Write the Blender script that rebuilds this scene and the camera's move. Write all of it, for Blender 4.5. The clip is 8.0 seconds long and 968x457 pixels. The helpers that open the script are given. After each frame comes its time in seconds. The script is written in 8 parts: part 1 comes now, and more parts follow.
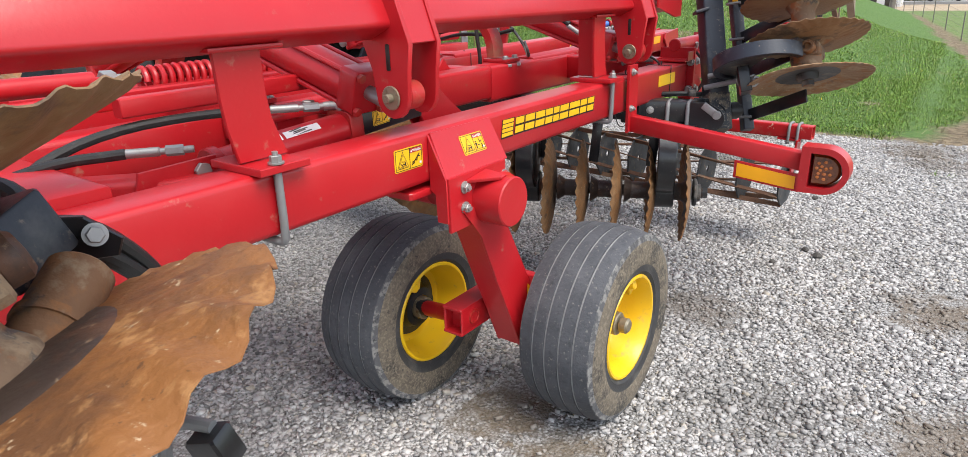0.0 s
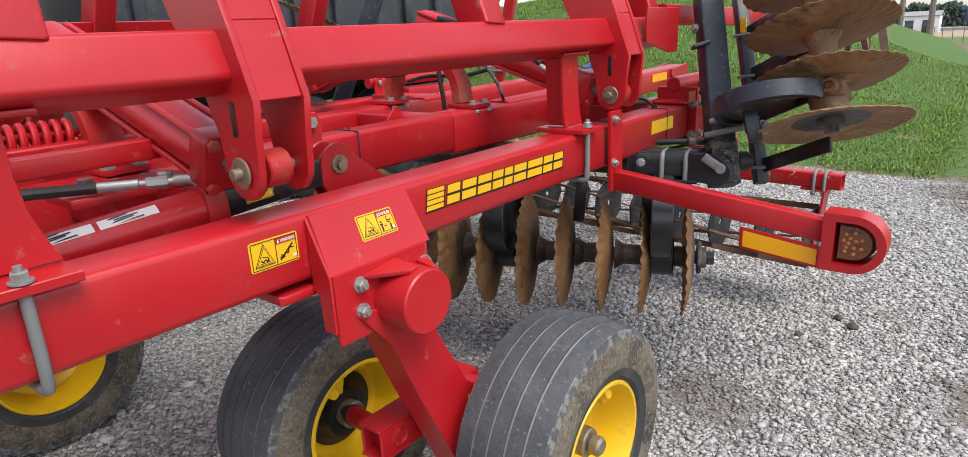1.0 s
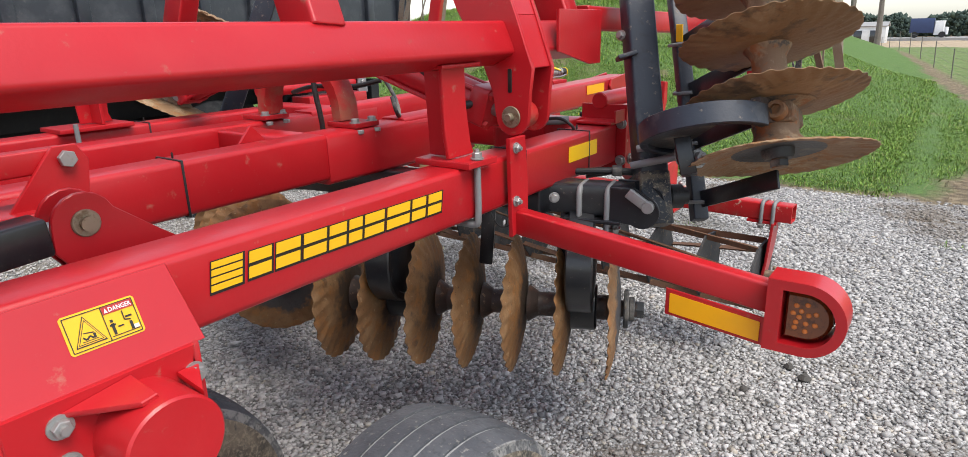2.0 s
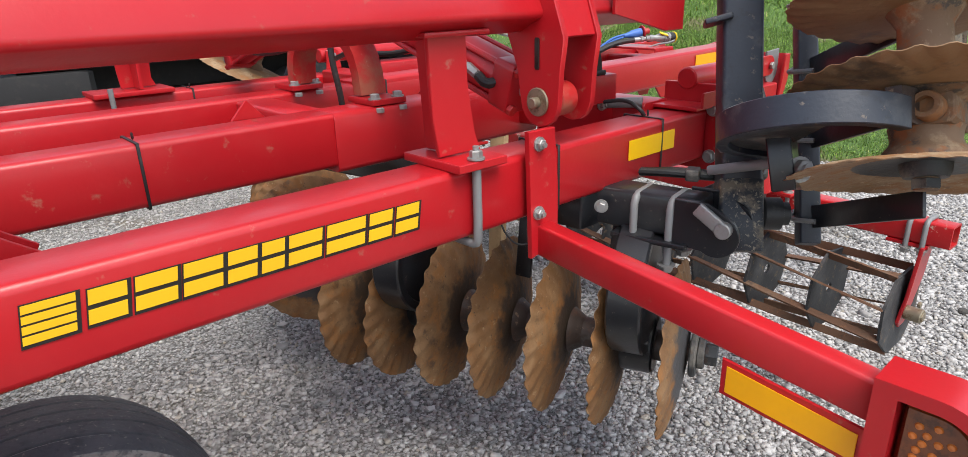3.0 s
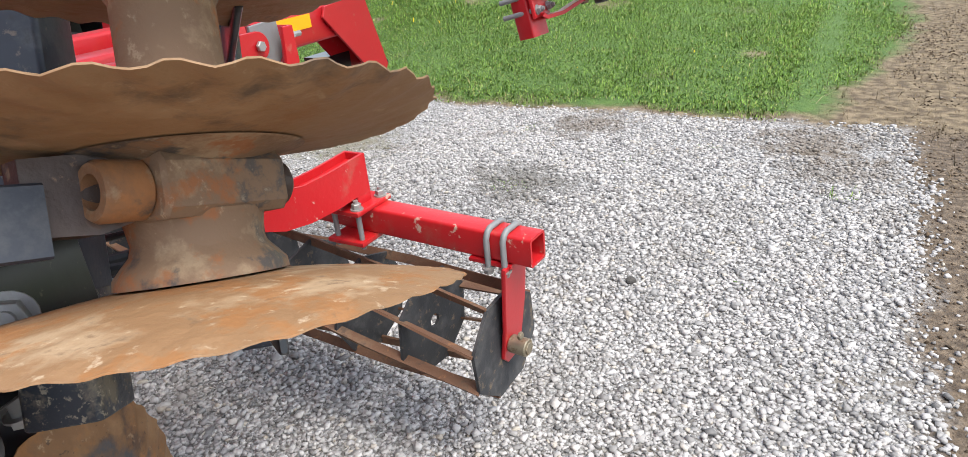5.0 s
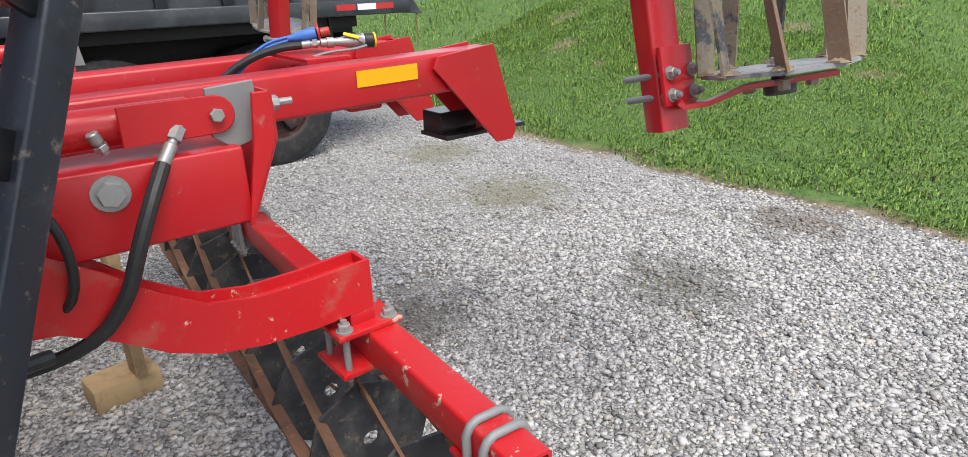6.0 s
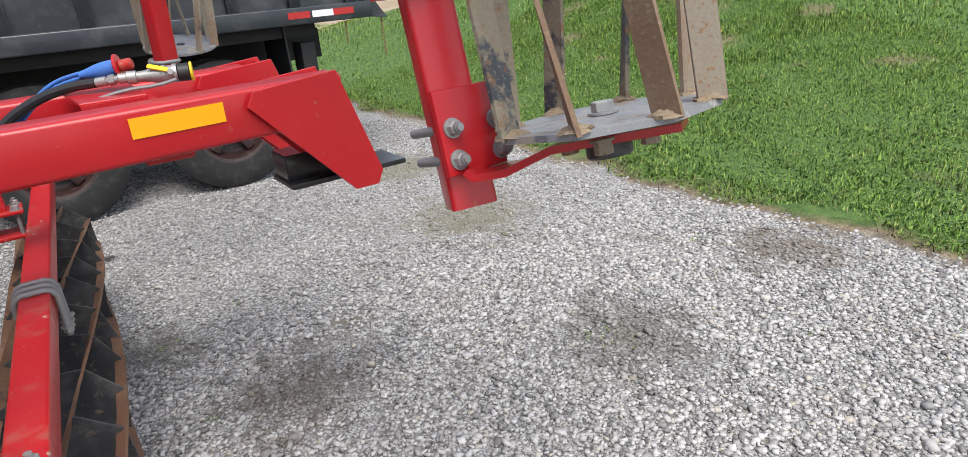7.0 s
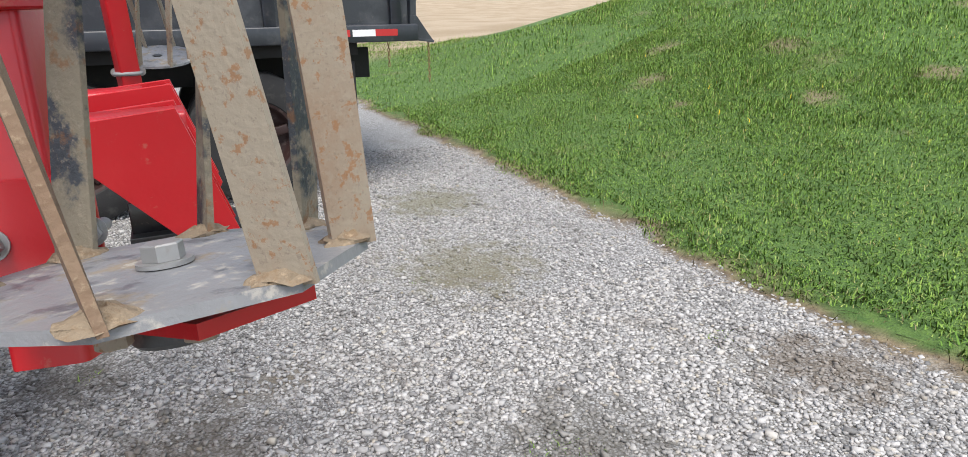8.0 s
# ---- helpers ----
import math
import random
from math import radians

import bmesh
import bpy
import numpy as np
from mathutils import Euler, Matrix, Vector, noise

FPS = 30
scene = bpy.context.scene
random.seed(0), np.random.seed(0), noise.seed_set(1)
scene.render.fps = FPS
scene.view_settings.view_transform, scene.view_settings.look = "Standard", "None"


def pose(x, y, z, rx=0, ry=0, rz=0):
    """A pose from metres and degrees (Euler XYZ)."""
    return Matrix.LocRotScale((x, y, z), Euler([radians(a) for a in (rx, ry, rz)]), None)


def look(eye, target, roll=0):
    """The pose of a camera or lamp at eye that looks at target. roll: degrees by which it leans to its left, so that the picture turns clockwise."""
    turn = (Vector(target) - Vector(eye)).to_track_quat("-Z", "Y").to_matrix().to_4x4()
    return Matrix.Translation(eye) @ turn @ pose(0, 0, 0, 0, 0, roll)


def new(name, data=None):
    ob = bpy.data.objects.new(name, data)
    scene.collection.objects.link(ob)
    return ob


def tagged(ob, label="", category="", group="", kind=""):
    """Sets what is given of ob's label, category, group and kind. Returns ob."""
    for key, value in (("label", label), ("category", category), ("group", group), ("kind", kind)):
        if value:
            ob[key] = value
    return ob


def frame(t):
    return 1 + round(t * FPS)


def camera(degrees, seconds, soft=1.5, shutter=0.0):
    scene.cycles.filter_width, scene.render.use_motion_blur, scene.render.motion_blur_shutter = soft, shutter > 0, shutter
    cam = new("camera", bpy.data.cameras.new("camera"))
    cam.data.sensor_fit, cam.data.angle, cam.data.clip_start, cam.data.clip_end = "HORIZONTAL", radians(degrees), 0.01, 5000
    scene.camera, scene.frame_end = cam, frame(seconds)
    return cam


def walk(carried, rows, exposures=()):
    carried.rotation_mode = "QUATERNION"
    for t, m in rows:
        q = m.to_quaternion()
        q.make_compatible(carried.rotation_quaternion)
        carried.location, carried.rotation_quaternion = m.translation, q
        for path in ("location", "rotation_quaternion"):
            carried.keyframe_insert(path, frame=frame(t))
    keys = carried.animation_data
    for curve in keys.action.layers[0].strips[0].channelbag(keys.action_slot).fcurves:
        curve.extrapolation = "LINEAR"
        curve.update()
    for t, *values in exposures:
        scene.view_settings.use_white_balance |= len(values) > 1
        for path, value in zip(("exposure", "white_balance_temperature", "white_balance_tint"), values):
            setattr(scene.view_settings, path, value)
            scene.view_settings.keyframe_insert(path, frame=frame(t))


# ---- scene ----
cam = camera(73.9, 8.0, soft=0.62)
PATH = [
    (0, (0.067, -0.051, 1.549), (-1.055, 1.456, 0.864), -1.4),
    (0.2, (0.013, 0.075, 1.55), (-1.039, 1.638, 0.881), 0.2),
    (0.5, (-0.012, 0.242, 1.556), (-1.021, 1.836, 0.892), 0.5),
    (0.7, (-0.034, 0.357, 1.548), (-1.067, 1.938, 0.89), -0.3),
    (1, (-0.004, 0.546, 1.542), (-1.22, 2.021, 0.954), -2.6),
    (1.2, (0.024, 0.672, 1.552), (-1.222, 2.121, 0.965), -2.9),
    (1.5, (0.027, 0.831, 1.543), (-1.175, 2.319, 0.961), -3.0),
    (1.8, (-0.033, 1.007, 1.526), (-1.156, 2.555, 0.941), -2.1),
    (2, (-0.107, 1.126, 1.538), (-1.232, 2.673, 0.952), -1.5),
    (2.2, (-0.155, 1.222, 1.536), (-1.322, 2.721, 0.912), -0.9),
    (3.3, (-0.176, 1.855, 1.506), (-1.611, 3.071, 0.826), -1.9),
    (3.5, (-0.228, 1.961, 1.492), (-1.551, 3.294, 0.806), -0.2),
    (3.7, (-0.28, 2.067, 1.503), (-1.466, 3.506, 0.779), 1.6),
    (4, (-0.267, 2.233, 1.482), (-1.244, 3.776, 0.668), 0.2),
    (4.2, (-0.196, 2.353, 1.467), (-1.122, 3.918, 0.636), -3.6),
    (4.5, (-0.046, 2.562, 1.48), (-0.95, 4.125, 0.62), -6.0),
    (4.7, (0.022, 2.669, 1.494), (-0.881, 4.23, 0.63), -6.5),
    (5, (0.035, 2.853, 1.484), (-0.906, 4.396, 0.627), -5.3),
    (5.2, (-0.004, 3.015, 1.486), (-0.973, 4.561, 0.667), -1.4),
    (6.3, (-0.007, 3.814, 1.464), (-1.553, 4.871, 0.763), -3.3),
    (6.5, (-0.038, 3.972, 1.445), (-1.585, 5.024, 0.739), -3.7),
    (6.8, (-0.09, 4.213, 1.461), (-1.631, 5.256, 0.728), -4.0),
    (7, (-0.076, 4.363, 1.484), (-1.61, 5.413, 0.746), -4.7),
    (7.2, (-0.042, 4.523, 1.467), (-1.598, 5.579, 0.785), -5.0),
    (7.5, (-0.011, 4.751, 1.497), (-1.666, 5.679, 0.863), -4.9),
    (7.7, (-0.06, 4.874, 1.498), (-1.75, 5.731, 0.86), -4.5),
    (8, (-0.189, 5.094, 1.477), (-1.893, 5.91, 0.82), -0.6),
]
walk(cam, [(t, look(eye, target, roll)) for t, eye, target, roll in PATH], [(0, 0.96), (1.0, 0.72), (2.0, 0.78), (3.5, 0.94), (4.5, 1.08), (5.0, 1.12), (6.5, 0.80), (7.5, 0.80), (8, 0.82)])

# ---- world and light: bright overcast sky ----
SUN_EL, SUN_ROT = 61.0, 103.0
world = bpy.data.worlds.new("world")
scene.world = world
world.use_nodes = True
wn = world.node_tree
sky = wn.nodes.new("ShaderNodeTexSky")
sky.sky_type, sky.sun_disc = "NISHITA", False
sky.sun_elevation, sky.sun_rotation = radians(SUN_EL), radians(SUN_ROT)
sky.air_density, sky.dust_density, sky.ozone_density = 1.0, 1.0, 1.0
# cloud evens out the blue of the sky
cloud = wn.nodes.new("ShaderNodeHueSaturation")
cloud.inputs["Saturation"].default_value = 0.52
wn.links.new(sky.outputs[0], cloud.inputs["Color"])
wn.links.new(cloud.outputs[0], wn.nodes["Background"].inputs[0])
wn.nodes["Background"].inputs[1].default_value = 0.15
sun = new("sun", bpy.data.lights.new("sun", "SUN"))
sun.data.energy, sun.data.angle, sun.data.color = 2.2, radians(35), (1.0, 0.94, 0.85)
sun_dir = Vector((math.sin(radians(SUN_ROT)) * math.cos(radians(SUN_EL)), math.cos(radians(SUN_ROT)) * math.cos(radians(SUN_EL)), math.sin(radians(SUN_EL))))
sun.matrix_world = look(sun_dir * 50, (0, 0, 0))


# ---- materials ----
def mat(name, base, rough=0.5, metal=0.0, spots=(), bump=0.0, bump_scale=60.0, coat=0.0, rand=0.0, spec=0.5, hub=None):
    """A surface. spots: (colour, noise scale, threshold, softness, strength, roughness) layers of dirt or wear."""
    m = bpy.data.materials.new(name)
    m.use_nodes = True
    nt = m.node_tree
    N, L = nt.nodes, nt.links
    p = N["Principled BSDF"]
    geo = N.new("ShaderNodeNewGeometry")
    pos = geo.outputs["Position"]
    if rand:
        info = N.new("ShaderNodeObjectInfo")
        add = N.new("ShaderNodeVectorMath")
        add.operation = "MULTIPLY_ADD"
        add.inputs[1].default_value = (7.0, 3.0, 5.0)
        L.new(info.outputs["Random"], add.inputs[0])
        L.new(pos, add.inputs[2])
        pos = add.outputs[0]
    col = N.new("ShaderNodeRGB")
    col.outputs[0].default_value = (*base, 1)
    out = col.outputs[0]
    # broad, weak variation of tone
    n0 = N.new("ShaderNodeTexNoise")
    n0.inputs["Scale"].default_value, n0.inputs["Detail"].default_value = 3.0, 4.0
    L.new(pos, n0.inputs["Vector"])
    r0 = N.new("ShaderNodeMapRange")
    r0.inputs[3].default_value, r0.inputs[4].default_value = 0.86, 1.12
    L.new(n0.outputs[0], r0.inputs[0])
    h0 = N.new("ShaderNodeHueSaturation")
    L.new(out, h0.inputs["Color"])
    L.new(r0.outputs[0], h0.inputs["Value"])
    out = h0.outputs[0]
    rsock = None
    for colour, scale, thr, soft, strength, rgh in spots:
        n = N.new("ShaderNodeTexNoise")
        n.inputs["Scale"].default_value, n.inputs["Detail"].default_value = scale, 7.0
        n.inputs["Roughness"].default_value = 0.65
        L.new(pos, n.inputs["Vector"])
        r = N.new("ShaderNodeMapRange")
        r.inputs[1].default_value, r.inputs[2].default_value = thr, thr + soft
        r.inputs[4].default_value = strength
        L.new(n.outputs[0], r.inputs[0])
        mx = N.new("ShaderNodeMix")
        mx.data_type = "RGBA"
        L.new(r.outputs[0], mx.inputs[0])
        L.new(out, mx.inputs[6])
        mx.inputs[7].default_value = (*colour, 1)
        out = mx.outputs[2]
        mr = N.new("ShaderNodeMix")
        L.new(r.outputs[0], mr.inputs[0])
        if rsock is None:
            mr.inputs[2].default_value = rough
        else:
            L.new(rsock, mr.inputs[2])
        mr.inputs[3].default_value = rgh
        rsock = mr.outputs[0]
    if hub:
        # soil smeared round the middle of a blade, with an uneven edge
        colour, reach, soft, strength = hub
        tc = N.new("ShaderNodeTexCoord")
        far_out = N.new("ShaderNodeVectorMath")
        far_out.operation = "LENGTH"
        L.new(tc.outputs["Object"], far_out.inputs[0])
        nz = N.new("ShaderNodeTexNoise")
        nz.inputs["Scale"].default_value, nz.inputs["Detail"].default_value = 26.0, 6.0
        L.new(pos, nz.inputs["Vector"])
        uneven = N.new("ShaderNodeMath")
        uneven.operation = "MULTIPLY_ADD"
        uneven.inputs[1].default_value = 0.16
        L.new(nz.outputs[0], uneven.inputs[0])
        L.new(far_out.outputs["Value"], uneven.inputs[2])
        q = N.new("ShaderNodeMapRange")
        q.inputs[1].default_value, q.inputs[2].default_value, q.inputs[4].default_value = reach + 0.08, reach + 0.08 - soft, strength
        L.new(uneven.outputs[0], q.inputs[0])
        mx = N.new("ShaderNodeMix")
        mx.data_type = "RGBA"
        L.new(q.outputs[0], mx.inputs[0])
        L.new(out, mx.inputs[6])
        mx.inputs[7].default_value = (*colour, 1)
        out = mx.outputs[2]
    L.new(out, p.inputs["Base Color"])
    p.inputs["Roughness"].default_value = rough
    if rsock is not None:
        L.new(rsock, p.inputs["Roughness"])
    p.inputs["Metallic"].default_value = metal
    p.inputs["Specular IOR Level"].default_value = spec
    p.inputs["Coat Weight"].default_value = coat
    p.inputs["Coat Roughness"].default_value = 0.18
    if bump:
        nb = N.new("ShaderNodeTexNoise")
        nb.inputs["Scale"].default_value, nb.inputs["Detail"].default_value = bump_scale, 8.0
        L.new(pos, nb.inputs["Vector"])
        b = N.new("ShaderNodeBump")
        b.inputs["Strength"].default_value, b.inputs["Distance"].default_value = 1.0, bump
        L.new(nb.outputs[0], b.inputs["Height"])
        L.new(b.outputs[0], p.inputs["Normal"])
    return m


RED = mat("red_paint", (0.45, 0.010, 0.016), 0.36, 0, [((0.52, 0.035, 0.035), 5.0, 0.5, 0.3, 0.35, 0.55), ((0.36, 0.19, 0.13), 22.0, 0.63, 0.10, 0.55, 0.85)], 0.0003, 90, 0.20, 0.0, 0.45)
RED_WORN = mat("worn_red_paint", (0.42, 0.012, 0.012), 0.45, 0, [((0.30, 0.12, 0.07), 9.0, 0.5, 0.16, 0.75, 0.8), ((0.38, 0.28, 0.2), 40.0, 0.62, 0.1, 0.6, 0.9)], 0.0006, 80, 0.1)
RED_CHIP = mat("chipped_red_paint", (0.46, 0.011, 0.015), 0.38, 0, [((0.30, 0.13, 0.09), 10.0, 0.55, 0.16, 0.5, 0.8), ((0.50, 0.37, 0.29), 13.0, 0.635, 0.02, 0.9, 0.9), ((0.42, 0.30, 0.23), 55.0, 0.65, 0.03, 0.7, 0.9)], 0.0006, 80, 0.1)
BASKET_BAR = mat("dark_brown_basket_bar", (0.150, 0.078, 0.046), 0.75, 0.1, [((0.26, 0.175, 0.11), 8.0, 0.52, 0.14, 0.6, 0.9), ((0.06, 0.04, 0.032), 16.0, 0.54, 0.10, 0.7, 0.7), ((0.34, 0.15, 0.06), 34.0, 0.60, 0.08, 0.6, 0.8)], 0.0014, 120, 0, 1.0)
BLACK = mat("black_paint", (0.012, 0.013, 0.016), 0.33, 0, [((0.07, 0.066, 0.062), 7.0, 0.53, 0.25, 0.4, 0.6), ((0.18, 0.15, 0.115), 60.0, 0.63, 0.08, 0.5, 0.9)], 0.0004, 90, 0.3)
BLUEBLACK = mat("blue_black_paint", (0.018, 0.024, 0.037), 0.46, 0, [((0.12, 0.12, 0.12), 7.0, 0.55, 0.14, 0.6, 0.75), ((0.22, 0.18, 0.14), 38.0, 0.61, 0.07, 0.7, 0.9), ((0.008, 0.008, 0.01), 20.0, 0.58, 0.08, 0.7, 0.3)], 0.0006, 90, 0.08)
RUST = mat("rusty_disc_steel", (0.215, 0.108, 0.044), 0.62, 0.1, [((0.33, 0.195, 0.095), 6.0, 0.48, 0.14, 0.75, 0.85), ((0.33, 0.145, 0.045), 13.0, 0.52, 0.10, 0.75, 0.75), ((0.075, 0.042, 0.026), 9.0, 0.58, 0.08, 0.80, 0.5), ((0.46, 0.33, 0.20), 42.0, 0.61, 0.08, 0.6, 0.95), ((0.05, 0.03, 0.022), 75.0, 0.62, 0.06, 0.7, 0.6)], 0.0022, 55, 0, 1.0)
GANG_RUST = mat("smeared_rusty_disc_steel", (0.215, 0.108, 0.044), 0.62, 0.1, [((0.33, 0.195, 0.095), 6.0, 0.48, 0.14, 0.75, 0.85), ((0.33, 0.145, 0.045), 13.0, 0.52, 0.10, 0.75, 0.75), ((0.075, 0.042, 0.026), 9.0, 0.58, 0.08, 0.80, 0.5), ((0.46, 0.33, 0.20), 42.0, 0.61, 0.08, 0.6, 0.95), ((0.05, 0.03, 0.022), 75.0, 0.62, 0.06, 0.7, 0.6)], 0.0022, 55, 0, 1.0, hub=((0.030, 0.028, 0.027), 0.15, 0.05, 0.8))
END_RUST = mat("hub_worn_rusty_disc_steel", (0.215, 0.108, 0.044), 0.62, 0.1, [((0.33, 0.195, 0.095), 6.0, 0.48, 0.14, 0.75, 0.85), ((0.33, 0.145, 0.045), 13.0, 0.52, 0.10, 0.75, 0.75), ((0.075, 0.042, 0.026), 9.0, 0.58, 0.08, 0.80, 0.5), ((0.46, 0.33, 0.20), 42.0, 0.61, 0.08, 0.6, 0.95), ((0.05, 0.03, 0.022), 75.0, 0.62, 0.06, 0.7, 0.6)], 0.0022, 55, 0, 1.0, hub=((0.060, 0.064, 0.070), 0.185, 0.035, 0.93))
WING_RUST = mat("brown_disc_steel", (0.270, 0.162, 0.082), 0.60, 0.1, [((0.37, 0.255, 0.150), 6.0, 0.50, 0.14, 0.65, 0.85), ((0.25, 0.125, 0.05), 13.0, 0.55, 0.10, 0.6, 0.75), ((0.065, 0.048, 0.038), 7.0, 0.54, 0.10, 0.80, 0.5), ((0.44, 0.34, 0.23), 48.0, 0.62, 0.08, 0.5, 0.95)], 0.0022, 55, 0, 1.0)
PALE_RUST = mat("pale_tan_disc_steel", (0.275, 0.160, 0.080), 0.62, 0.05, [((0.44, 0.325, 0.205), 11.0, 0.49, 0.10, 0.7, 0.9), ((0.31, 0.140, 0.048), 16.0, 0.50, 0.08, 0.8, 0.75), ((0.13, 0.075, 0.04), 22.0, 0.58, 0.08, 0.7, 0.6), ((0.55, 0.44, 0.31), 60.0, 0.60, 0.08, 0.6, 0.95)], 0.0026, 65, 0, 1.0)
FRONT_RUST = mat("orange_rusted_disc_steel", (0.25, 0.105, 0.034), 0.55, 0.1, [((0.105, 0.050, 0.026), 5.0, 0.46, 0.14, 0.8, 0.5), ((0.42, 0.22, 0.085), 24.0, 0.55, 0.10, 0.7, 0.8), ((0.55, 0.42, 0.27), 70.0, 0.62, 0.07, 0.7, 0.95), ((0.05, 0.028, 0.02), 90.0, 0.62, 0.06, 0.6, 0.6)], 0.0030, 70, 0, 1.0)
RUSTY_TUBE = mat("rusted_pipe", (0.195, 0.122, 0.072), 0.72, 0.1, [((0.34, 0.250, 0.158), 13.0, 0.50, 0.10, 0.8, 0.85), ((0.29, 0.110, 0.038), 17.0, 0.53, 0.08, 0.8, 0.8), ((0.060, 0.054, 0.050), 15.0, 0.55, 0.06, 0.9, 0.55), ((0.40, 0.31, 0.21), 60.0, 0.61, 0.07, 0.55, 0.95)], 0.0022, 70, 0, 1.0)
EYE_RUST = mat("orange_rusted_casting", (0.19, 0.095, 0.045), 0.75, 0.1, [((0.30, 0.13, 0.045), 18.0, 0.48, 0.12, 0.8, 0.85), ((0.30, 0.22, 0.14), 26.0, 0.55, 0.10, 0.7, 0.9), ((0.06, 0.048, 0.04), 22.0, 0.57, 0.08, 0.8, 0.6)], 0.0020, 80, 0, 1.0)
DUSTBLACK = mat("dusty_black_plate", (0.032, 0.034, 0.038), 0.6, 0.1, [((0.125, 0.122, 0.12), 9.0, 0.46, 0.22, 0.7, 0.85), ((0.20, 0.15, 0.10), 34.0, 0.58, 0.08, 0.7, 0.9)], 0.001, 80, 0, 1.0)
DRYMUD = mat("dried_tan_mud", (0.25, 0.195, 0.135), 0.95, 0, [((0.20, 0.135, 0.08), 60.0, 0.5, 0.12, 0.8, 0.95), ((0.40, 0.31, 0.21), 130.0, 0.56, 0.1, 0.6, 0.95)], 0.003, 160, 0, 1.0)
MUDDY = mat("mud_caked_steel", (0.29, 0.25, 0.195), 0.88, 0, [((0.23, 0.13, 0.075), 4.0, 0.50, 0.15, 0.55, 0.85), ((0.06, 0.058, 0.06), 8.0, 0.60, 0.05, 0.85, 0.5), ((0.31, 0.265, 0.205), 120.0, 0.50, 0.14, 0.45, 0.95), ((0.15, 0.12, 0.095), 210.0, 0.57, 0.08, 0.4, 0.85), ((0.25, 0.115, 0.045), 95.0, 0.56, 0.06, 0.75, 0.85)], 0.0009, 170, 0, 1.0)
BROWNBAR = mat("brown_rusted_bar", (0.205, 0.132, 0.085), 0.8, 0.1, [((0.28, 0.22, 0.155), 5.0, 0.48, 0.14, 0.7, 0.9), ((0.10, 0.055, 0.035), 22.0, 0.56, 0.10, 0.6, 0.8), ((0.36, 0.28, 0.19), 150.0, 0.58, 0.08, 0.5, 0.95)], 0.0016, 150, 0, 1.0)
DARKBAR = mat("dark_bar_half_caked_in_mud", (0.055, 0.062, 0.072), 0.55, 0.3, [((0.27, 0.235, 0.175), 8.0, 0.455, 0.05, 0.92, 0.95), ((0.24, 0.12, 0.055), 26.0, 0.56, 0.08, 0.7, 0.9), ((0.35, 0.30, 0.23), 140.0, 0.56, 0.08, 0.5, 0.95)], 0.0022, 120, 0, 1.0)
GREYSTEEL = mat("muddy_black_plate", (0.055, 0.058, 0.06), 0.5, 0.3, [((0.30, 0.27, 0.23), 11.0, 0.5, 0.16, 0.8, 0.9), ((0.22, 0.12, 0.06), 30.0, 0.6, 0.1, 0.6, 0.9)], 0.0012, 70, 0, 1.0)
DARKRUST = mat("dark_worn_disc_steel", (0.060, 0.042, 0.035), 0.5, 0.2, [((0.16, 0.075, 0.04), 8.0, 0.50, 0.12, 0.8, 0.7), ((0.10, 0.095, 0.09), 14.0, 0.56, 0.1, 0.7, 0.5), ((0.35, 0.24, 0.15), 50.0, 0.61, 0.07, 0.6, 0.9)], 0.0018, 60, 0, 1.0)
PLATEMUD = mat("mud_streaked_plate", (0.240, 0.245, 0.258), 0.5, 0.05, [((0.28, 0.225, 0.16), 11.0, 0.54, 0.08, 0.85, 0.9), ((0.085, 0.092, 0.108), 24.0, 0.54, 0.08, 0.75, 0.4), ((0.46, 0.43, 0.38), 45.0, 0.57, 0.08, 0.7, 0.95)], 0.0016, 70, 0, 1.0)
ZINC = mat("zinc_bolt", (0.36, 0.36, 0.355), 0.46, 0.6, [((0.3, 0.28, 0.24), 60.0, 0.55, 0.15, 0.6, 0.7)], 0.0003, 200)
GALV = mat("galvanised_rod", (0.225, 0.23, 0.235), 0.58, 0.25, [((0.25, 0.24, 0.22), 40.0, 0.55, 0.2, 0.6, 0.8)], 0.0004, 150)
BRASS = mat("yellowed_pin_steel", (0.29, 0.25, 0.18), 0.45, 0.6, [((0.16, 0.10, 0.05), 40.0, 0.52, 0.15, 0.8, 0.8)], 0.0006, 120)
YELLOW = mat("yellow_wheel_paint", (0.80, 0.49, 0.01), 0.38, 0, [((0.35, 0.25, 0.1), 14.0, 0.60, 0.12, 0.6, 0.85), ((0.22, 0.15, 0.08), 50.0, 0.66, 0.1, 0.7, 0.9)], 0.0005, 90, 0.2)
RUBBER = mat("worn_tyre_rubber", (0.055, 0.060, 0.070), 0.75, 0, [((0.118, 0.124, 0.136), 7.0, 0.40, 0.4, 0.8, 0.85), ((0.034, 0.037, 0.043), 48.0, 0.54, 0.10, 0.6, 0.7), ((0.24, 0.23, 0.21), 80.0, 0.60, 0.07, 0.7, 0.95)], 0.0030, 95, 0, 1.0)
DUST = mat("groove_dust", (0.26, 0.262, 0.265), 0.95, 0, [((0.12, 0.12, 0.123), 40.0, 0.56, 0.12, 0.8, 0.9)], 0.001, 120, 0, 1.0)
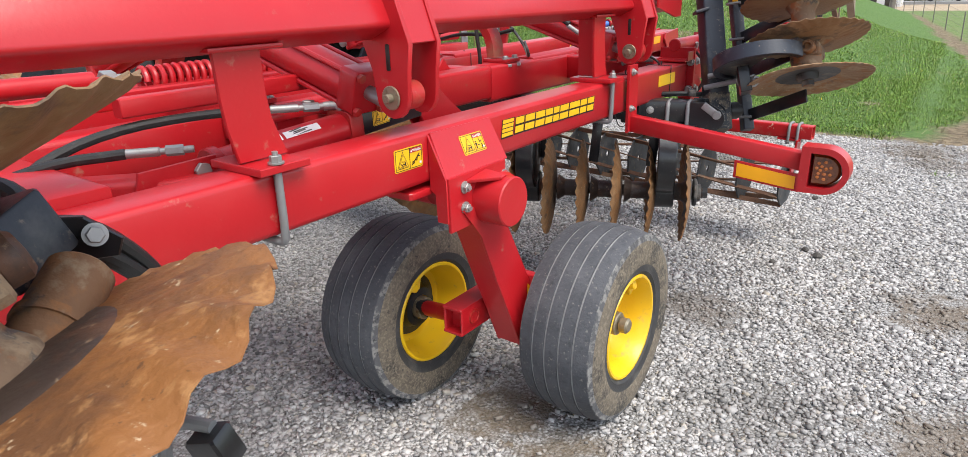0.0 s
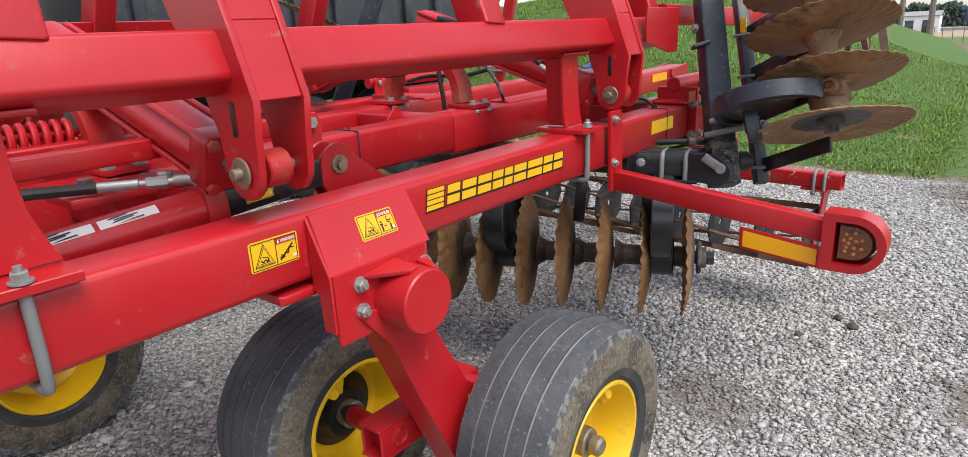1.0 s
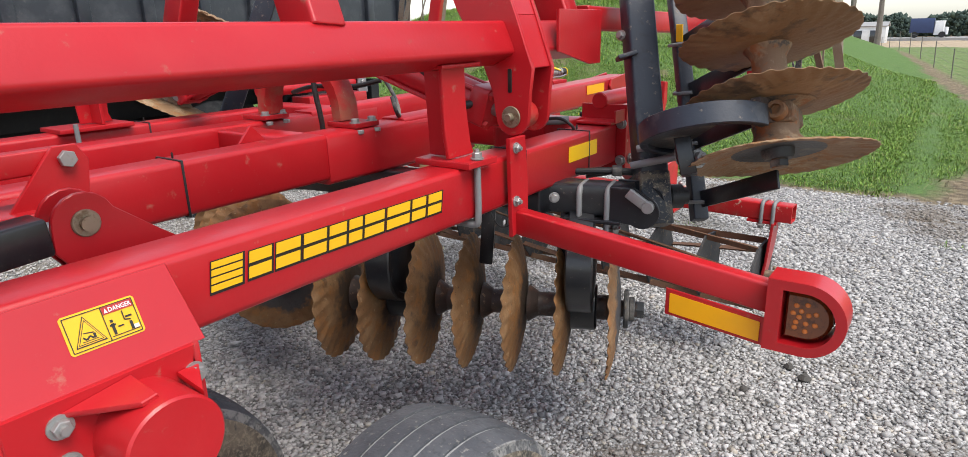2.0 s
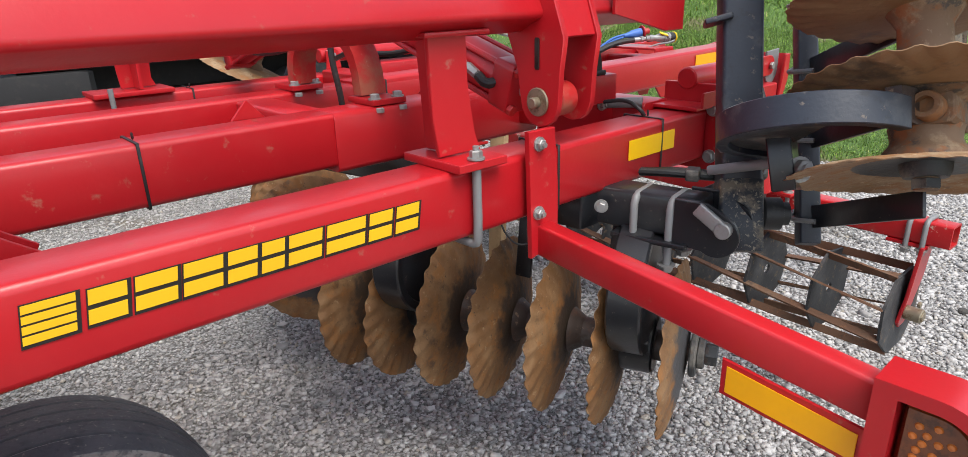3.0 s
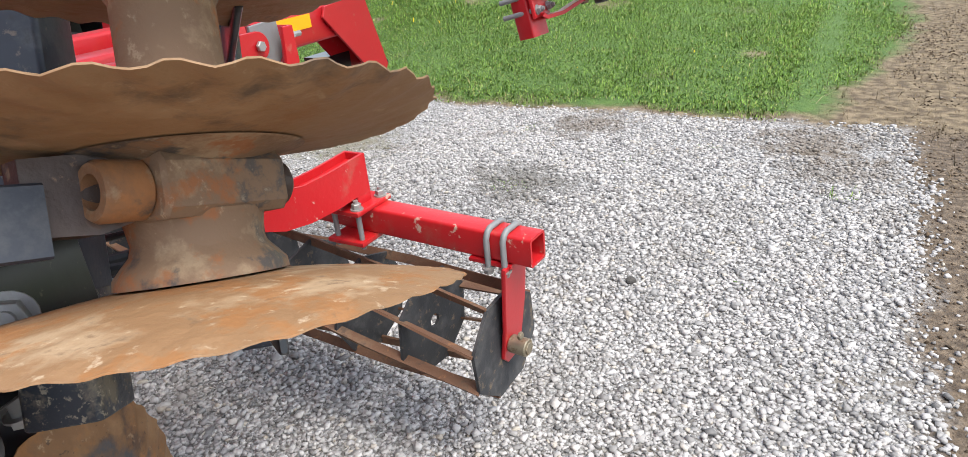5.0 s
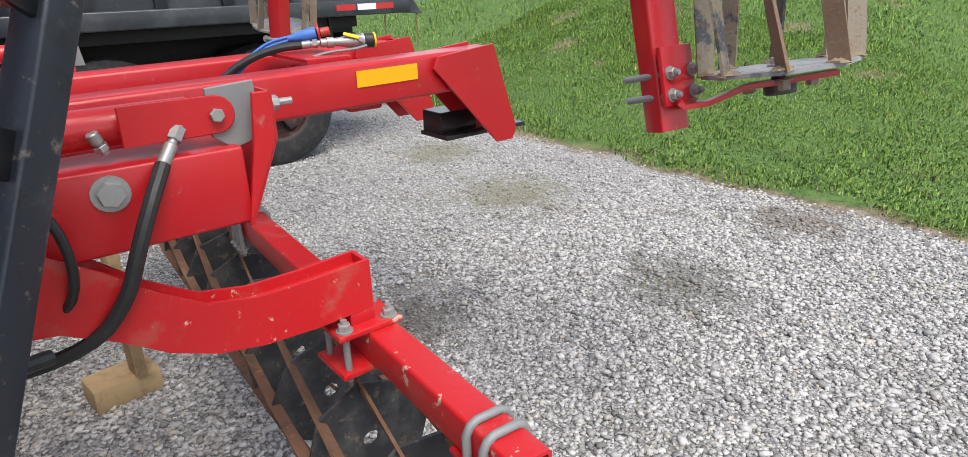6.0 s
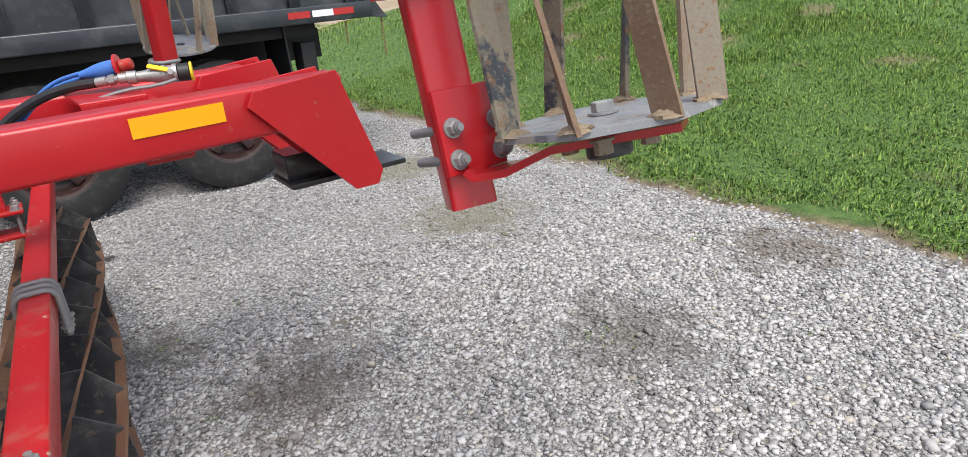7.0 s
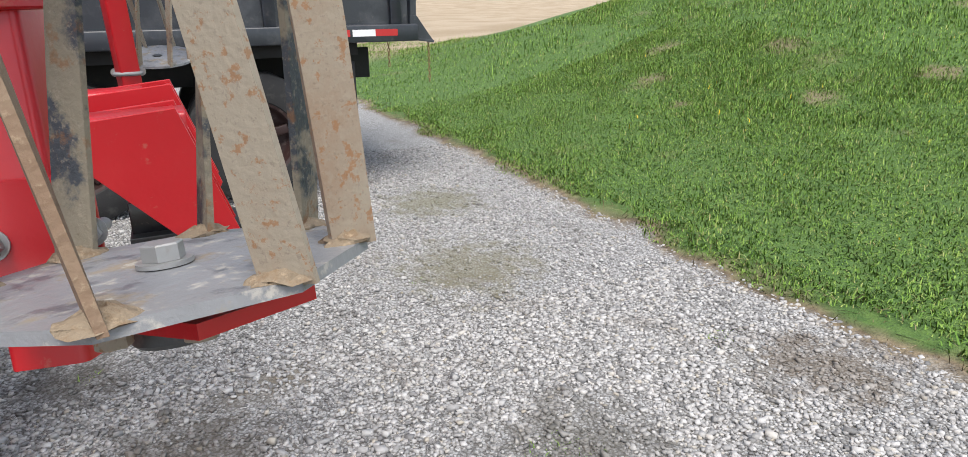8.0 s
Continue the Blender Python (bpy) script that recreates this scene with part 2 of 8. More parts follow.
SHOULDER = mat("scuffed_tyre_shoulder", (0.085, 0.088, 0.095), 0.9, 0, [((0.25, 0.245, 0.235), 30.0, 0.47, 0.10, 0.8, 0.95), ((0.035, 0.036, 0.038), 55.0, 0.56, 0.07, 0.8, 0.8)], 0.003, 90, 0, 1.0)
BEAD = mat("dark_tyre_bead", (0.035, 0.035, 0.036), 0.7, 0, [((0.10, 0.095, 0.085), 12.0, 0.5, 0.2, 0.7, 0.9)], 0.001, 130, 0, 1.0)
SIDEWALL = mat("dusty_tyre_sidewall", (0.040, 0.037, 0.033), 0.85, 0, [((0.150, 0.124, 0.092), 7.0, 0.38, 0.16, 0.9, 0.95), ((0.25, 0.212, 0.160), 90.0, 0.48, 0.12, 0.70, 0.95), ((0.030, 0.029, 0.028), 45.0, 0.59, 0.06, 0.85, 0.8)], 0.004, 90, 0, 1.0)
DARKRUBBER = mat("black_hose_rubber", (0.016, 0.017, 0.018), 0.5, 0, [((0.07, 0.065, 0.06), 30.0, 0.58, 0.15, 0.6, 0.8)], 0.0004, 200)
REFLECT = mat("orange_yellow_reflector", (0.92, 0.42, 0.004), 0.3, 0, [((0.8, 0.38, 0.01), 30.0, 0.6, 0.2, 0.4, 0.4)], 0, 60, 0.3)
REFLECTY = mat("yellow_reflector", (0.95, 0.56, 0.005), 0.3, 0, [((0.85, 0.5, 0.01), 30.0, 0.6, 0.2, 0.4, 0.4)], 0, 60, 0.3)
DECAL_Y = mat("decal_yellow", (0.82, 0.46, 0.01), 0.4)
DECAL_K = mat("decal_black", (0.015, 0.013, 0.012), 0.45)
DECAL_W = mat("decal_white", (0.72, 0.72, 0.72), 0.4)
DECAL_R = mat("decal_red", (0.42, 0.02, 0.02), 0.4)
AMBER = mat("amber_lens", (0.16, 0.045, 0.012), 0.15, 0, [((0.05, 0.015, 0.006), 60.0, 0.5, 0.15, 0.8, 0.15)], 0.0008, 120, 0.6)
AMBER_LED = mat("orange_led", (0.55, 0.16, 0.03), 0.2, 0, (), 0, 60, 0.5)
BLUE = mat("blue_hose_sleeve", (0.05, 0.16, 0.5), 0.5)
PLASTIC_Y = mat("yellow_plastic", (0.85, 0.6, 0.02), 0.35)
WOOD = mat("weathered_wood_block", (0.40, 0.28, 0.15), 0.8, 0, [((0.22, 0.15, 0.08), 22.0, 0.5, 0.2, 0.7, 0.9)], 0.001, 70)


# ---- mesh building ----
class Build:
    """Collects faces for one mesh."""

    def __init__(self):
        self.v, self.f, self.mi = [], [], []

    def add(self, verts, faces, mi=0):
        n = len(self.v)
        self.v += [tuple(p) for p in verts]
        self.f += [tuple(i + n for i in f) for f in faces]
        self.mi += [mi] * len(faces)
        return self

    def rings(self, rings, cap=True, mi=0, closed=False):
        k = len(rings[0])
        verts = [p for r in rings for p in r]
        faces = []
        count = len(rings) if closed else len(rings) - 1
        for a in range(count):
            b = (a + 1) % len(rings)
            for i in range(k):
                j = (i + 1) % k
                faces.append((a * k + i, a * k + j, b * k + j, b * k + i))
        if cap and not closed:
            faces.append(tuple(range(k - 1, -1, -1)))
            faces.append(tuple((len(rings) - 1) * k + i for i in range(k)))
        return self.add(verts, faces, mi)

    def beam(self, p0, p1, w, h, up=(0, 0, 1), r=0.012, wall=0.0, mi=0, seg=3):
        """A box section from p0 to p1: w across, h along up, with rounded corners; open-ended where wall is given."""
        p0, p1 = Vector(p0), Vector(p1)
        d = (p1 - p0).normalized()
        side = d.cross(Vector(up)).normalized()
        top = side.cross(d).normalized()

        def ring(at, shrink, rad):
            out = []
            hw, hh = w / 2 - shrink, h / 2 - shrink
            rad = max(min(rad, hw * 0.98, hh * 0.98), 1e-4)
            for cx, cy, a0 in ((hw - rad, hh - rad, 0), (-hw + rad, hh - rad, 90), (-hw + rad, -hh + rad, 180), (hw - rad, -hh + rad, 270)):
                for s in range(seg + 1):
                    a = radians(a0 + 90 * s / seg)
                    out.append(at + side * (cx + rad * math.cos(a)) + top * (cy + rad * math.sin(a)))
            return out

        c = min(0.003, (p1 - p0).length * 0.2)
        if wall:
            loops = [ring(p0, 0, r), ring(p1, 0, r), ring(p1, wall, r * 0.6), ring(p0, wall, r * 0.6)]
            return self.rings(loops, False, mi, True)
        loops = [ring(p0, c * 0.7, r), ring(p0 + d * c, 0, r), ring(p1 - d * c, 0, r), ring(p1, c * 0.7, r)]
        return self.rings(loops, True, mi)

    def cyl(self, p0, p1, r, n=20, r1=None, mi=0, chamfer=0.0):
        p0, p1 = Vector(p0), Vector(p1)
        d = (p1 - p0).normalized()
        a = d.orthogonal().normalized()
        b = d.cross(a)
        r1 = r if r1 is None else r1
        stops = [(p0, r), (p1, r1)]
        if chamfer:
            stops = [(p0, r - chamfer), (p0 + d * chamfer, r), (p1 - d * chamfer, r1), (p1, r1 - chamfer)]
        return self.rings([[at + (a * math.cos(2 * math.pi * i / n) + b * math.sin(2 * math.pi * i / n)) * q for i in range(n)] for at, q in stops], True, mi)

    def sweep(self, pts, r, n=10, mi=0, smooth=0):
        """A round rod along a line of points; smooth: rounds of corner cutting."""
        pts = [Vector(p) for p in pts]
        for _ in range(smooth):
            cut = [pts[0]]
            for p, q in zip(pts, pts[1:]):
                cut += [p.lerp(q, 0.25), p.lerp(q, 0.75)]
            pts = cut + [pts[-1]]
        loops, a = [], None
        for i, p in enumerate(pts):
            d = (pts[min(i + 1, len(pts) - 1)] - pts[max(i - 1, 0)]).normalized()
            a = d.orthogonal().normalized() if a is None else (a - d * a.dot(d)).normalized()
            b = d.cross(a)
            loops.append([p + (a * math.cos(2 * math.pi * k / n) + b * math.sin(2 * math.pi * k / n)) * r for k in range(n)])
        return self.rings(loops, True, mi)

    def lathe(self, profile, centre, axis, n=48, mi=0):
        """profile: (along the axis, radius) pairs."""
        d = Vector(axis).normalized()
        a = d.orthogonal().normalized()
        b = d.cross(a)
        c = Vector(centre)
        return self.rings([[c + d * z + (a * math.cos(2 * math.pi * i / n) + b * math.sin(2 * math.pi * i / n)) * r for i in range(n)] for z, r in profile], False, mi)

    def plate(self, pts, thick, mi=0, ch=0.002):
        """A flat plate: its outline as points in space, thickened along its normal on both sides of it."""
        pts = [Vector(p) for p in pts]
        nrm = Vector((0, 0, 0))
        for p, q in zip(pts, pts[1:] + pts[:1]):
            nrm += (p - pts[0]).cross(q - pts[0])
        nrm.normalize()
        mid = sum(pts, Vector()) / len(pts)

        def ring(off, inset):
            return [p + nrm * off + (mid - p).normalized() * inset for p in pts]

        t = thick / 2
        ch = min(ch, t * 0.8)
        return self.rings([ring(-t, ch), ring(-t + ch, 0), ring(t - ch, 0), ring(t, ch)], True, mi)

    def box(self, c, size, m=None, mi=0, ch=0.003):
        c, s = Vector(c), Vector(size)
        rot = m.to_3x3() if m else Matrix.Identity(3)
        p0, p1 = c - rot @ Vector((0, 0, s.z / 2)), c + rot @ Vector((0, 0, s.z / 2))
        return self.beam(p0, p1, s.x, s.y, rot @ Vector((0, 1, 0)), ch, 0, mi, 1)

    def bolt(self, at, axis, r=0.014, head=0.012, washer=True, stud=0.0, mi=0):
        """A hexagon head on a washer, pointing along axis."""
        at, d = Vector(at), Vector(axis).normalized()
        if washer:
            self.cyl(at, at + d * 0.004, r * 1.45, 18, mi=mi)
        self.cyl(at + d * 0.003, at + d * (0.003 + head), r * 1.08, 6, mi=mi, chamfer=0.0015)
        if stud:
            self.cyl(at, at + d * (head + stud), r * 0.55, 10, mi=mi)
        return self

    def weld(self, name, *mats):
        """A mesh whose touching profiles are joined into one skin."""
        me = self.mesh(name, *mats)
        bm = bmesh.new()
        bm.from_mesh(me)
        bmesh.ops.remove_doubles(bm, verts=bm.verts, dist=0.00005)
        bm.to_mesh(me)
        bm.free()
        me.set_sharp_from_angle(angle=radians(35))
        return me

    def mesh(self, name, *mats, smooth=35):
        me = bpy.data.meshes.new(name)
        me.from_pydata(self.v, [], self.f)
        for m in mats:
            me.materials.append(m)
        if len(mats) > 1:
            me.polygons.foreach_set("material_index", self.mi)
        me.polygons.foreach_set("use_smooth", [True] * len(self.f))
        me.set_sharp_from_angle(angle=radians(smooth))
        me.update()
        return me


def part(name, b, material=None, parent=None, label="", m=None, kind=""):
    """Links a build, or a finished mesh, as one object under its thing."""
    mats = material if isinstance(material, (tuple, list)) else (material,)
    me = b.mesh(name, *mats) if isinstance(b, Build) else b
    ob = new(name, me)
    if parent is not None:
        ob.parent = parent
    if m is not None:
        ob.matrix_basis = m
    return tagged(ob, label, kind=kind)


def empty(name, label, category, group="", m=None):
    ob = new(name)
    ob.empty_display_size = 0.1
    if m is not None:
        ob.matrix_basis = m
    return tagged(ob, label, category, group)


def smoothstep(a, b, x):
    t = np.clip((x - a) / (b - a), 0, 1)
    return t * t * (3 - 2 * t)


# ---- ground: gravel yard, grass bank, dirt track and fields in one sheet ----
def height(x, y):
    x, y = np.asarray(x, float), np.asarray(y, float)
    rise = 2.3 * smoothstep(7.9, 19.0, y) * smoothstep(0.2, -7.5, x) * (1 - 0.75 * smoothstep(-12.0, -21.0, x))
    fade = 1 - smoothstep(26.0, 45.0, y)
    edge = 0.05 * smoothstep(7.75, 8.1, y) * smoothstep(-0.2, -0.7, x)
    bumps = 0.05 * np.sin(x * 1.3 + 0.7 * y) * np.sin(y * 0.9) * smoothstep(8.5, 11, y) * smoothstep(-0.5, -3, x)
    drop = 1.9 * smoothstep(22.0, 140.0, y)
    swell = 9.0 * smoothstep(-45.0, -300.0, x)
    return rise * fade + edge + bumps * fade - drop + swell


def strip(edges):
    out = []
    for a, b, step in edges:
        out += list(np.arange(a, b, step))
    return np.array(out + [edges[-1][1]])


xs = strip([(-6000, -900, 1700.0), (-900, -100, 50.0), (-100, -30, 7.0), (-30, -12, 1.5), (-12, 2, 0.35), (2, 20, 1.5), (20, 100, 8.0), (100, 900, 100.0), (900, 6000, 1700.0)])
ys = strip([(-4000, -300, 1850.0), (-300, -20, 40.0), (-20, -2, 3.0), (-2, 22, 0.35), (22, 60, 2.0), (60, 200, 14.0), (200, 2000, 200.0), (2000, 7000, 2500.0)])
gx, gy = np.meshgrid(xs, ys)
gz = height(gx, gy)
nx, ny = len(xs), len(ys)
ground = Build()
ground.v = list(map(tuple, np.stack([gx, gy, gz], -1).reshape(-1, 3)))
ground.f = [(j * nx + i, j * nx + i + 1, (j + 1) * nx + i + 1, (j + 1) * nx + i) for j in range(ny - 1) for i in range(nx - 1)]
ground.mi = [0] * len(ground.f)


# bare spots in the grass: place and radius
BARE = [(-7.2, 11.0, 0.34), (-6.1, 10.5, 0.16), (-5.1, 11.6, 0.30), (-8.3, 12.0, 0.4), (-6.6, 12.7, 0.4), (-3.1, 11.7, 0.2), (-4.6, 12.9, 0.3), (-0.9, 9.9, 0.2)]
# bare and mossy spots in the gravel: place, radius, colour, cover
BLOBS = [((-4.78, 6.85), 0.45, (0.17, 0.16, 0.085), 0.62), ((-3.44, 6.55), 0.50, (0.17, 0.155, 0.085), 0.60), ((-1.71, 6.20), 0.38, (0.085, 0.078, 0.062), 0.62), ((-2.30, 4.95), 0.36, (0.095, 0.078, 0.058), 0.66),
         ((-3.05, 4.55), 0.28, (0.085, 0.072, 0.058), 0.62), ((-1.73, 7.46), 0.36, (0.13, 0.095, 0.06), 0.60), ((0.0, 6.9), 0.40, (0.14, 0.105, 0.07), 0.45), ((-1.14, 1.70), 0.24, (0.16, 0.125, 0.085), 0.80), ((-0.82, 1.58), 0.22, (0.16, 0.125, 0.085), 0.75),
         ((-0.83, 2.98), 0.26, (0.15, 0.12, 0.09), 0.60), ((-0.34, 2.28), 0.34, (0.085, 0.08, 0.075), 0.40), ((0.20, 3.55), 0.30, (0.16, 0.125, 0.09), 0.75), ((0.24, 2.40), 0.26, (0.16, 0.125, 0.09), 0.70), ((-0.15, 7.40), 0.42, (0.15, 0.115, 0.08), 0.65)]


def ground_material():
    m = bpy.data.materials.new("yard_ground")
    m.use_nodes = True
    N, L = m.node_tree.nodes, m.node_tree.links
    p = N["Principled BSDF"]
    p.inputs["Roughness"].default_value = 0.95
    pos = N.new("ShaderNodeNewGeometry").outputs["Position"]
    sep = N.new("ShaderNodeSeparateXYZ")
    L.new(pos, sep.inputs[0])

    def noise_tex(scale, detail=6.0):
        n = N.new("ShaderNodeTexNoise")
        n.inputs["Scale"].default_value, n.inputs["Detail"].default_value = scale, detail
        L.new(pos, n.inputs["Vector"])
        return n.outputs[0]

    def math_node(op, a, b):
        n = N.new("ShaderNodeMath")
        n.operation = op
        for k, s in enumerate((a, b)):
            if isinstance(s, (int, float)):
                n.inputs[k].default_value = s
            else:
                L.new(s, n.inputs[k])
        return n.outputs[0]

    def ramp(s, lo, hi):
        n = N.new("ShaderNodeMapRange")
        n.inputs[1].default_value, n.inputs[2].default_value = lo, hi
        L.new(s, n.inputs[0])
        return n.outputs[0]

    def mix(f, a, b):
        n = N.new("ShaderNodeMix")
        n.data_type = "RGBA"
        L.new(f, n.inputs[0])
        for k, s in ((6, a), (7, b)):
            if isinstance(s, tuple):
                n.inputs[k].default_value = (*s, 1)
            else:
                L.new(s, n.inputs[k])
        return n.outputs[2]

    wob = math_node("MULTIPLY", math_node("SUBTRACT", noise_tex(2.2), 0.5), 0.9)
    wob2 = math_node("MULTIPLY", math_node("SUBTRACT", noise_tex(1.4), 0.5), 0.9)
    yy = math_node("ADD", sep.outputs[1], math_node("MULTIPLY", wob, 0.6))
    xx = math_node("ADD", sep.outputs[0], math_node("MULTIPLY", wob, 0.5))
    # the lawn's edge along the track: it bulges out to y = 12 and falls back further on
    bulge = math_node("MULTIPLY", ramp(sep.outputs[1], 7.9, 11.0), 0.75)
    back = math_node("MULTIPLY", math_node("MAXIMUM", math_node("SUBTRACT", sep.outputs[1], 14.5), 0.0), 0.16)
    xfar = math_node("ADD", math_node("SUBTRACT", math_node("ADD", sep.outputs[0], wob2), bulge), back)
    cell = N.new("ShaderNodeTexVoronoi")
    cell.inputs["Scale"].default_value = 92.0
    L.new(pos, cell.inputs["Vector"])
    tone = N.new("ShaderNodeSeparateColor")
    L.new(cell.outputs["Color"], tone.inputs[0])
    gravel = mix(ramp(tone.outputs[0], 0.0, 1.0), (0.26, 0.257, 0.253), (0.54, 0.537, 0.532))
    gravel = mix(ramp(cell.outputs["Distance"], 0.42, 0.75), gravel, (0.150, 0.143, 0.135))
    gravel = mix(ramp(noise_tex(1.6), 0.60, 0.74), gravel, (0.20, 0.178, 0.145))
    for (bx, by), size, colour, amount in BLOBS:
        near = N.new("ShaderNodeVectorMath")
        near.operation = "DISTANCE"
        near.inputs[1].default_value = (bx, by, 0)
        L.new(pos, near.inputs[0])
        spread = math_node("ADD", near.outputs["Value"], math_node("MULTIPLY", math_node("SUBTRACT", noise_tex(9.0), 0.5), size * 2.6))
        gravel = mix(math_node("MULTIPLY", ramp(spread, size, size * 0.35), amount), gravel, colour)
    dirt = mix(ramp(noise_tex(25.0), 0.4, 0.65), (0.085, 0.062, 0.042), (0.20, 0.152, 0.105))
    dry = mix(ramp(noise_tex(12.0), 0.4, 0.65), (0.11, 0.08, 0.048), (0.27, 0.21, 0.13))
    green = mix(ramp(noise_tex(14.0), 0.35, 0.65), (0.060, 0.125, 0.024), (0.102, 0.180, 0.038))
    green = mix(ramp(noise_tex(1.1), 0.62, 0.76), green, (0.19, 0.18, 0.09))
    for bx, by, size in BARE:
        near = N.new("ShaderNodeVectorMath")
        near.operation = "DISTANCE"
        near.inputs[1].default_value = (bx, by, float(height(bx, by)))
        L.new(pos, near.inputs[0])
        spread = math_node("ADD", near.outputs["Value"], math_node("MULTIPLY", math_node("SUBTRACT", noise_tex(6.0), 0.5), size * 2.2))
        green = mix(ramp(spread, size, size * 0.4), green, (0.20, 0.175, 0.095))
    tan = mix(ramp(noise_tex(0.35), 0.4, 0.6), (0.42, 0.33, 0.23), (0.33, 0.25, 0.16))
    base = mix(ramp(xx, 0.27, 0.45), gravel, dirt)
    base = mix(ramp(yy, 7.70, 7.86), base, dry)
    lawn = math_node("MULTIPLY", ramp(yy, 7.86, 8.02), ramp(xfar, -0.12, -0.34))
    base = mix(lawn, base, green)
    fence_side = math_node("ADD", math_node("ADD", sep.outputs[0], math_node("MULTIPLY", sep.outputs[1], 0.18)), wob)
    field = mix(ramp(noise_tex(3.0), 0.4, 0.65), (0.095, 0.165, 0.035), (0.17, 0.20, 0.075))
    base = mix(math_node("MULTIPLY", ramp(fence_side, 3.7, 4.1), ramp(yy, 8.5, 10.5)), base, field)
    far_tan = math_node("MAXIMUM", math_node("MULTIPLY", ramp(yy, 38.0, 42.0), ramp(fence_side, 4.0, 3.6)), ramp(sep.outputs[0], -16.0, -19.0))
    base = mix(far_tan, base, tan)
    base = mix(math_node("MULTIPLY", ramp(yy, 60.0, 66.0), ramp(fence_side, 0.0, 4.0)), base, tan)
    L.new(base, p.inputs["Base Color"])
    b = N.new("ShaderNodeBump")
    b.inputs["Distance"].default_value = 0.02
    L.new(noise_tex(70.0), b.inputs["Height"])
    L.new(b.outputs[0], p.inputs["Normal"])
    return m


tagged(part("ground", ground, ground_material()), "gravel yard with a grass bank and a dirt track", "ground", kind="structure")


def island_material(name, stops, rough, spec=0.3, patch=None, blobs=(), thin=0.0):
    """Each separate piece of the mesh takes a tone of its own from the stops."""
    m = bpy.data.materials.new(name)
    m.use_nodes = True
    N, L = m.node_tree.nodes, m.node_tree.links
    p = N["Principled BSDF"]
    p.inputs["Roughness"].default_value, p.inputs["Specular IOR Level"].default_value = rough, spec
    geo = N.new("ShaderNodeNewGeometry")
    r = N.new("ShaderNodeValToRGB")
    r.color_ramp.elements.remove(r.color_ramp.elements[1])
    for k, (at, c) in enumerate(stops):
        e = r.color_ramp.elements[0] if k == 0 else r.color_ramp.elements.new(at)
        e.position, e.color = at, (*c, 1)
    L.new(geo.outputs["Random Per Island"], r.inputs[0])
    out = r.outputs[0]
    if patch:
        colour, scale, lo, hi, amount = patch
        n = N.new("ShaderNodeTexNoise")
        n.inputs["Scale"].default_value, n.inputs["Detail"].default_value = scale, 5.0
        L.new(geo.outputs["Position"], n.inputs["Vector"])
        q = N.new("ShaderNodeMapRange")
        q.inputs[1].default_value, q.inputs[2].default_value, q.inputs[4].default_value = lo, hi, amount
        L.new(n.outputs[0], q.inputs[0])
        mx = N.new("ShaderNodeMix")
        mx.data_type = "RGBA"
        L.new(q.outputs[0], mx.inputs[0])
        L.new(out, mx.inputs[6])
        mx.inputs[7].default_value = (*colour, 1)
        out = mx.outputs[2]
    for (bx, by), size, colour, amount in blobs:
        near = N.new("ShaderNodeVectorMath")
        near.operation = "DISTANCE"
        near.inputs[1].default_value = (bx, by, 0)
        L.new(geo.outputs["Position"], near.inputs[0])
        rag = N.new("ShaderNodeTexNoise")
        rag.inputs["Scale"].default_value, rag.inputs["Detail"].default_value = 7.0, 5.0
        L.new(geo.outputs["Position"], rag.inputs["Vector"])
        uneven = N.new("ShaderNodeMath")
        uneven.operation = "MULTIPLY_ADD"
        uneven.inputs[1].default_value = size * 3.0
        L.new(rag.outputs[0], uneven.inputs[0])
        L.new(near.outputs["Value"], uneven.inputs[2])
        q = N.new("ShaderNodeMapRange")
        q.inputs[1].default_value, q.inputs[2].default_value, q.inputs[4].default_value = size * 2.55, size * 1.85, amount * 0.95
        L.new(uneven.outputs[0], q.inputs[0])
        mx = N.new("ShaderNodeMix")
        mx.data_type = "RGBA"
        L.new(q.outputs[0], mx.inputs[0])
        L.new(out, mx.inputs[6])
        mx.inputs[7].default_value = (*colour, 1)
        out = mx.outputs[2]
    L.new(out, p.inputs["Base Color"])
    if thin:
        t = N.new("ShaderNodeBsdfTranslucent")
        L.new(out, t.inputs["Color"])
        both = N.new("ShaderNodeMixShader")
        both.inputs[0].default_value = thin
        L.new(p.outputs[0], both.inputs[1])
        L.new(t.outputs[0], both.inputs[2])
        L.new(both.outputs[0], N["Material Output"].inputs["Surface"])
    return m


def bulk_mesh(name, verts, tris, material):
    me = bpy.data.meshes.new(name)
    me.vertices.add(len(verts))
    me.vertices.foreach_set("co", verts.astype(np.float32).ravel())
    me.loops.add(tris.size)
    me.loops.foreach_set("vertex_index", tris.astype(np.int32).ravel())
    me.polygons.add(len(tris))
    me.polygons.foreach_set("loop_start", np.arange(0, tris.size, 3, dtype=np.int32))
    me.materials.append(material)
    me.update(calc_edges=True)
    return me


rng = np.random.default_rng(5)


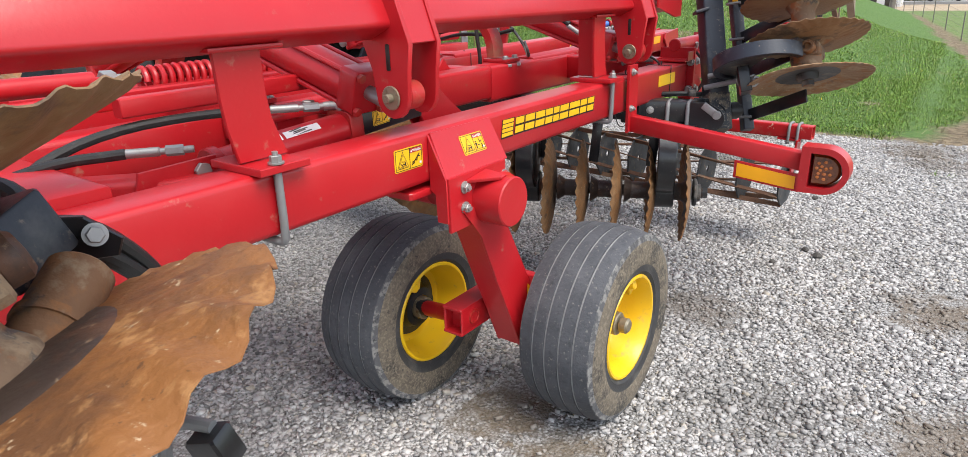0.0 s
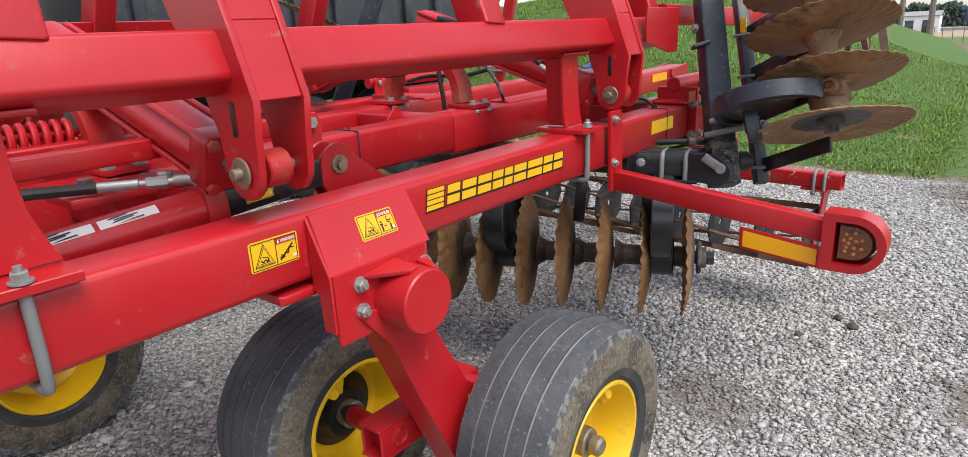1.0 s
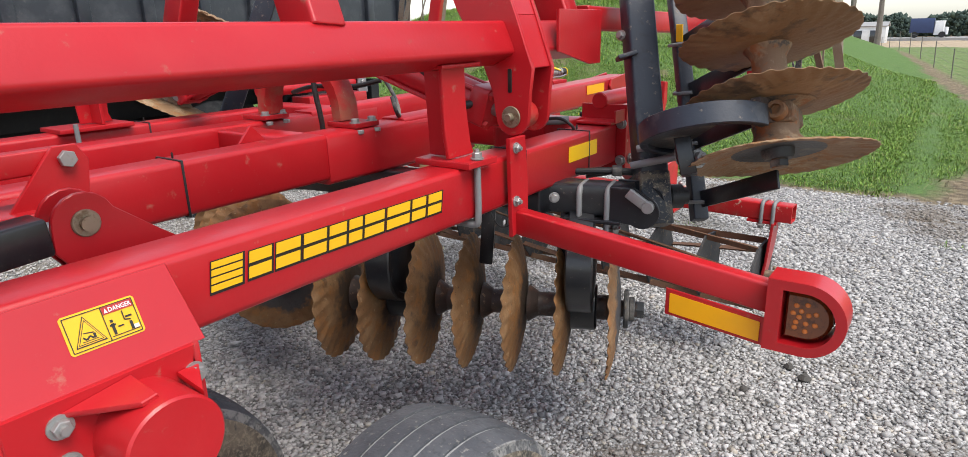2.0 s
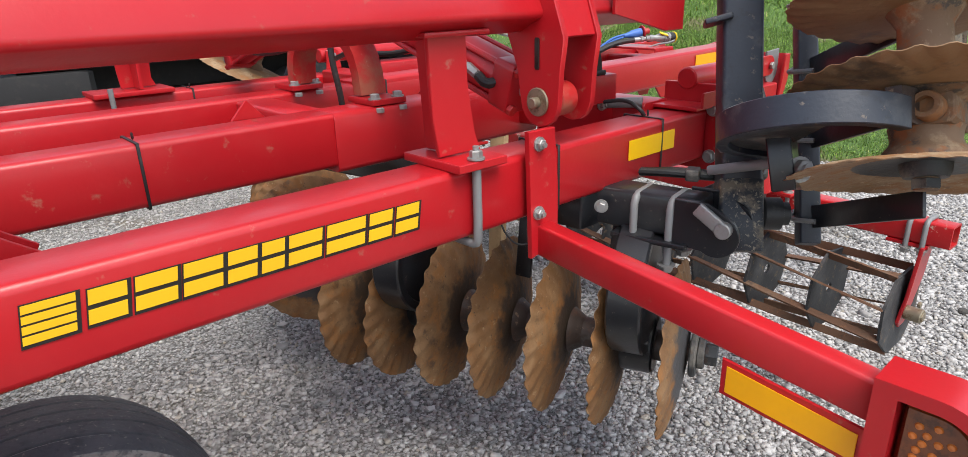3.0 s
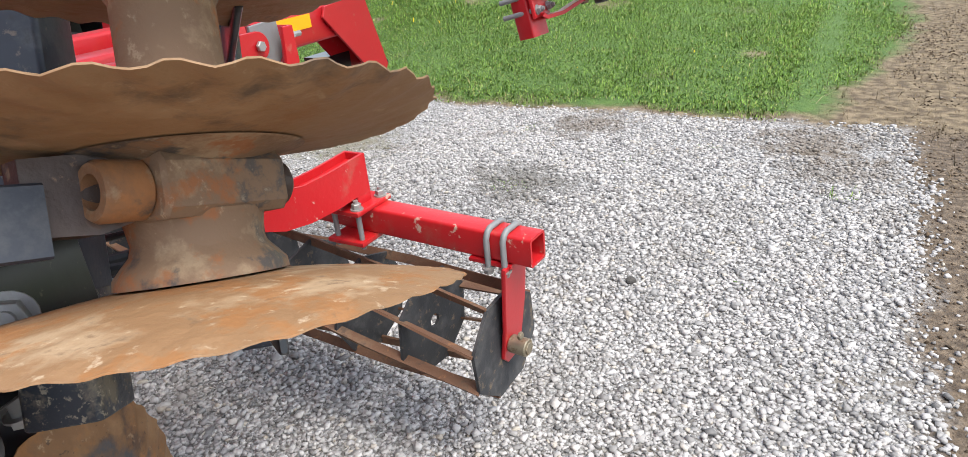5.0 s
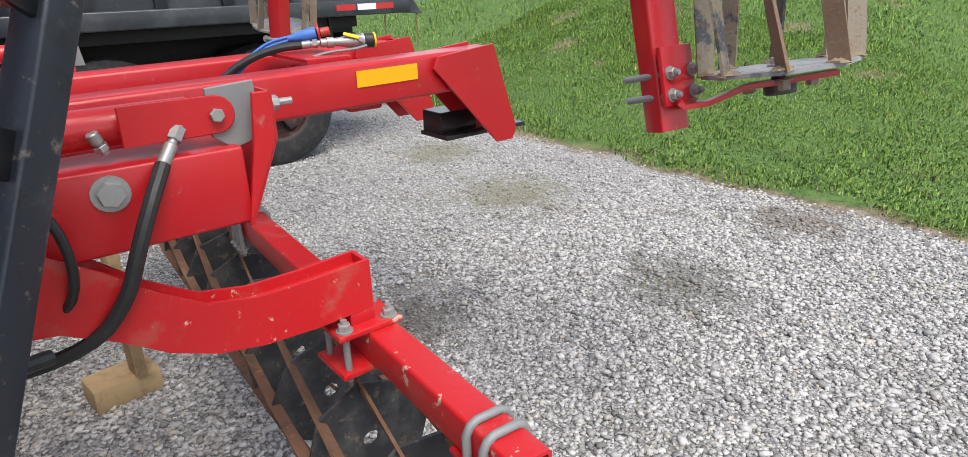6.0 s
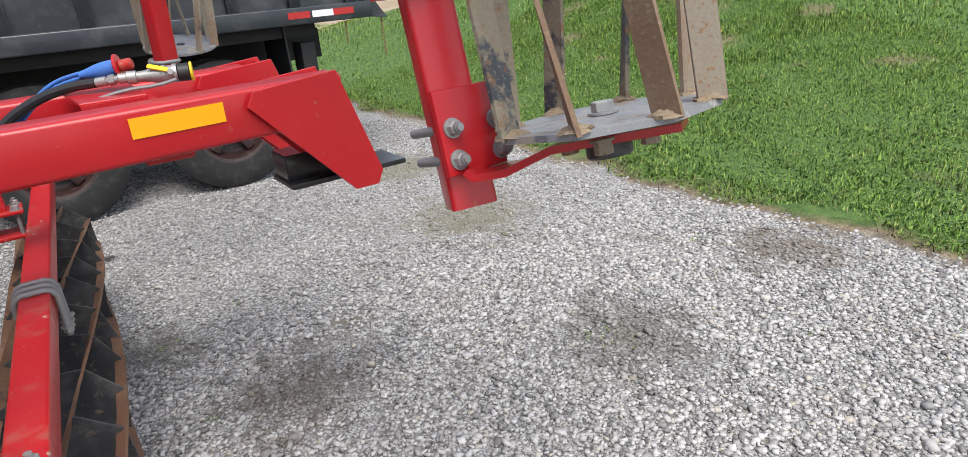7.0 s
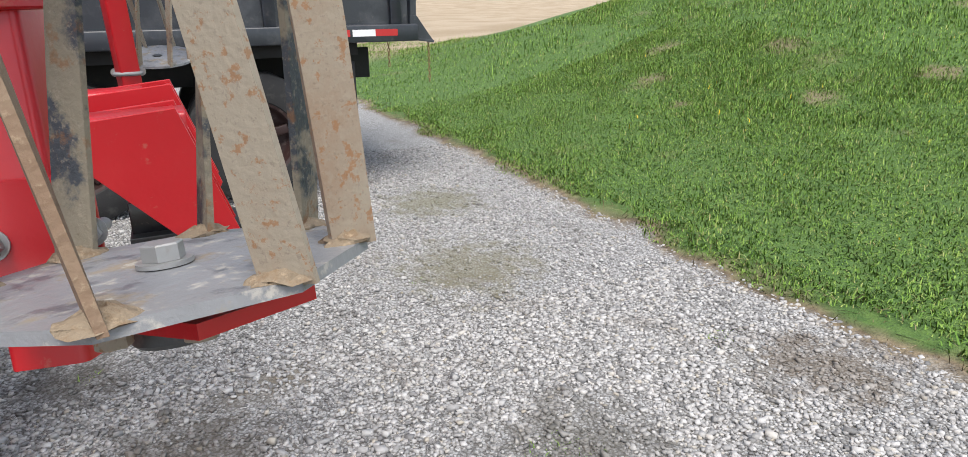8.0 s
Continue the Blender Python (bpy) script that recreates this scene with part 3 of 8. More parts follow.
def stones(name, count, x0, x1, y0, y1, size, fine, material, keep=None):
    """Crushed stones strewn over a stretch of the yard, joined."""
    if fine:
        base = np.array([(-1, -1, -1), (1, -1, -1), (1, 1, -1), (-1, 1, -1), (-1, -1, 1), (1, -1, 1), (1, 1, 1), (-1, 1, 1)]) * 0.68
        quads = [(3, 2, 1, 0), (4, 5, 6, 7), (0, 1, 5, 4), (1, 2, 6, 5), (2, 3, 7, 6), (3, 0, 4, 7)]
        tri = np.array([t for a, b, c, d in quads for t in ((a, b, c), (a, c, d))])
    else:
        base = np.array([(1, 0, 0), (-1, 0, 0), (0, 1, 0), (0, -1, 0), (0.1, 0.1, 1), (0, 0, -1)], float)
        tri = np.array([(0, 2, 4), (2, 1, 4), (1, 3, 4), (3, 0, 4), (2, 0, 5), (1, 2, 5), (3, 1, 5), (0, 3, 5)])
    c = np.stack([rng.uniform(x0, x1, count), rng.uniform(y0, y1, count)], -1)
    if keep is not None:
        c = c[keep(c[:, 0], c[:, 1])]
    for (bx, by), rad, colour, amount in BLOBS:
        d = np.hypot(c[:, 0] - bx, c[:, 1] - by) * (1 + 0.25 * np.sin(3 * np.arctan2(c[:, 1] - by, c[:, 0] - bx) + bx))
        c = c[(d > rad * 0.9) | (rng.random(len(c)) > min(0.93, 1.6 * amount - 0.35))]
    k = len(c)
    s = size * rng.lognormal(0, 0.28, k)
    sh = np.stack([s * rng.uniform(0.8, 1.35, k), s * rng.uniform(0.6, 0.95, k), s * rng.uniform(0.4, 0.75, k)], -1)
    v = base[None] * (rng.uniform(0.55, 1.25, (k, len(base), 3)) if fine else rng.uniform(0.72, 1.22, (k, len(base), 1))) * sh[:, None]
    tilt, yaw = rng.normal(0, 0.35, k), rng.uniform(0, 2 * np.pi, k)
    ct, st, cy, sy = np.cos(tilt), np.sin(tilt), np.cos(yaw), np.sin(yaw)
    x, y, z = v[..., 0], v[..., 1] * ct[:, None] - v[..., 2] * st[:, None], v[..., 1] * st[:, None] + v[..., 2] * ct[:, None]
    v = np.stack([x * cy[:, None] - y * sy[:, None] + c[:, 0, None], x * sy[:, None] + y * cy[:, None] + c[:, 1, None], z + (sh[:, 2] * rng.uniform(0.1, 0.8, k))[:, None]], -1)
    tris = tri[None] + (np.arange(k) * len(base))[:, None, None]
    me = bulk_mesh(name, v.reshape(-1, 3), tris.reshape(-1, 3), material)
    if fine:
        me.polygons.foreach_set("use_smooth", np.ones(len(me.polygons), bool))
    return me


STONE = island_material("crushed_limestone", [(0.0, (0.165, 0.161, 0.159)), (0.22, (0.305, 0.298, 0.293)), (0.60, (0.440, 0.428, 0.420)), (0.92, (0.535, 0.521, 0.510)), (1.0, (0.42, 0.38, 0.32))], 0.85, 0.25, ((0.17, 0.145, 0.115), 2.2, 0.57, 0.74, 0.40), BLOBS)


def on_yard(x, y):
    bare = np.sin(x * 2.1 + 1.3 * np.sin(y * 1.7)) + np.sin(y * 2.6 + 0.8 * np.sin(x * 2.3))
    wob = 0.12 * np.sin(y * 3.1) + 0.08 * np.sin(y * 7.7 + x)
    return (x < 0.36 + 0.4 * wob + rng.exponential(0.05, len(x))) & (y < 7.74 + 0.10 * np.sin(x * 2.7) + 0.06 * np.sin(x * 6.3) + rng.exponential(0.10, len(x))) & ((bare < 1.6) | (rng.random(len(x)) < 0.6))


tagged(part("gravel", stones("gravel", 120000, -2.9, 0.55, 1.0, 7.9, 0.0104, True, STONE, on_yard)), "pale grey crushed limestone gravel on the yard", "gravel", kind="stuff")
tagged(part("far_gravel", stones("far_gravel", 50000, -6.8, -2.9, 0.4, 7.9, 0.0112, False, STONE, on_yard)), "pale grey crushed limestone gravel under the machine", "gravel", kind="stuff")


def blades(name, count, x0, x1, y0, y1, tall, wide, material, keep, bend=0.45):
    """Grass blades: bent tapering strips."""
    c = np.stack([rng.uniform(x0, x1, count), rng.uniform(y0, y1, count)], -1)
    c = c[keep(c[:, 0], c[:, 1])]
    k = len(c)
    clump = 0.75 + 0.5 * (0.5 + 0.5 * np.sin(c[:, 0] * 3.7 + 2 * np.sin(c[:, 1] * 2.9)) * np.sin(c[:, 1] * 4.3))
    rough = 0.5 + 0.5 * np.sin(c[:, 0] * 2.3 + 1.7 * np.sin(c[:, 1] * 1.9)) * np.sin(c[:, 1] * 3.1 + np.sin(c[:, 0] * 5.2))
    clump = clump + 1.3 * rough * smoothstep(9.3, 11.5, c[:, 1]) * smoothstep(-2.5, -5.0, c[:, 0])
    h = tall * clump * rng.lognormal(0, 0.42, k)
    yaw, lean = rng.uniform(0, 2 * np.pi, k), rng.normal(0, bend, k)
    w = wide * rng.uniform(0.7, 1.3, k)
    dx, dy = np.cos(yaw), np.sin(yaw)
    z0 = height(c[:, 0], c[:, 1]) - 0.005
    pts = []
    for f, ww, ll in ((0, 1, 0), (0, -1, 0), (0.55, 0.75, 0.3), (0.55, -0.75, 0.3), (1, 0, 1)):
        pts.append(np.stack([c[:, 0] + dx * w * ww / 2 - dy * lean * h * ll, c[:, 1] + dy * w * ww / 2 + dx * lean * h * ll, z0 + h * f / (1 + 0.9 * np.abs(lean) * ll)], -1))
    v = np.stack(pts, 1)
    tri = np.array([(0, 1, 3), (0, 3, 2), (2, 3, 4)])
    me = bulk_mesh(name, v.reshape(-1, 3), (tri[None] + (np.arange(k) * 5)[:, None, None]).reshape(-1, 3), material)
    # soft, mostly upward normals: thin blades let the light through
    nor = np.repeat(np.stack([rng.normal(0, 0.35, k), rng.normal(0, 0.35, k), np.ones(k)], -1), 5, 0)
    nor /= np.linalg.norm(nor, axis=1)[:, None]
    me.polygons.foreach_set("use_smooth", np.ones(len(me.polygons), bool))
    me.normals_split_custom_set_from_vertices(nor.tolist())
    return me


def lawn_side(y):
    """Where the lawn ends against the dirt track."""
    return -0.30 + 0.75 * smoothstep(7.7, 11.2, y) - 0.16 * np.maximum(y - 14.5, 0) + 0.10 * np.sin(y * 2.2)


def on_lawn(x, y):
    worn = np.zeros(len(x), bool)
    for bx, by, size in BARE:
        d = np.hypot(x - bx, (y - by) * 1.6) * (1 + 0.3 * np.sin(3 * np.arctan2(y - by, x - bx) + 2 * bx))
        worn |= (d < size) & (rng.random(len(x)) > 0.75 * d / size + 0.2)
    return ~worn & (y > 7.87 + 0.10 * np.sin(x * 2.7) + 0.06 * np.sin(x * 6.1) + rng.exponential(0.04, len(x))) & (x < lawn_side(y) - rng.exponential(0.08, len(x)))


def on_edge(x, y):
    lawn_edge = (y > 7.66 + 0.10 * np.sin(x * 2.7) + rng.exponential(0.10, len(x))) & (y < 8.08) & (x < 0.8)
    track = (x > np.where(y > 7.7, lawn_side(y) - 0.2, 0.4)) & (y > 6.6)
    return lawn_edge | track


GRASS = island_material("green_grass", [(0.0, (0.138, 0.268, 0.046)), (0.45, (0.212, 0.365, 0.063)), (0.85, (0.305, 0.445, 0.098)), (1.0, (0.44, 0.39, 0.18))], 0.6, 0.2, ((0.125, 0.25, 0.040), 3.5, 0.48, 0.64, 0.25), (), 0.15)
DRYGRASS = island_material("dry_grass", [(0.0, (0.13, 0.09, 0.05)), (0.5, (0.26, 0.195, 0.115)), (1.0, (0.40, 0.33, 0.21))], 0.8, 0.2, None, (), 0.35)
tagged(part("grass", blades("grass", 235000, -9.5, 0.7, 7.6, 13.0, 0.024, 0.0072, GRASS, on_lawn, 1.0)), "short bright green grass on the bank beside the yard", "grass", kind="stuff")
tagged(part("far_grass", blades("far_grass", 120000, -13.5, 0.7, 13.0, 20.5, 0.030, 0.011, GRASS, on_lawn, 0.8)), "green grass on the far slope of the bank", "grass", kind="stuff")
tagged(part("bank_grass", blades("bank_grass", 32000, -24.0, -9.5, 7.6, 13.0, 0.034, 0.011, GRASS, on_lawn, 0.8)), "green grass on the bank beyond the truck", "grass", kind="stuff")
tagged(part("dry_grass", blades("dry_grass", 36000, -10.0, 3.5, 6.6, 14.0, 0.032, 0.0045, DRYGRASS, on_edge, 2.2)), "dead straw-coloured grass along the gravel edge", "dry grass", kind="stuff")


def weed_spots(x, y):
    near = np.zeros(len(x), bool)
    for wx, wy, r in ((-1.75, 6.15, 0.16), (-3.26, 4.98, 0.05), (-3.05, 4.6, 0.05), (-3.37, 6.2, 0.05), (-1.2, 6.75, 0.06), (-0.75, 7.15, 0.10), (-2.1, 7.2, 0.12), (-2.35, 4.62, 0.04), (0.05, 6.5, 0.12), (-0.25, 5.4, 0.04)):
        near |= np.hypot(x - wx, y - wy) < r * (0.4 + 0.6 * rng.random(len(x)))
    return near


tagged(part("weeds", blades("weeds", 60000, -4.0, 0.4, 4.4, 7.5, 0.018, 0.004, GRASS, weed_spots, 1.2)), "small green weeds growing through the gravel", "weeds", kind="stuff")
PETAL = island_material("dandelion_yellow", [(0.0, (0.75, 0.52, 0.02)), (1.0, (0.85, 0.65, 0.03))], 0.6)


def flower_spots(x, y):
    return on_lawn(x, y) & (y > 8.3)


tagged(part("dandelions", blades("dandelions", 70, -9.0, -0.5, 8.0, 15.0, 0.035, 0.010, PETAL, flower_spots, 0.6)), "yellow dandelions scattered over the grass bank", "flowers", kind="stuff")


def on_track(x, y):
    wob = 0.12 * np.sin(y * 3.1) + 0.08 * np.sin(y * 7.7 + x)
    lumps = np.sin(x * 5.1 + 2 * np.sin(y * 3.3)) * np.sin(y * 4.7 + x)
    return (x > 0.36 + 0.4 * wob + rng.exponential(0.05, len(x))) & (rng.random(len(x)) < 0.45 + 0.5 * lumps)


SOIL = island_material("brown_soil_clods", [(0.0, (0.055, 0.040, 0.028)), (0.6, (0.13, 0.095, 0.065)), (0.9, (0.21, 0.165, 0.12)), (1.0, (0.36, 0.34, 0.31))], 0.95, 0.1)
tagged(part("soil_clods", stones("soil_clods", 32000, 0.1, 3.2, 1.5, 13.5, 0.0085, False, SOIL, on_track)), "loose brown soil clods and crumbs on the dirt track", "soil", kind="stuff")


# ---- the disc harrow, standing folded for transport ----
harrow = empty("disc_harrow", "red folding disc harrow parked in its folded transport position", "disc harrow")


def add(name, b, material, label="", parent=None, m=None):
    return part(name, b, material, parent or harrow, label, m)


# main rails along the machine
side_rail = add("side_rail", Build().beam((-1.237, -1.6, 1.10), (-1.237, 3.50, 1.10), 0.130, 0.156, r=0.016), RED, "red box-section side rail")
inner_rail = add("inner_rail", Build().beam((-1.905, -1.2, 1.13), (-1.905, 3.40, 1.13), 0.130, 0.160, r=0.016), RED, "red box-section inner rail")
add("rail_sleeve", Build().beam((-1.905, 2.60, 1.122), (-1.905, 3.45, 1.122), 0.142, 0.178, r=0.018), RED, parent=inner_rail)
add("rail_extension", Build().beam((-1.905, 3.00, 1.152), (-1.905, 5.12, 1.183), 0.128, 0.136, r=0.014), RED, "red box-section rail running to the tow end", inner_rail)
mid_rail = add("middle_rail", Build().beam((-2.45, -1.2, 1.13), (-2.45, 3.40, 1.13), 0.130, 0.160, r=0.016), RED)
add("rail_extension", Build().beam((-2.45, 3.00, 1.152), (-2.45, 5.02, 1.181), 0.128, 0.136, r=0.014), RED, "", mid_rail)
far_side_rail = add("far_side_rail", Build().beam((-3.12, -1.6, 1.10), (-3.12, 3.50, 1.10), 0.130, 0.156, r=0.016), RED)
for y, x0, x1 in ((2.60, -1.97, -2.39), (0.45, -1.30, -1.84), (-0.6, -1.30, -1.84), (-0.6, -1.97, -2.39), (3.42, -1.30, -1.84), (4.65, -1.97, -2.39), (1.15, -2.51, -3.06), (3.3, -2.51, -3.06)):
    add("cross_member", Build().beam((x0, y, 1.135), (x1, y, 1.135), 0.13, 0.13, r=0.012), RED)
add("gusset", Build().plate([(-1.99, 2.36, 1.205), (-1.99, 2.41, 1.26), (-1.99, 2.46, 1.205)], 0.012), RED, parent=inner_rail)


def zip_tie(x, y, zc, w, h, parent):
    b = Build()
    for s in (1, -1):
        b.box((x + s * (w / 2 + 0.0015), y, zc), (0.003, 0.008, h + 0.006))
        b.box((x, y, zc + s * (h / 2 + 0.0015)), (w + 0.006, 0.008, 0.003))
    b.box((x + 0.01, y + 0.006, zc + h / 2 + 0.012), (0.008, 0.006, 0.018))
    return add("zip_tie", b, DARKRUBBER, "black cable tie", parent)


zip_tie(-1.905, 2.075, 1.13, 0.130, 0.160, inner_rail)
zip_tie(-1.237, 2.822, 1.10, 0.130, 0.156, side_rail)
zip_tie(-1.237, 3.262, 1.10, 0.130, 0.156, side_rail)
zip_tie(-3.12, 2.62, 1.10, 0.130, 0.156, far_side_rail)
zip_tie(-2.45, 3.15, 1.13, 0.130, 0.160, mid_rail)

# braces running between the rails
add("brace", Build().beam((-1.30, 0.80, 1.10), (-1.84, 0.10, 1.12), 0.11, 0.13, r=0.012), RED)
add("brace", Build().beam((-1.98, 1.62, 1.275), (-1.98, -0.8, 1.275), 0.06, 0.055, r=0.008), RED)

# wing rail lying over the side rail
wing_rail = add("wing_rail", Build().beam((-1.236, -1.5, 1.503), (-1.236, 3.28, 1.503), 0.100, 0.105, up=(-0.407, 0, 0.914), r=0.014), RED, "red wing frame tube folded over the side rail")
add("gusset", Build().plate([(-1.16, 3.30, 1.60), (-1.16, 3.30, 1.42), (-1.16, 3.22, 1.42), (-1.16, 3.00, 1.47), (-1.16, 3.00, 1.60)], 0.012), RED, parent=wing_rail)


def hinge(y, name="wing_hinge"):
    """Two cheek plates that hang from the wing rail and hold a pin."""
    out = []
    for dy in (0.0, 0.115):
        b = Build()
        edge = []
        for k in range(9):
            a = radians(180 + 180 * k / 8)
            edge.append((-1.185 + 0.058 * math.cos(a), y + dy, 1.288 + 0.058 * math.sin(a)))
        outline = edge + [(-1.122, y + dy, 1.36), (-1.112, y + dy, 1.43), (-1.168, y + dy, 1.58), (-1.33, y + dy, 1.98), (-1.56, y + dy, 1.98), (-1.38, y + dy, 1.60), (-1.30, y + dy, 1.47), (-1.255, y + dy, 1.36)]
        b.plate(outline, 0.016)
        out.append(add(name, b, RED, "red hinge cheek plate with scuffed paint" if dy == 0 else ""))
    web = Build().plate([(-1.124, y + 0.008, 1.43), (-1.124, y + 0.107, 1.43), (-1.178, y + 0.107, 1.58), (-1.178, y + 0.008, 1.58)], 0.010)
    web.plate([(-1.178, y + 0.008, 1.58), (-1.178, y + 0.107, 1.58), (-1.338, y + 0.107, 1.98), (-1.338, y + 0.008, 1.98)], 0.010)
    add("hinge_web", web, RED, parent=out[0])
    # no hole is cut: a black strip paints the shade of a slot
    add("slot_shade", Build().beam((-1.19, y - 0.0095, 1.36), (-1.19, y - 0.0095, 1.43), 0.014, 0.003, up=(0, 1, 0), r=0.001), DECAL_K, parent=out[0])
    pin = Build().cyl((-1.185, y - 0.010, 1.288), (-1.185, y - 0.016, 1.288), 0.033, 28, chamfer=0.002)
    pin.cyl((-1.185, y - 0.034, 1.288), (-1.185, y + 0.15, 1.288), 0.0125, 16, chamfer=0.002)
    add("hinge_pin", pin, BRASS, "yellowed steel hinge pin with a washer", out[0])
    boss = Build().cyl((-1.185, y + 0.03, 1.288), (-1.185, y + 0.085, 1.288), 0.040, 24, chamfer=0.003)
    add("rod_end", boss, RED_WORN, parent=out[0])
    return out[0]


hinge(1.235)
hinge(2.775)


def rest_post(y0, y1, foot0, foot1, lean=0.0, mirror=False):
    """A folded plate post that the wing rail rests on, with its foot plate."""
    fx = (lambda x: -4.36 - x) if mirror else (lambda x: x)
    b = Build()
    flare = [(y1 + lean + 0.020, 1.20), (y1 + lean + 0.006, 1.235), (y1 + 0.010, 1.29), (y1 + 0.002, 1.35), (y1, 1.449)]
    b.plate([(fx(-1.225), y, z) for y, z in [(y0 + lean + 0.006, 1.20)] + flare + [(y0, 1.449), (y0 + 0.002, 1.35), (y0 + lean * 0.4, 1.28)]], 0.012)
    post = add("wing_rest", b, RED, "red folded-plate rest post under the wing rail")
    ym = (y0 + y1) / 2
    add("web", Build().plate([(fx(-1.231), ym + lean, 1.20), (fx(-1.231), ym, 1.449), (fx(-1.32), ym, 1.449), (fx(-1.32), ym + lean, 1.20)], 0.012), RED, parent=post)
    add("foot_plate", Build().plate([(fx(-1.142), foot0, 1.188), (fx(-1.142), foot1, 1.188), (fx(-1.335), foot1, 1.188), (fx(-1.335), foot0, 1.188)], 0.018), RED, parent=post)
    add("top_plate", Build().plate([(fx(-1.20), y0 - 0.02, 1.451), (fx(-1.20), y1 + 0.05, 1.451), (fx(-1.33), y1 + 0.05, 1.451), (fx(-1.33), y0 - 0.02, 1.451)], 0.010), RED, parent=post)
    return post


def j_bolt(y, z_top, parent=None):
    b = Build().sweep([(-1.158, y, z_top), (-1.158, y, 1.02), (-1.165, y - 0.002, 1.006), (-1.20, y - 0.004, 1.006), (-1.32, y - 0.004, 1.006)], 0.010, 12, smooth=1)
    rod = add("u_bolt", b, GALV, "galvanised clamping bolt round the side rail", parent)
    nut = Build().bolt((-1.158, y, 1.199), (0, 0, 1), 0.013, 0.016, True, 0.012)
    add("nut", nut, ZINC, parent=rod if parent is None else parent)
    return rod


rest_post(0.735, 0.852, 0.758, 0.895, 0.022)
j_bolt(0.812, 1.215)
rest_post(2.482, 2.582, 2.488, 2.622, 0.012)
j_bolt(2.547, 1.215)
rest_post(2.36, 2.48, 2.24, 2.54, 0.0, True)
rest_post(0.74, 0.86, 0.66, 0.92, 0.0, True)
add("u_bolt", Build().sweep([(-3.02, 2.30, 1.215), (-3.02, 2.30, 1.02)], 0.010, 10), GALV)

# lettering block on the side rail: plain slanted yellow bars on black, in the place of a maker's name
NAME_X, NAME_Z = -1.1705, 1.116
letters = Build()


def slanted(y0, y1, z0, z1, lift, mi, slant=0.16):
    letters.plate([(NAME_X + lift, y + (z - 1.09) * slant, z) for y, z in ((y0, z0), (y1, z0), (y1, z1), (y0, z1))], 0.0010, mi, 0.0002)


for k, (y0, y1) in enumerate(((1.724, 1.790), (1.805, 1.857), (1.868, 1.929), (1.938, 2.000), (2.008, 2.058), (2.066, 2.107), (2.115, 2.179), (2.189, 2.270), (2.279, 2.331), (2.341, 2.395))):
    zc = NAME_Z - 0.008 * (y0 - 1.724)
    half = 0.0285 if k == 0 else 0.0265
    slanted(y0 - 0.002, y1 + 0.006, zc - half - 0.006, zc + half + 0.002, 0.0, 1)
    rows = ((-1.0, -0.58), (-0.46, -0.06), (0.06, 0.46), (0.58, 1.0)) if k == 0 else ((-1.0, -0.14), (0.14, 1.0))
    for lo, hi in rows:
        slanted(y0, y1, zc + lo * half, zc + hi * half, 0.0012, 0)
add("lettering_decal", letters, (DECAL_Y, DECAL_K), "yellow lettering decal with black outline on the rail", side_rail)


def word_faces(text):
    """The outline of a word in the built-in font, as points and faces in a box one wide and one high."""
    curve = bpy.data.curves.new("word", "FONT")
    curve.body, curve.resolution_u, curve.offset = text, 2, 0.02
    ob = bpy.data.objects.new("word", curve)
    me = bpy.data.meshes.new_from_object(ob)
    pts = np.array([v.co[:2] for v in me.vertices])
    lo, hi = pts.min(0), pts.max(0)
    faces = [tuple(p.vertices) for p in me.polygons]
    bpy.data.objects.remove(ob)
    bpy.data.curves.remove(curve)
    bpy.data.meshes.remove(me)
    return (pts - lo) / (hi - lo), faces


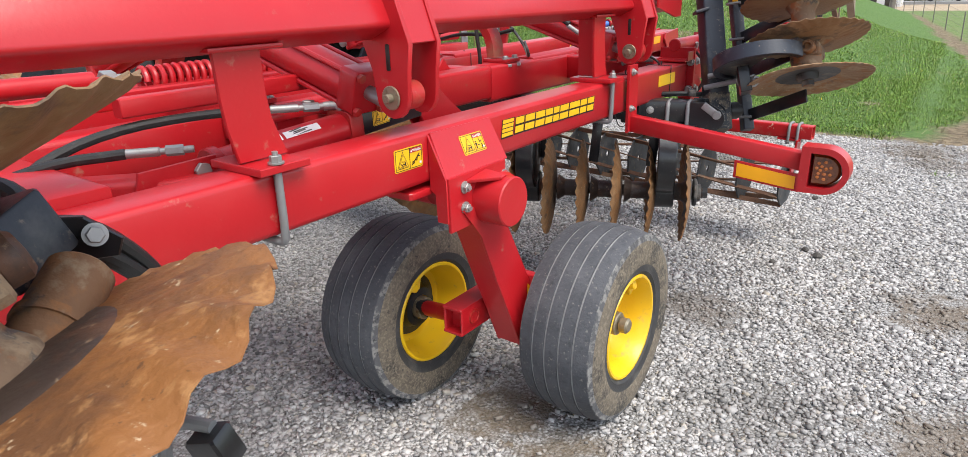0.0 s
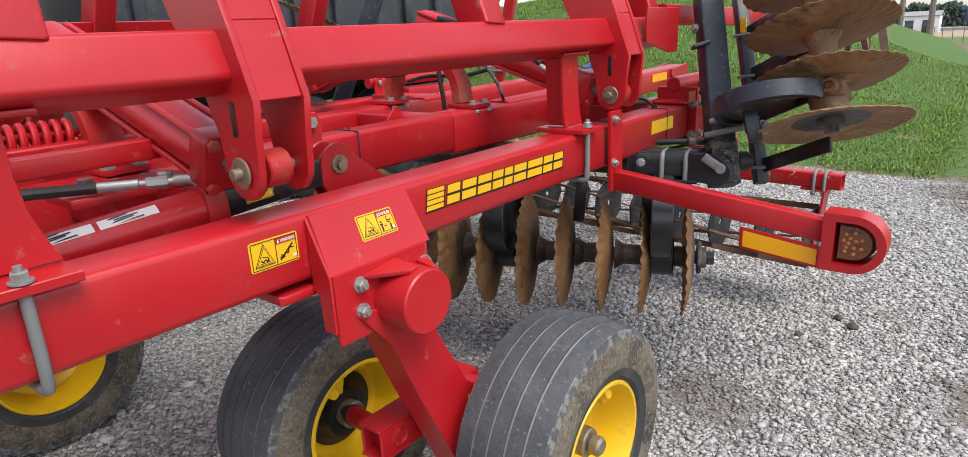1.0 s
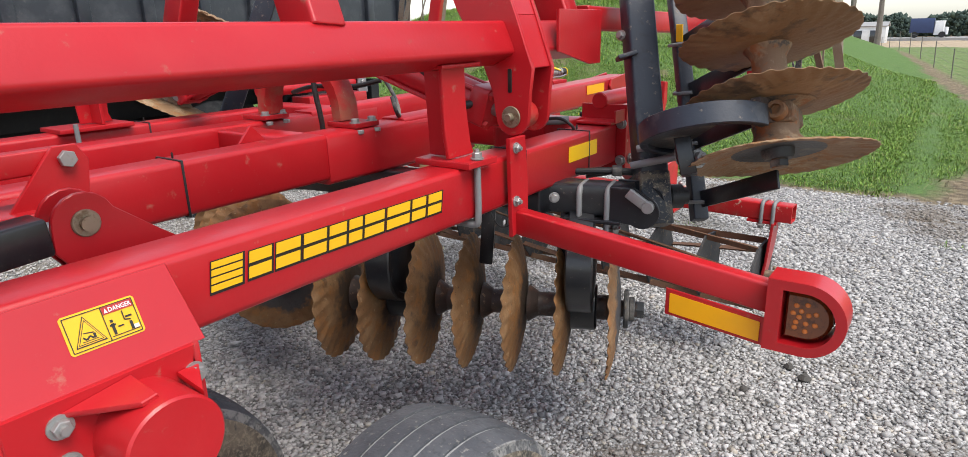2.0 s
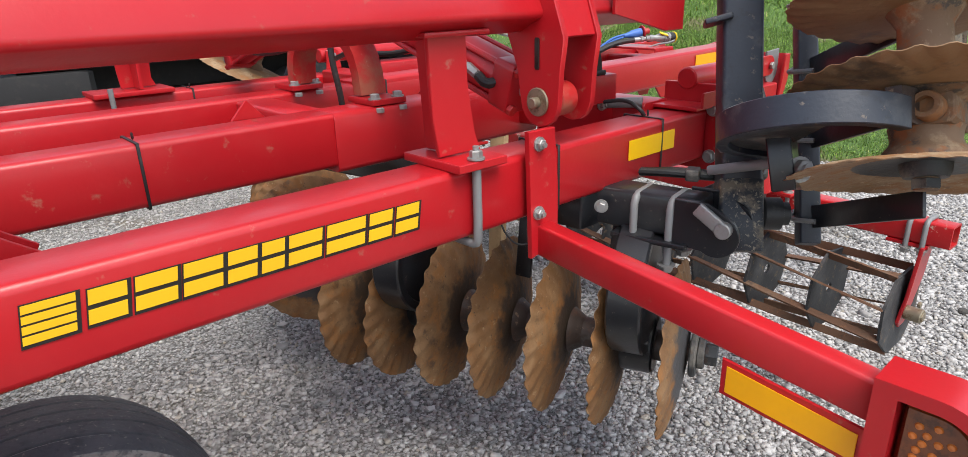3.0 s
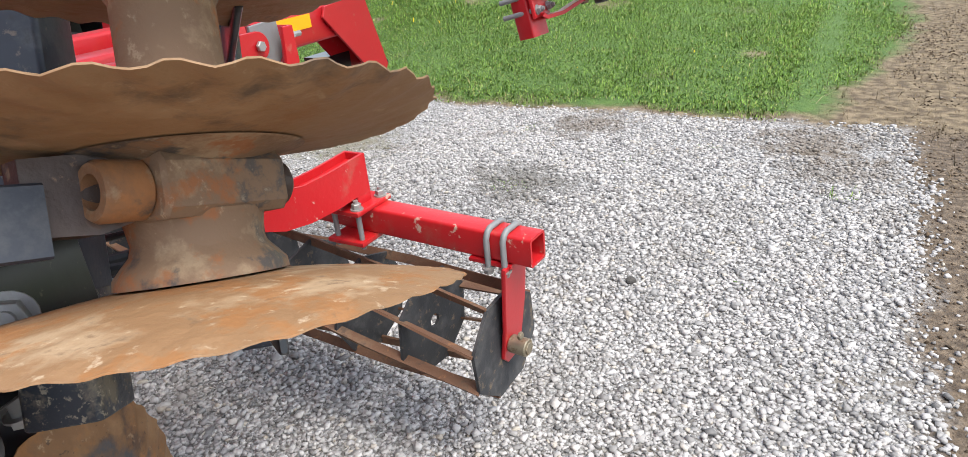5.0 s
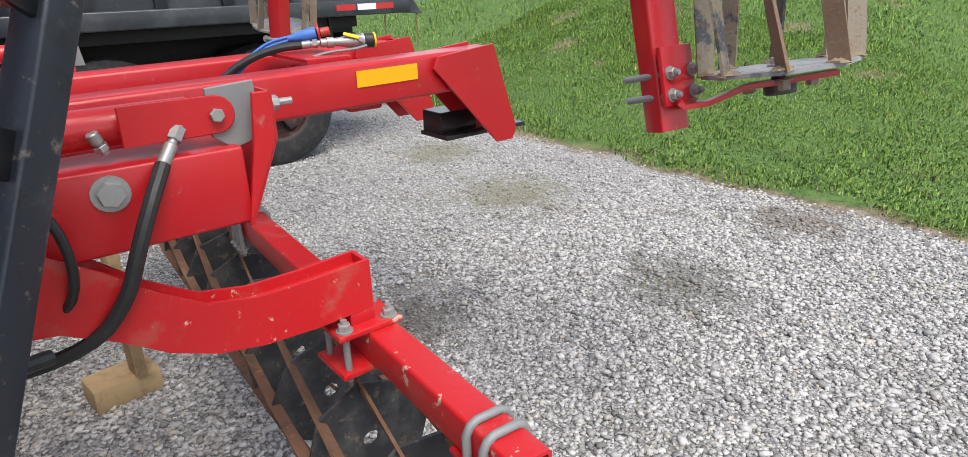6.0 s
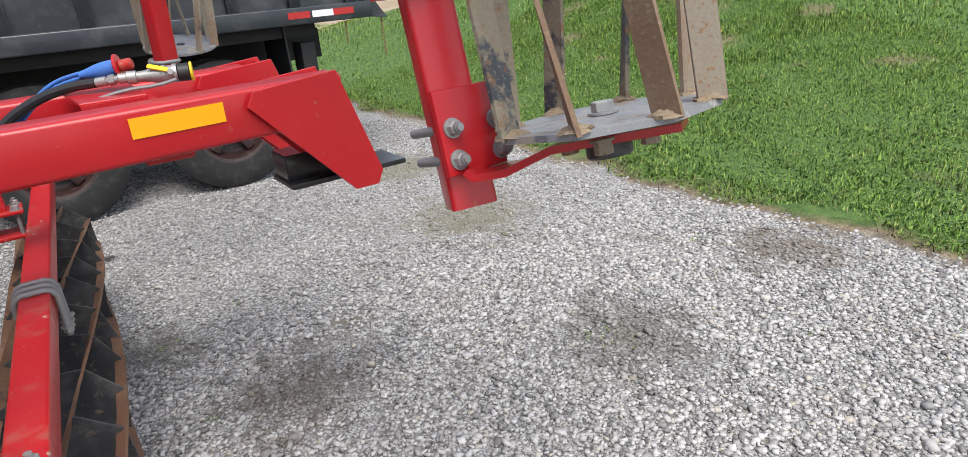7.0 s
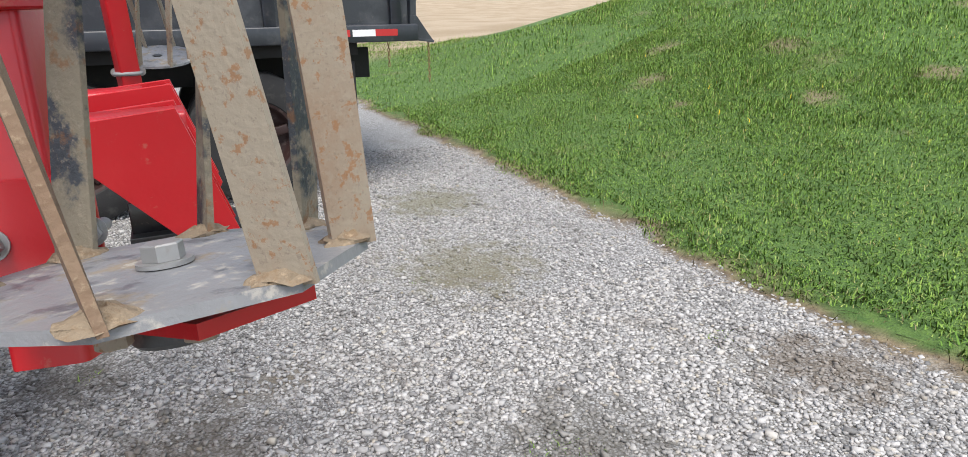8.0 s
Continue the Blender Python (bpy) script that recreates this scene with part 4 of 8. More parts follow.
def warning_decal(name, origin, du, dv, parent, word):
    """A yellow warning sticker: thin black frame, a triangle, a red header with its word and small pictograms."""
    o, u, v = Vector(origin), Vector(du), Vector(dv)
    n = u.cross(v).normalized()
    b = Build()
    ratio = u.length / v.length

    def shape(pts, lift, mi):
        b.plate([o + u * p + v * q + n * lift for p, q in pts], 0.0005, mi, 0.0001)

    def line(p0, p1, w, lift=0.0018, mi=1):
        ax, ay = (p1[0] - p0[0]) * ratio, p1[1] - p0[1]
        k = w / 2 / math.hypot(ax, ay)
        sx, sy = -ay * k / ratio, ax * k
        shape([(p0[0] - sx, p0[1] - sy), (p1[0] - sx, p1[1] - sy), (p1[0] + sx, p1[1] + sy), (p0[0] + sx, p0[1] + sy)], lift, mi)

    def lines(pts, w, lift=0.0018):
        for p0, p1 in zip(pts, pts[1:]):
            line(p0, p1, w, lift)

    c, d = 0.06 / ratio, 0.06
    shape([(c, 0), (1 - c, 0), (1, d), (1, 1 - d), (1 - c, 1), (c, 1), (0, 1 - d), (0, d)], 0.0006, 0)
    lines([(0.04, 0.06), (0.96, 0.06), (0.96, 0.94), (0.04, 0.94), (0.04, 0.06)], 0.022)
    line((0.53, 0.06), (0.53, 0.94), 0.022)
    # triangle with a struck figure
    shape([(0.08, 0.14), (0.49, 0.14), (0.285, 0.88)], 0.0018, 1)
    shape([(0.10, 0.17), (0.47, 0.17), (0.285, 0.83)], 0.0022, 0)
    shape([(0.12, 0.19), (0.45, 0.19), (0.285, 0.78)], 0.0026, 1)
    shape([(0.135, 0.21), (0.435, 0.21), (0.285, 0.74)], 0.0030, 0)
    line((0.18, 0.25), (0.39, 0.25), 0.02, 0.0034)
    lines([(0.20, 0.36), (0.24, 0.28), (0.29, 0.36), (0.33, 0.28)], 0.045, 0.0034)
    line((0.35, 0.27), (0.35, 0.40), 0.06, 0.0034)
    line((0.22, 0.46), (0.35, 0.42), 0.03, 0.0034)
    # header and its word
    shape([(0.54, 0.73), (0.95, 0.73), (0.95, 0.925), (0.54, 0.925)], 0.0018, 3)
    shape([(0.56, 0.76), (0.61, 0.76), (0.585, 0.89)], 0.0024, 2)
    pts, faces = word_faces(word)
    k = len(b.v)
    b.v += [tuple(o + u * (0.625 + 0.31 * p) + v * (0.765 + 0.12 * q) + n * 0.0026) for p, q in pts]
    b.f += [tuple(k + i for i in f) for f in faces]
    b.mi += [2] * len(faces)
    if word == "DANGER":
        line((0.56, 0.14), (0.94, 0.14), 0.02)
        line((0.61, 0.17), (0.61, 0.46), 0.07)
        line((0.57, 0.42), (0.65, 0.42), 0.05)
        line((0.61, 0.49), (0.61, 0.56), 0.07)
        lines([(0.67, 0.34), (0.75, 0.34)], 0.035)
        lines([(0.78, 0.70), (0.78, 0.46), (0.86, 0.42)], 0.03)
        lines([(0.80, 0.52), (0.89, 0.52)], 0.05)
        line((0.85, 0.16), (0.85, 0.38), 0.07)
    else:
        line((0.60, 0.18), (0.88, 0.64), 0.05)
        lines([(0.60, 0.28), (0.66, 0.22), (0.72, 0.38), (0.78, 0.34), (0.80, 0.52), (0.90, 0.50)], 0.04)
        line((0.70, 0.24), (0.62, 0.36), 0.03)
    shape([(0.87, 0.16), (0.94, 0.16), (0.94, 0.26), (0.87, 0.26)], 0.0018, 2)
    return add(name, b, (DECAL_Y, DECAL_K, DECAL_W, DECAL_R), "yellow warning sticker with a black triangle and red header", parent)


warning_decal("warning_decal", (-1.1715, 1.202, 1.080), (0, 0.118, 0), (0, 0, 0.066), side_rail, "WARNING")

# reflector strips
add("reflector", Build().plate([(-1.1705, 3.105, 1.088), (-1.1705, 3.325, 1.088), (-1.1705, 3.325, 1.143), (-1.1705, 3.105, 1.143)], 0.0016), REFLECTY, "yellow reflector strip", side_rail)

# axle pivot bracket on the side rail
saddle = Build()
saddle.plate([(-1.173, 1.352, 1.168), (-1.173, 1.648, 1.168), (-1.113, 1.665, 1.035), (-1.113, 1.348, 1.035)], 0.014)
saddle.plate([(-1.105, 1.348, 1.040), (-1.105, 1.640, 1.040), (-1.105, 1.60, 0.87), (-1.105, 1.352, 0.87)], 0.014)
cheeks = []
for y, low in ((1.35, 0.900), (1.645, 0.900)):
    cheeks.append(Build().plate([(-1.17, y, 1.165), (-1.105, y, 1.035), (-1.105, y, low), (-1.145, y, low), (-1.150, y, 0.985), (-1.17, y, 1.00)], 0.012))
cheeks.append(Build().plate([(-1.140, 1.352, 0.985), (-1.140, 1.642, 0.985), (-1.140, 1.598, 0.902), (-1.140, 1.354, 0.902)], 0.012))
cheeks.append(Build().box((-1.25, 1.36, 0.995), (0.16, 0.20, 0.022), ch=0.008))
axle_bracket = add("axle_bracket", saddle, RED, "red axle pivot bracket welded to the side rail")
for b in cheeks:
    add("cheek_plate", b, RED, parent=axle_bracket)
warning_decal("warning_decal", (-1.1266, 1.465, 1.083), (0, 0.113, 0), (-0.0258, 0, 0.0572), axle_bracket, "DANGER")
boss = Build().cyl((-1.19, 1.535, 0.939), (-0.995, 1.535, 0.939), 0.080, 40, chamfer=0.004)
add("pivot_boss", boss, RED, "round red pivot boss", axle_bracket)
add("gusset", Build().plate([(-1.098, 1.425, 1.015), (-1.098, 1.53, 1.03), (-1.02, 1.53, 1.022), (-1.02, 1.505, 1.018)], 0.010), RED, parent=axle_bracket)
add("gusset", Build().plate([(-1.098, 1.60, 1.00), (-1.098, 1.64, 1.00), (-1.02, 1.60, 0.99)], 0.010), RED, parent=axle_bracket)
for y, z in ((1.42, 1.0), (1.42, 0.935), (1.63, 0.99)):
    add("bolt", Build().bolt((-1.098, y, z), (1, 0, 0), 0.0135, 0.013, True, 0.010), ZINC, parent=axle_bracket)

# swing arm and walking axle
arm = Build()
profile = [(1.40, 0.93), (1.56, 0.92), (1.645, 0.80), (1.775, 0.56), (1.80, 0.42), (1.775, 0.31), (1.715, 0.31), (1.645, 0.47), (1.575, 0.62), (1.49, 0.82)]
for x in (-1.19, -1.095):
    arm.plate([(x, y, z) for y, z in profile], 0.010)
inset = [(y + (1.62 - y) * 0.02, z + (0.6 - z) * 0.02) for y, z in profile]
arm.rings([[(-1.187, y, z) for y, z in inset], [(-1.098, y, z) for y, z in inset]], False)
swing_arm = add("swing_arm", arm, RED, "red welded swing arm between the two wheels")
walk_beam = Build().box((-1.26, 1.74, 0.495), (0.086, 0.43, 0.010), ch=0.003).box((-1.26, 1.74, 0.400), (0.086, 0.43, 0.010), ch=0.003)
walk_beam.box((-1.222, 1.742, 0.4475), (0.010, 0.425, 0.094)).box((-1.298, 1.742, 0.4475), (0.010, 0.425, 0.094)).box((-1.26, 1.70, 0.4475), (0.07, 0.01, 0.088))
walk_beam.box((-1.26, 1.575, 0.4475), (0.072, 0.012, 0.090))
walk_beam.beam((-1.05, 1.72, 0.42), (-1.05, 2.05, 0.352), 0.06, 0.11, r=0.01)
walk_beam.beam((-1.24, 1.93, 0.44), (-1.04, 1.93, 0.42), 0.06, 0.09, r=0.006)
walk_beam.beam((-1.20, 1.80, 0.50), (-1.06, 1.80, 0.50), 0.04, 0.15, r=0.006)
walking_axle = add("walking_axle", walk_beam, RED, "red welded walking axle with a pivot eye")
add("spindle_sleeve", Build().cyl((-1.515, 1.665, 0.372), (-1.27, 1.60, 0.43), 0.031, 20, chamfer=0.004), RED, parent=walking_axle)
add("spindle", Build().cyl((-1.62, 1.675, 0.362), (-1.49, 1.662, 0.374), 0.034, 18), BLACK)
add("spindle", Build().cyl((-1.05, 1.99, 0.352), (-0.86, 1.99, 0.352), 0.032, 18), BLACK)
eye = Build().lathe([(-0.02, 0.018), (0.004, 0.019), (0.006, 0.022), (0.005, 0.029), (-0.02, 0.031)], (-1.216, 1.600, 0.450), (1, 0, 0), 28)
add("axle_eye", eye, RED_WORN, "worn red welded pivot eye", walking_axle)
add("pin", Build().cyl((-1.25, 1.600, 0.450), (-1.222, 1.600, 0.450), 0.019, 18), BLACK, parent=walking_axle)
add("small_decal", Build().plate([(-1.083, 1.748, 0.50), (-1.083, 1.775, 0.49), (-1.083, 1.775, 0.53), (-1.083, 1.752, 0.555)], 0.001), DECAL_Y, parent=swing_arm)


def wheel_meshes():
    """Meshes of one ribbed implement wheel, axle along x, outer side at +x, centre at the origin."""
    R, W = 0.372, 0.295
    half = W / 2
    tread = Build()
    crown = lambda x: R - 0.9 * x * x
    ribs = ((-0.135, -0.082), (-0.076, -0.030), (-0.024, 0.024), (0.030, 0.076), (0.082, 0.135))
    for a, b in ribs:
        tread.lathe([(a, crown(a) - 0.008), (a + 0.002, crown(a)), ((a + b) / 2, crown((a + b) / 2)), (b - 0.002, crown(b)), (b, crown(b) - 0.008)], (0, 0, 0), (1, 0, 0), 72)
    for (a, b), (a2, b2) in zip(ribs, ribs[1:]):
        tread.lathe([(b, crown(b) - 0.008), (b + 0.0003, crown(b) - 0.0045), (a2 - 0.0003, crown(a2) - 0.0045), (a2, crown(a2) - 0.008)], (0, 0, 0), (1, 0, 0), 72, 1)
    sides = []
    for s in (1, -1):
        side = Build()
        sides.append(side)
        for prof, mi in (([(0.133, R - 0.0165), (0.1365, R - 0.019), (0.1362, R - 0.026), (0.143, R - 0.038)], 2), ([(0.143, R - 0.038), (0.1475, R - 0.07), (half * 1.01, R - 0.10), (0.146, 0.245)], 0), ([(0.146, 0.245), (0.138, 0.222), (0.139, 0.218), (0.130, 0.205), (0.118, 0.196)], 1)):
            pr = [(s * x, r) for x, r in prof]
            side.lathe(pr if s > 0 else pr[::-1], (0, 0, 0), (1, 0, 0), 72, mi)
    rim = Build()
    rim.lathe([(0.128, 0.205), (0.135, 0.200), (0.134, 0.192), (0.118, 0.186), (0.10, 0.180), (0.06, 0.172), (0.020, 0.165), (0.004, 0.158), (-0.006, 0.140), (-0.008, 0.095), (0.004, 0.072), (0.010, 0.0)], (0, 0, 0), (1, 0, 0), 64)
    rim.lathe([(-0.128, 0.205), (-0.135, 0.200), (-0.134, 0.192), (-0.118, 0.186), (-0.10, 0.180), (-0.04, 0.165), (-0.016, 0.158), (-0.016, 0.10), (-0.012, 0.0)][::-1], (0, 0, 0), (1, 0, 0), 64)
    hub = Build().cyl((-0.01, 0, 0), (0.085, 0, 0), 0.045, 28, chamfer=0.004)
    hub.cyl((0.085, 0, 0), (0.125, 0, 0), 0.030, 24, chamfer=0.008)
    hub.cyl((-0.10, 0, 0), (0.02, 0, 0), 0.055, 28, chamfer=0.004)
    lugs = []
    for k in range(6):
        a = radians(60 * k + 20)
        nut = Build().bolt((0.000, 0.068 * math.cos(a), 0.068 * math.sin(a)), (1, 0, 0), 0.010, 0.014, False, 0.008)
        lugs.append(("lug_nut", nut.mesh("lug_nut", ZINC), ""))
    valve = Build().cyl((0.09, 0.10, 0.115), (0.115, 0.105, 0.12), 0.018, 14, chamfer=0.004)
    valve.box((0.085, 0.115, 0.09), (0.02, 0.05, 0.04))
    return [("tread", tread.weld("tread", RUBBER, DUST), "worn black ribbed rubber tread"), ("sidewall", sides[0].weld("sidewall", SIDEWALL, BEAD, SHOULDER), "black sidewall caked with dry mud"), ("sidewall", sides[1].weld("sidewall", SIDEWALL, BEAD, SHOULDER), "black sidewall caked with dry mud"), ("rim", rim.mesh("rim", YELLOW), "yellow painted steel rim"),
            ("hub", hub.mesh("hub", BRASS), "greasy brown hub"), ("valve_guard", valve.mesh("valve_guard", YELLOW), "")] + lugs


WHEEL = wheel_meshes()


def wheel(m, dark=False):
    base = part("wheel", WHEEL[0][1], None, harrow, "black ribbed tyre on a yellow rim", m)
    for name, me, label in WHEEL[1:]:
        part(name, me, None, base, label)
    if dark:
        part("brake_drum", Build().lathe([(0.004, 0.128), (0.006, 0.10), (0.03, 0.085), (0.05, 0.080), (0.052, 0.05)], (0, 0, 0), (1, 0, 0), 40), BLACK, base, "black hub drum in the wheel centre")
    return base


wheel(pose(-0.905, 1.985, 0.362, 20))
wheel(pose(-1.600, 1.675, 0.362, 75), True)
wheel(pose(-2.92, 1.21, 0.362, 130))
wheel(pose(-3.60, 1.45, 0.362, 10))
far_axle = Build().beam((-2.80, 1.10, 0.40), (-2.62, 0.85, 1.05), 0.10, 0.12, up=(1, 0, 0), r=0.01)
far_axle.beam((-3.45, 1.2, 0.362), (-2.85, 1.2, 0.362), 0.08, 0.08, r=0.01)
add("swing_arm", far_axle, RED)


# ---- disc gangs ----
def disc_mesh(R=0.26, depth=0.028, waves=32, seed=3, mats=(RUST,), flute=0.0024, bare=4):
    """A dished, fluted blade with a ragged edge: centre at the origin, opening along +z."""
    r = random.Random(seed)
    n = waves * 5
    ragged = [r.uniform(-0.0022, 0.0015) for _ in range(n)]
    radii = [0.03, 0.06, 0.09, 0.12, 0.15, 0.18, 0.205, 0.225, 0.245, 0.26]
    b = Build()
    for face, th in ((1, 0.0032), (-1, -0.0032)):
        rings = []
        for rr in radii:
            ring = []
            f = max(0.0, (rr - 0.15) / 0.11)
            for i in range(n):
                a = 2 * math.pi * i / n
                swirl = a + 0.22 * f
                z = depth * (rr / R) ** 2 + flute * f * math.sin(waves * swirl) + 0.004 * f * math.sin(3 * a + seed)
                q = rr * R / 0.26
                if rr == radii[-1]:
                    q += ragged[i] + 0.0016 * math.sin(waves * swirl + 1.2)
                    tt = th * 0.25
                else:
                    tt = th
                ring.append((q * math.cos(a), q * math.sin(a), z + tt))
            rings.append(ring)
        split = len(radii) - bare if len(mats) > 1 else 0
        if split:
            inner, outer = rings[:split + 1], rings[split:]
            b.rings(inner if face > 0 else inner[::-1], False, 1)
            b.rings(outer if face > 0 else outer[::-1], False, 0)
        else:
            b.rings(rings if face > 0 else rings[::-1], False)
    k = len(radii) + (1 if len(mats) > 1 else 0)
    base0 = (k - 1) * n
    base1 = k * n + (split + 1) * n if split else k * n
    b.add([], [])
    for i in range(n):
        j = (i + 1) % n
        b.f.append((base0 + i, base0 + j, base1 + j, base1 + i)[::-1])
        b.mi.append(0)
    return b.mesh("disc", *mats, smooth=50)


DISCS = [disc_mesh(seed=s, mats=(WING_RUST,), flute=0.0030) for s in (3, 8)]
GANG_DISCS = [disc_mesh(depth=0.045, seed=s, mats=(GANG_RUST,), flute=0.0046, waves=28) for s in (11, 12)]
END_DISC = disc_mesh(depth=0.040, seed=5, mats=(END_RUST,), flute=0.0034, waves=30)
FRONT_DISC = disc_mesh(R=0.269, depth=-0.036, seed=9, mats=(FRONT_RUST, DARKRUST), flute=0.0090, waves=21, bare=7)
LOW_DISC = disc_mesh(R=0.263, depth=-0.036, seed=6, mats=(PALE_RUST,), flute=0.0013, waves=38)


def axis_pose(at, d, spin=0.0):
    """A pose with local z along d."""
    return Matrix.Translation(at) @ Vector(d).to_track_quat("Z", "Y").to_matrix().to_4x4() @ pose(0, 0, 0, 0, 0, spin)


def lower_gang(origin, d, count, pitch, name, flip=1):
    """A gang of blades on one shaft; origin: the outer blade, d: inward along the shaft."""
    o, d = Vector(origin), Vector(d).normalized()
    shaft = Build().cyl(o - d * 0.06, o + d * (pitch * (count - 1) + 0.06), 0.030, 20)
    for i in range(count - 1):
        a = o + d * (pitch * i)
        shaft.cyl(a + d * 0.012, a + d * 0.05, 0.070, 24, 0.045)
        shaft.cyl(a + d * 0.05, a + d * (pitch - 0.05), 0.045, 24)
        shaft.cyl(a + d * (pitch - 0.05), a + d * (pitch - 0.012), 0.045, 24, 0.070)
    gang = add(name, shaft, DARKRUST, "disc gang of rusty fluted blades on a dark shaft")
    for i in range(count):
        part("disc", GANG_DISCS[i % 2] if i else END_DISC, None, gang, "rusty fluted disc blade with a black centre" if i == 0 else "", axis_pose(o + d * (pitch * i), d * flip, 37.0 * i))
    nut = Build().cyl(o - d * 0.012, o - d * 0.03, 0.072, 28, chamfer=0.004)
    nut.cyl(o - d * 0.03, o - d * 0.05, 0.045, 24, chamfer=0.003)
    nut.bolt(o - d * 0.05, -d, 0.030, 0.030, False)
    add("end_washer", nut, GREYSTEEL, "dark end washer and nut", gang)
    return gang


GD = Vector((-0.917, -0.399, 0.0))
GO = Vector((-0.985, 3.172, 0.552))
rear_gang = lower_gang(GO, GD, 7, 0.175, "rear_disc_gang")
lower_gang((-2.35, 2.75, 0.54), (-0.917, 0.399, 0), 6, 0.175, "far_rear_disc_gang")
lower_gang((-1.60, -0.1, 0.56), (-0.917, 0.399, 0), 6, 0.175, "front_disc_gang")


def c_riser(at, d, parent, material=BLACK, scale=1.0, up=Vector((0, 0, 1))):
    """A C-shaped spring riser from the gang beam down to a bearing on the shaft. at: the bearing; d: the shaft."""
    d = Vector(d).normalized()
    f = d.cross(up).normalized()
    path = []
    for k in range(37):
        a = radians(-100 + 230 * k / 36)
        path.append(Vector(at) + up * (0.205 + 0.185 * math.sin(a)) * scale - f * (0.23 * math.cos(a)) * scale)
    w, t = 0.090, 0.034
    rings = []
    for k, p in enumerate(path):
        tan = (path[min(k + 1, 36)] - path[max(k - 1, 0)]).normalized()
        n = tan.cross(d).normalized()
        rings.append([p + d * (w / 2 * s) + n * (t / 2 * q) for s, q in ((0.88, 1), (-0.88, 1), (-1, 0.7), (-1, -0.7), (-0.88, -1), (0.88, -1), (1, -0.7), (1, 0.7))])
    b = Build().rings(rings, True)
    b.cyl(Vector(at) - d * 0.055, Vector(at) + d * 0.055, 0.085, 28, chamfer=0.006)
    b.box(Vector(at) + up * 0.06, (0.10, 0.11, 0.09), axis_pose((0, 0, 0), d))
    hub = Vector(at) + up * 0.19 * scale - f * 0.05 * scale
    guard = Build().lathe([(-0.046, 0.001), (-0.050, 0.08), (-0.044, 0.13), (-0.030, 0.165), (-0.01, 0.17)], hub, d, 40)
    add("bearing_guard", guard, BLACK, "black dished bearing guard", parent)
    return add("spring_riser", b, material, "black curved spring riser with its bearing", parent)


c_riser(GO + GD * 0.14, GD, rear_gang)
c_riser(GO + GD * 0.84, GD, rear_gang)
# gang beam
GBD = Vector((-0.978, -0.208, 0.0))
GB0 = Vector((-0.93, 3.105, 0.985))
GB1 = GB0 + GBD * 1.5
gang_beam = add("gang_beam", Build().beam(GB0, GB1, 0.10, 0.105, r=0.010), BLACK, "black square gang beam")
for k in (0.22, 0.52, 0.82, 1.12):
    p = GB0 + GBD * k + Vector((0, 0, -0.05))
    add("hanger", Build().beam(p, p + Vector((0, 0, -0.24)) + GD * 0.02, 0.05, 0.016, up=(0.399, -0.917, 0), r=0.003), BLACK, parent=gang_beam)


def u_bolt(centre, d, w, h, r=0.010, legs=0.06, parent=None, across=None, up=Vector((0, 0, 1)), label="grey steel u-bolt clamp"):
    """A u-bolt over a beam that runs along d."""
    d = Vector(d).normalized()
    f = Vector(across).normalized() if across is not None else d.cross(up).normalized()
    c = Vector(centre)
    q = 0.022
    pts = [c - f * w / 2 - up * (h / 2 + legs), c - f * w / 2 + up * (h / 2 - q), c - f * (w / 2 - q * 0.4) + up * (h / 2 - q * 0.3), c - f * (w / 2 - q) + up * h / 2,
           c + f * (w / 2 - q) + up * h / 2, c + f * (w / 2 - q * 0.4) + up * (h / 2 - q * 0.3), c + f * w / 2 + up * (h / 2 - q), c + f * w / 2 - up * (h / 2 + legs)]
    rod = add("u_bolt", Build().sweep(pts, r, 12), GALV, label, parent)
    for s in (-1, 1):
        add("nut", Build().bolt(c + f * (s * w / 2) - up * (h / 2 + legs * 0.45), -up, r * 1.5, 0.016, True), ZINC, parent=rod if parent is None else parent)
    return rod


for k in (0.070, 0.165):
    u_bolt(GB0 + GBD * k + Vector((0, 0, -0.030)), GBD, 0.125, 0.15, 0.0105, 0.036)
clamp = Build().box(GB0 + GBD * 0.12 + Vector((0, 0, -0.062)), (0.20, 0.17, 0.012), pose(0, 0, 0, 0, 0, 12))
add("clamp_plate", clamp, BLACK, parent=gang_beam)
# yoke with its pin at the end of the gang beam
side = GBD.cross(Vector((0, 0, 1)))
yoke = Build()
for s in (-1, 1):
    c0 = GB0 + side * (0.062 * s)
    lobe = [c0 - GBD * (0.045 + 0.056 * math.cos(radians(g))) + Vector((0, 0, -0.022 + 0.056 * math.sin(radians(g)))) for g in range(55, -136, -15)]
    yoke.plate([c0 + GBD * 0.06 + Vector((0, 0, 0.055)), c0 - GBD * 0.02 + Vector((0, 0, 0.055))] + lobe + [c0 + GBD * 0.06 + Vector((0, 0, -0.06))], 0.012)
add("yoke", yoke, BLACK, parent=gang_beam)
pin = Build().beam(GB0 - side * 0.078 - GBD * 0.065 + Vector((0, 0, 0.0)), GB0 - side * 0.078 - GBD * 0.0 + Vector((0, 0, 0.045)), 0.036, 0.014, up=side, r=0.005)
pin.cyl(GB0 - side * 0.09 - GBD * 0.065, GB0 - side * 0.055 - GBD * 0.065, 0.020, 20, chamfer=0.003)
add("yoke_pin", pin, ZINC, "steel locking pin with a flat handle", gang_beam)

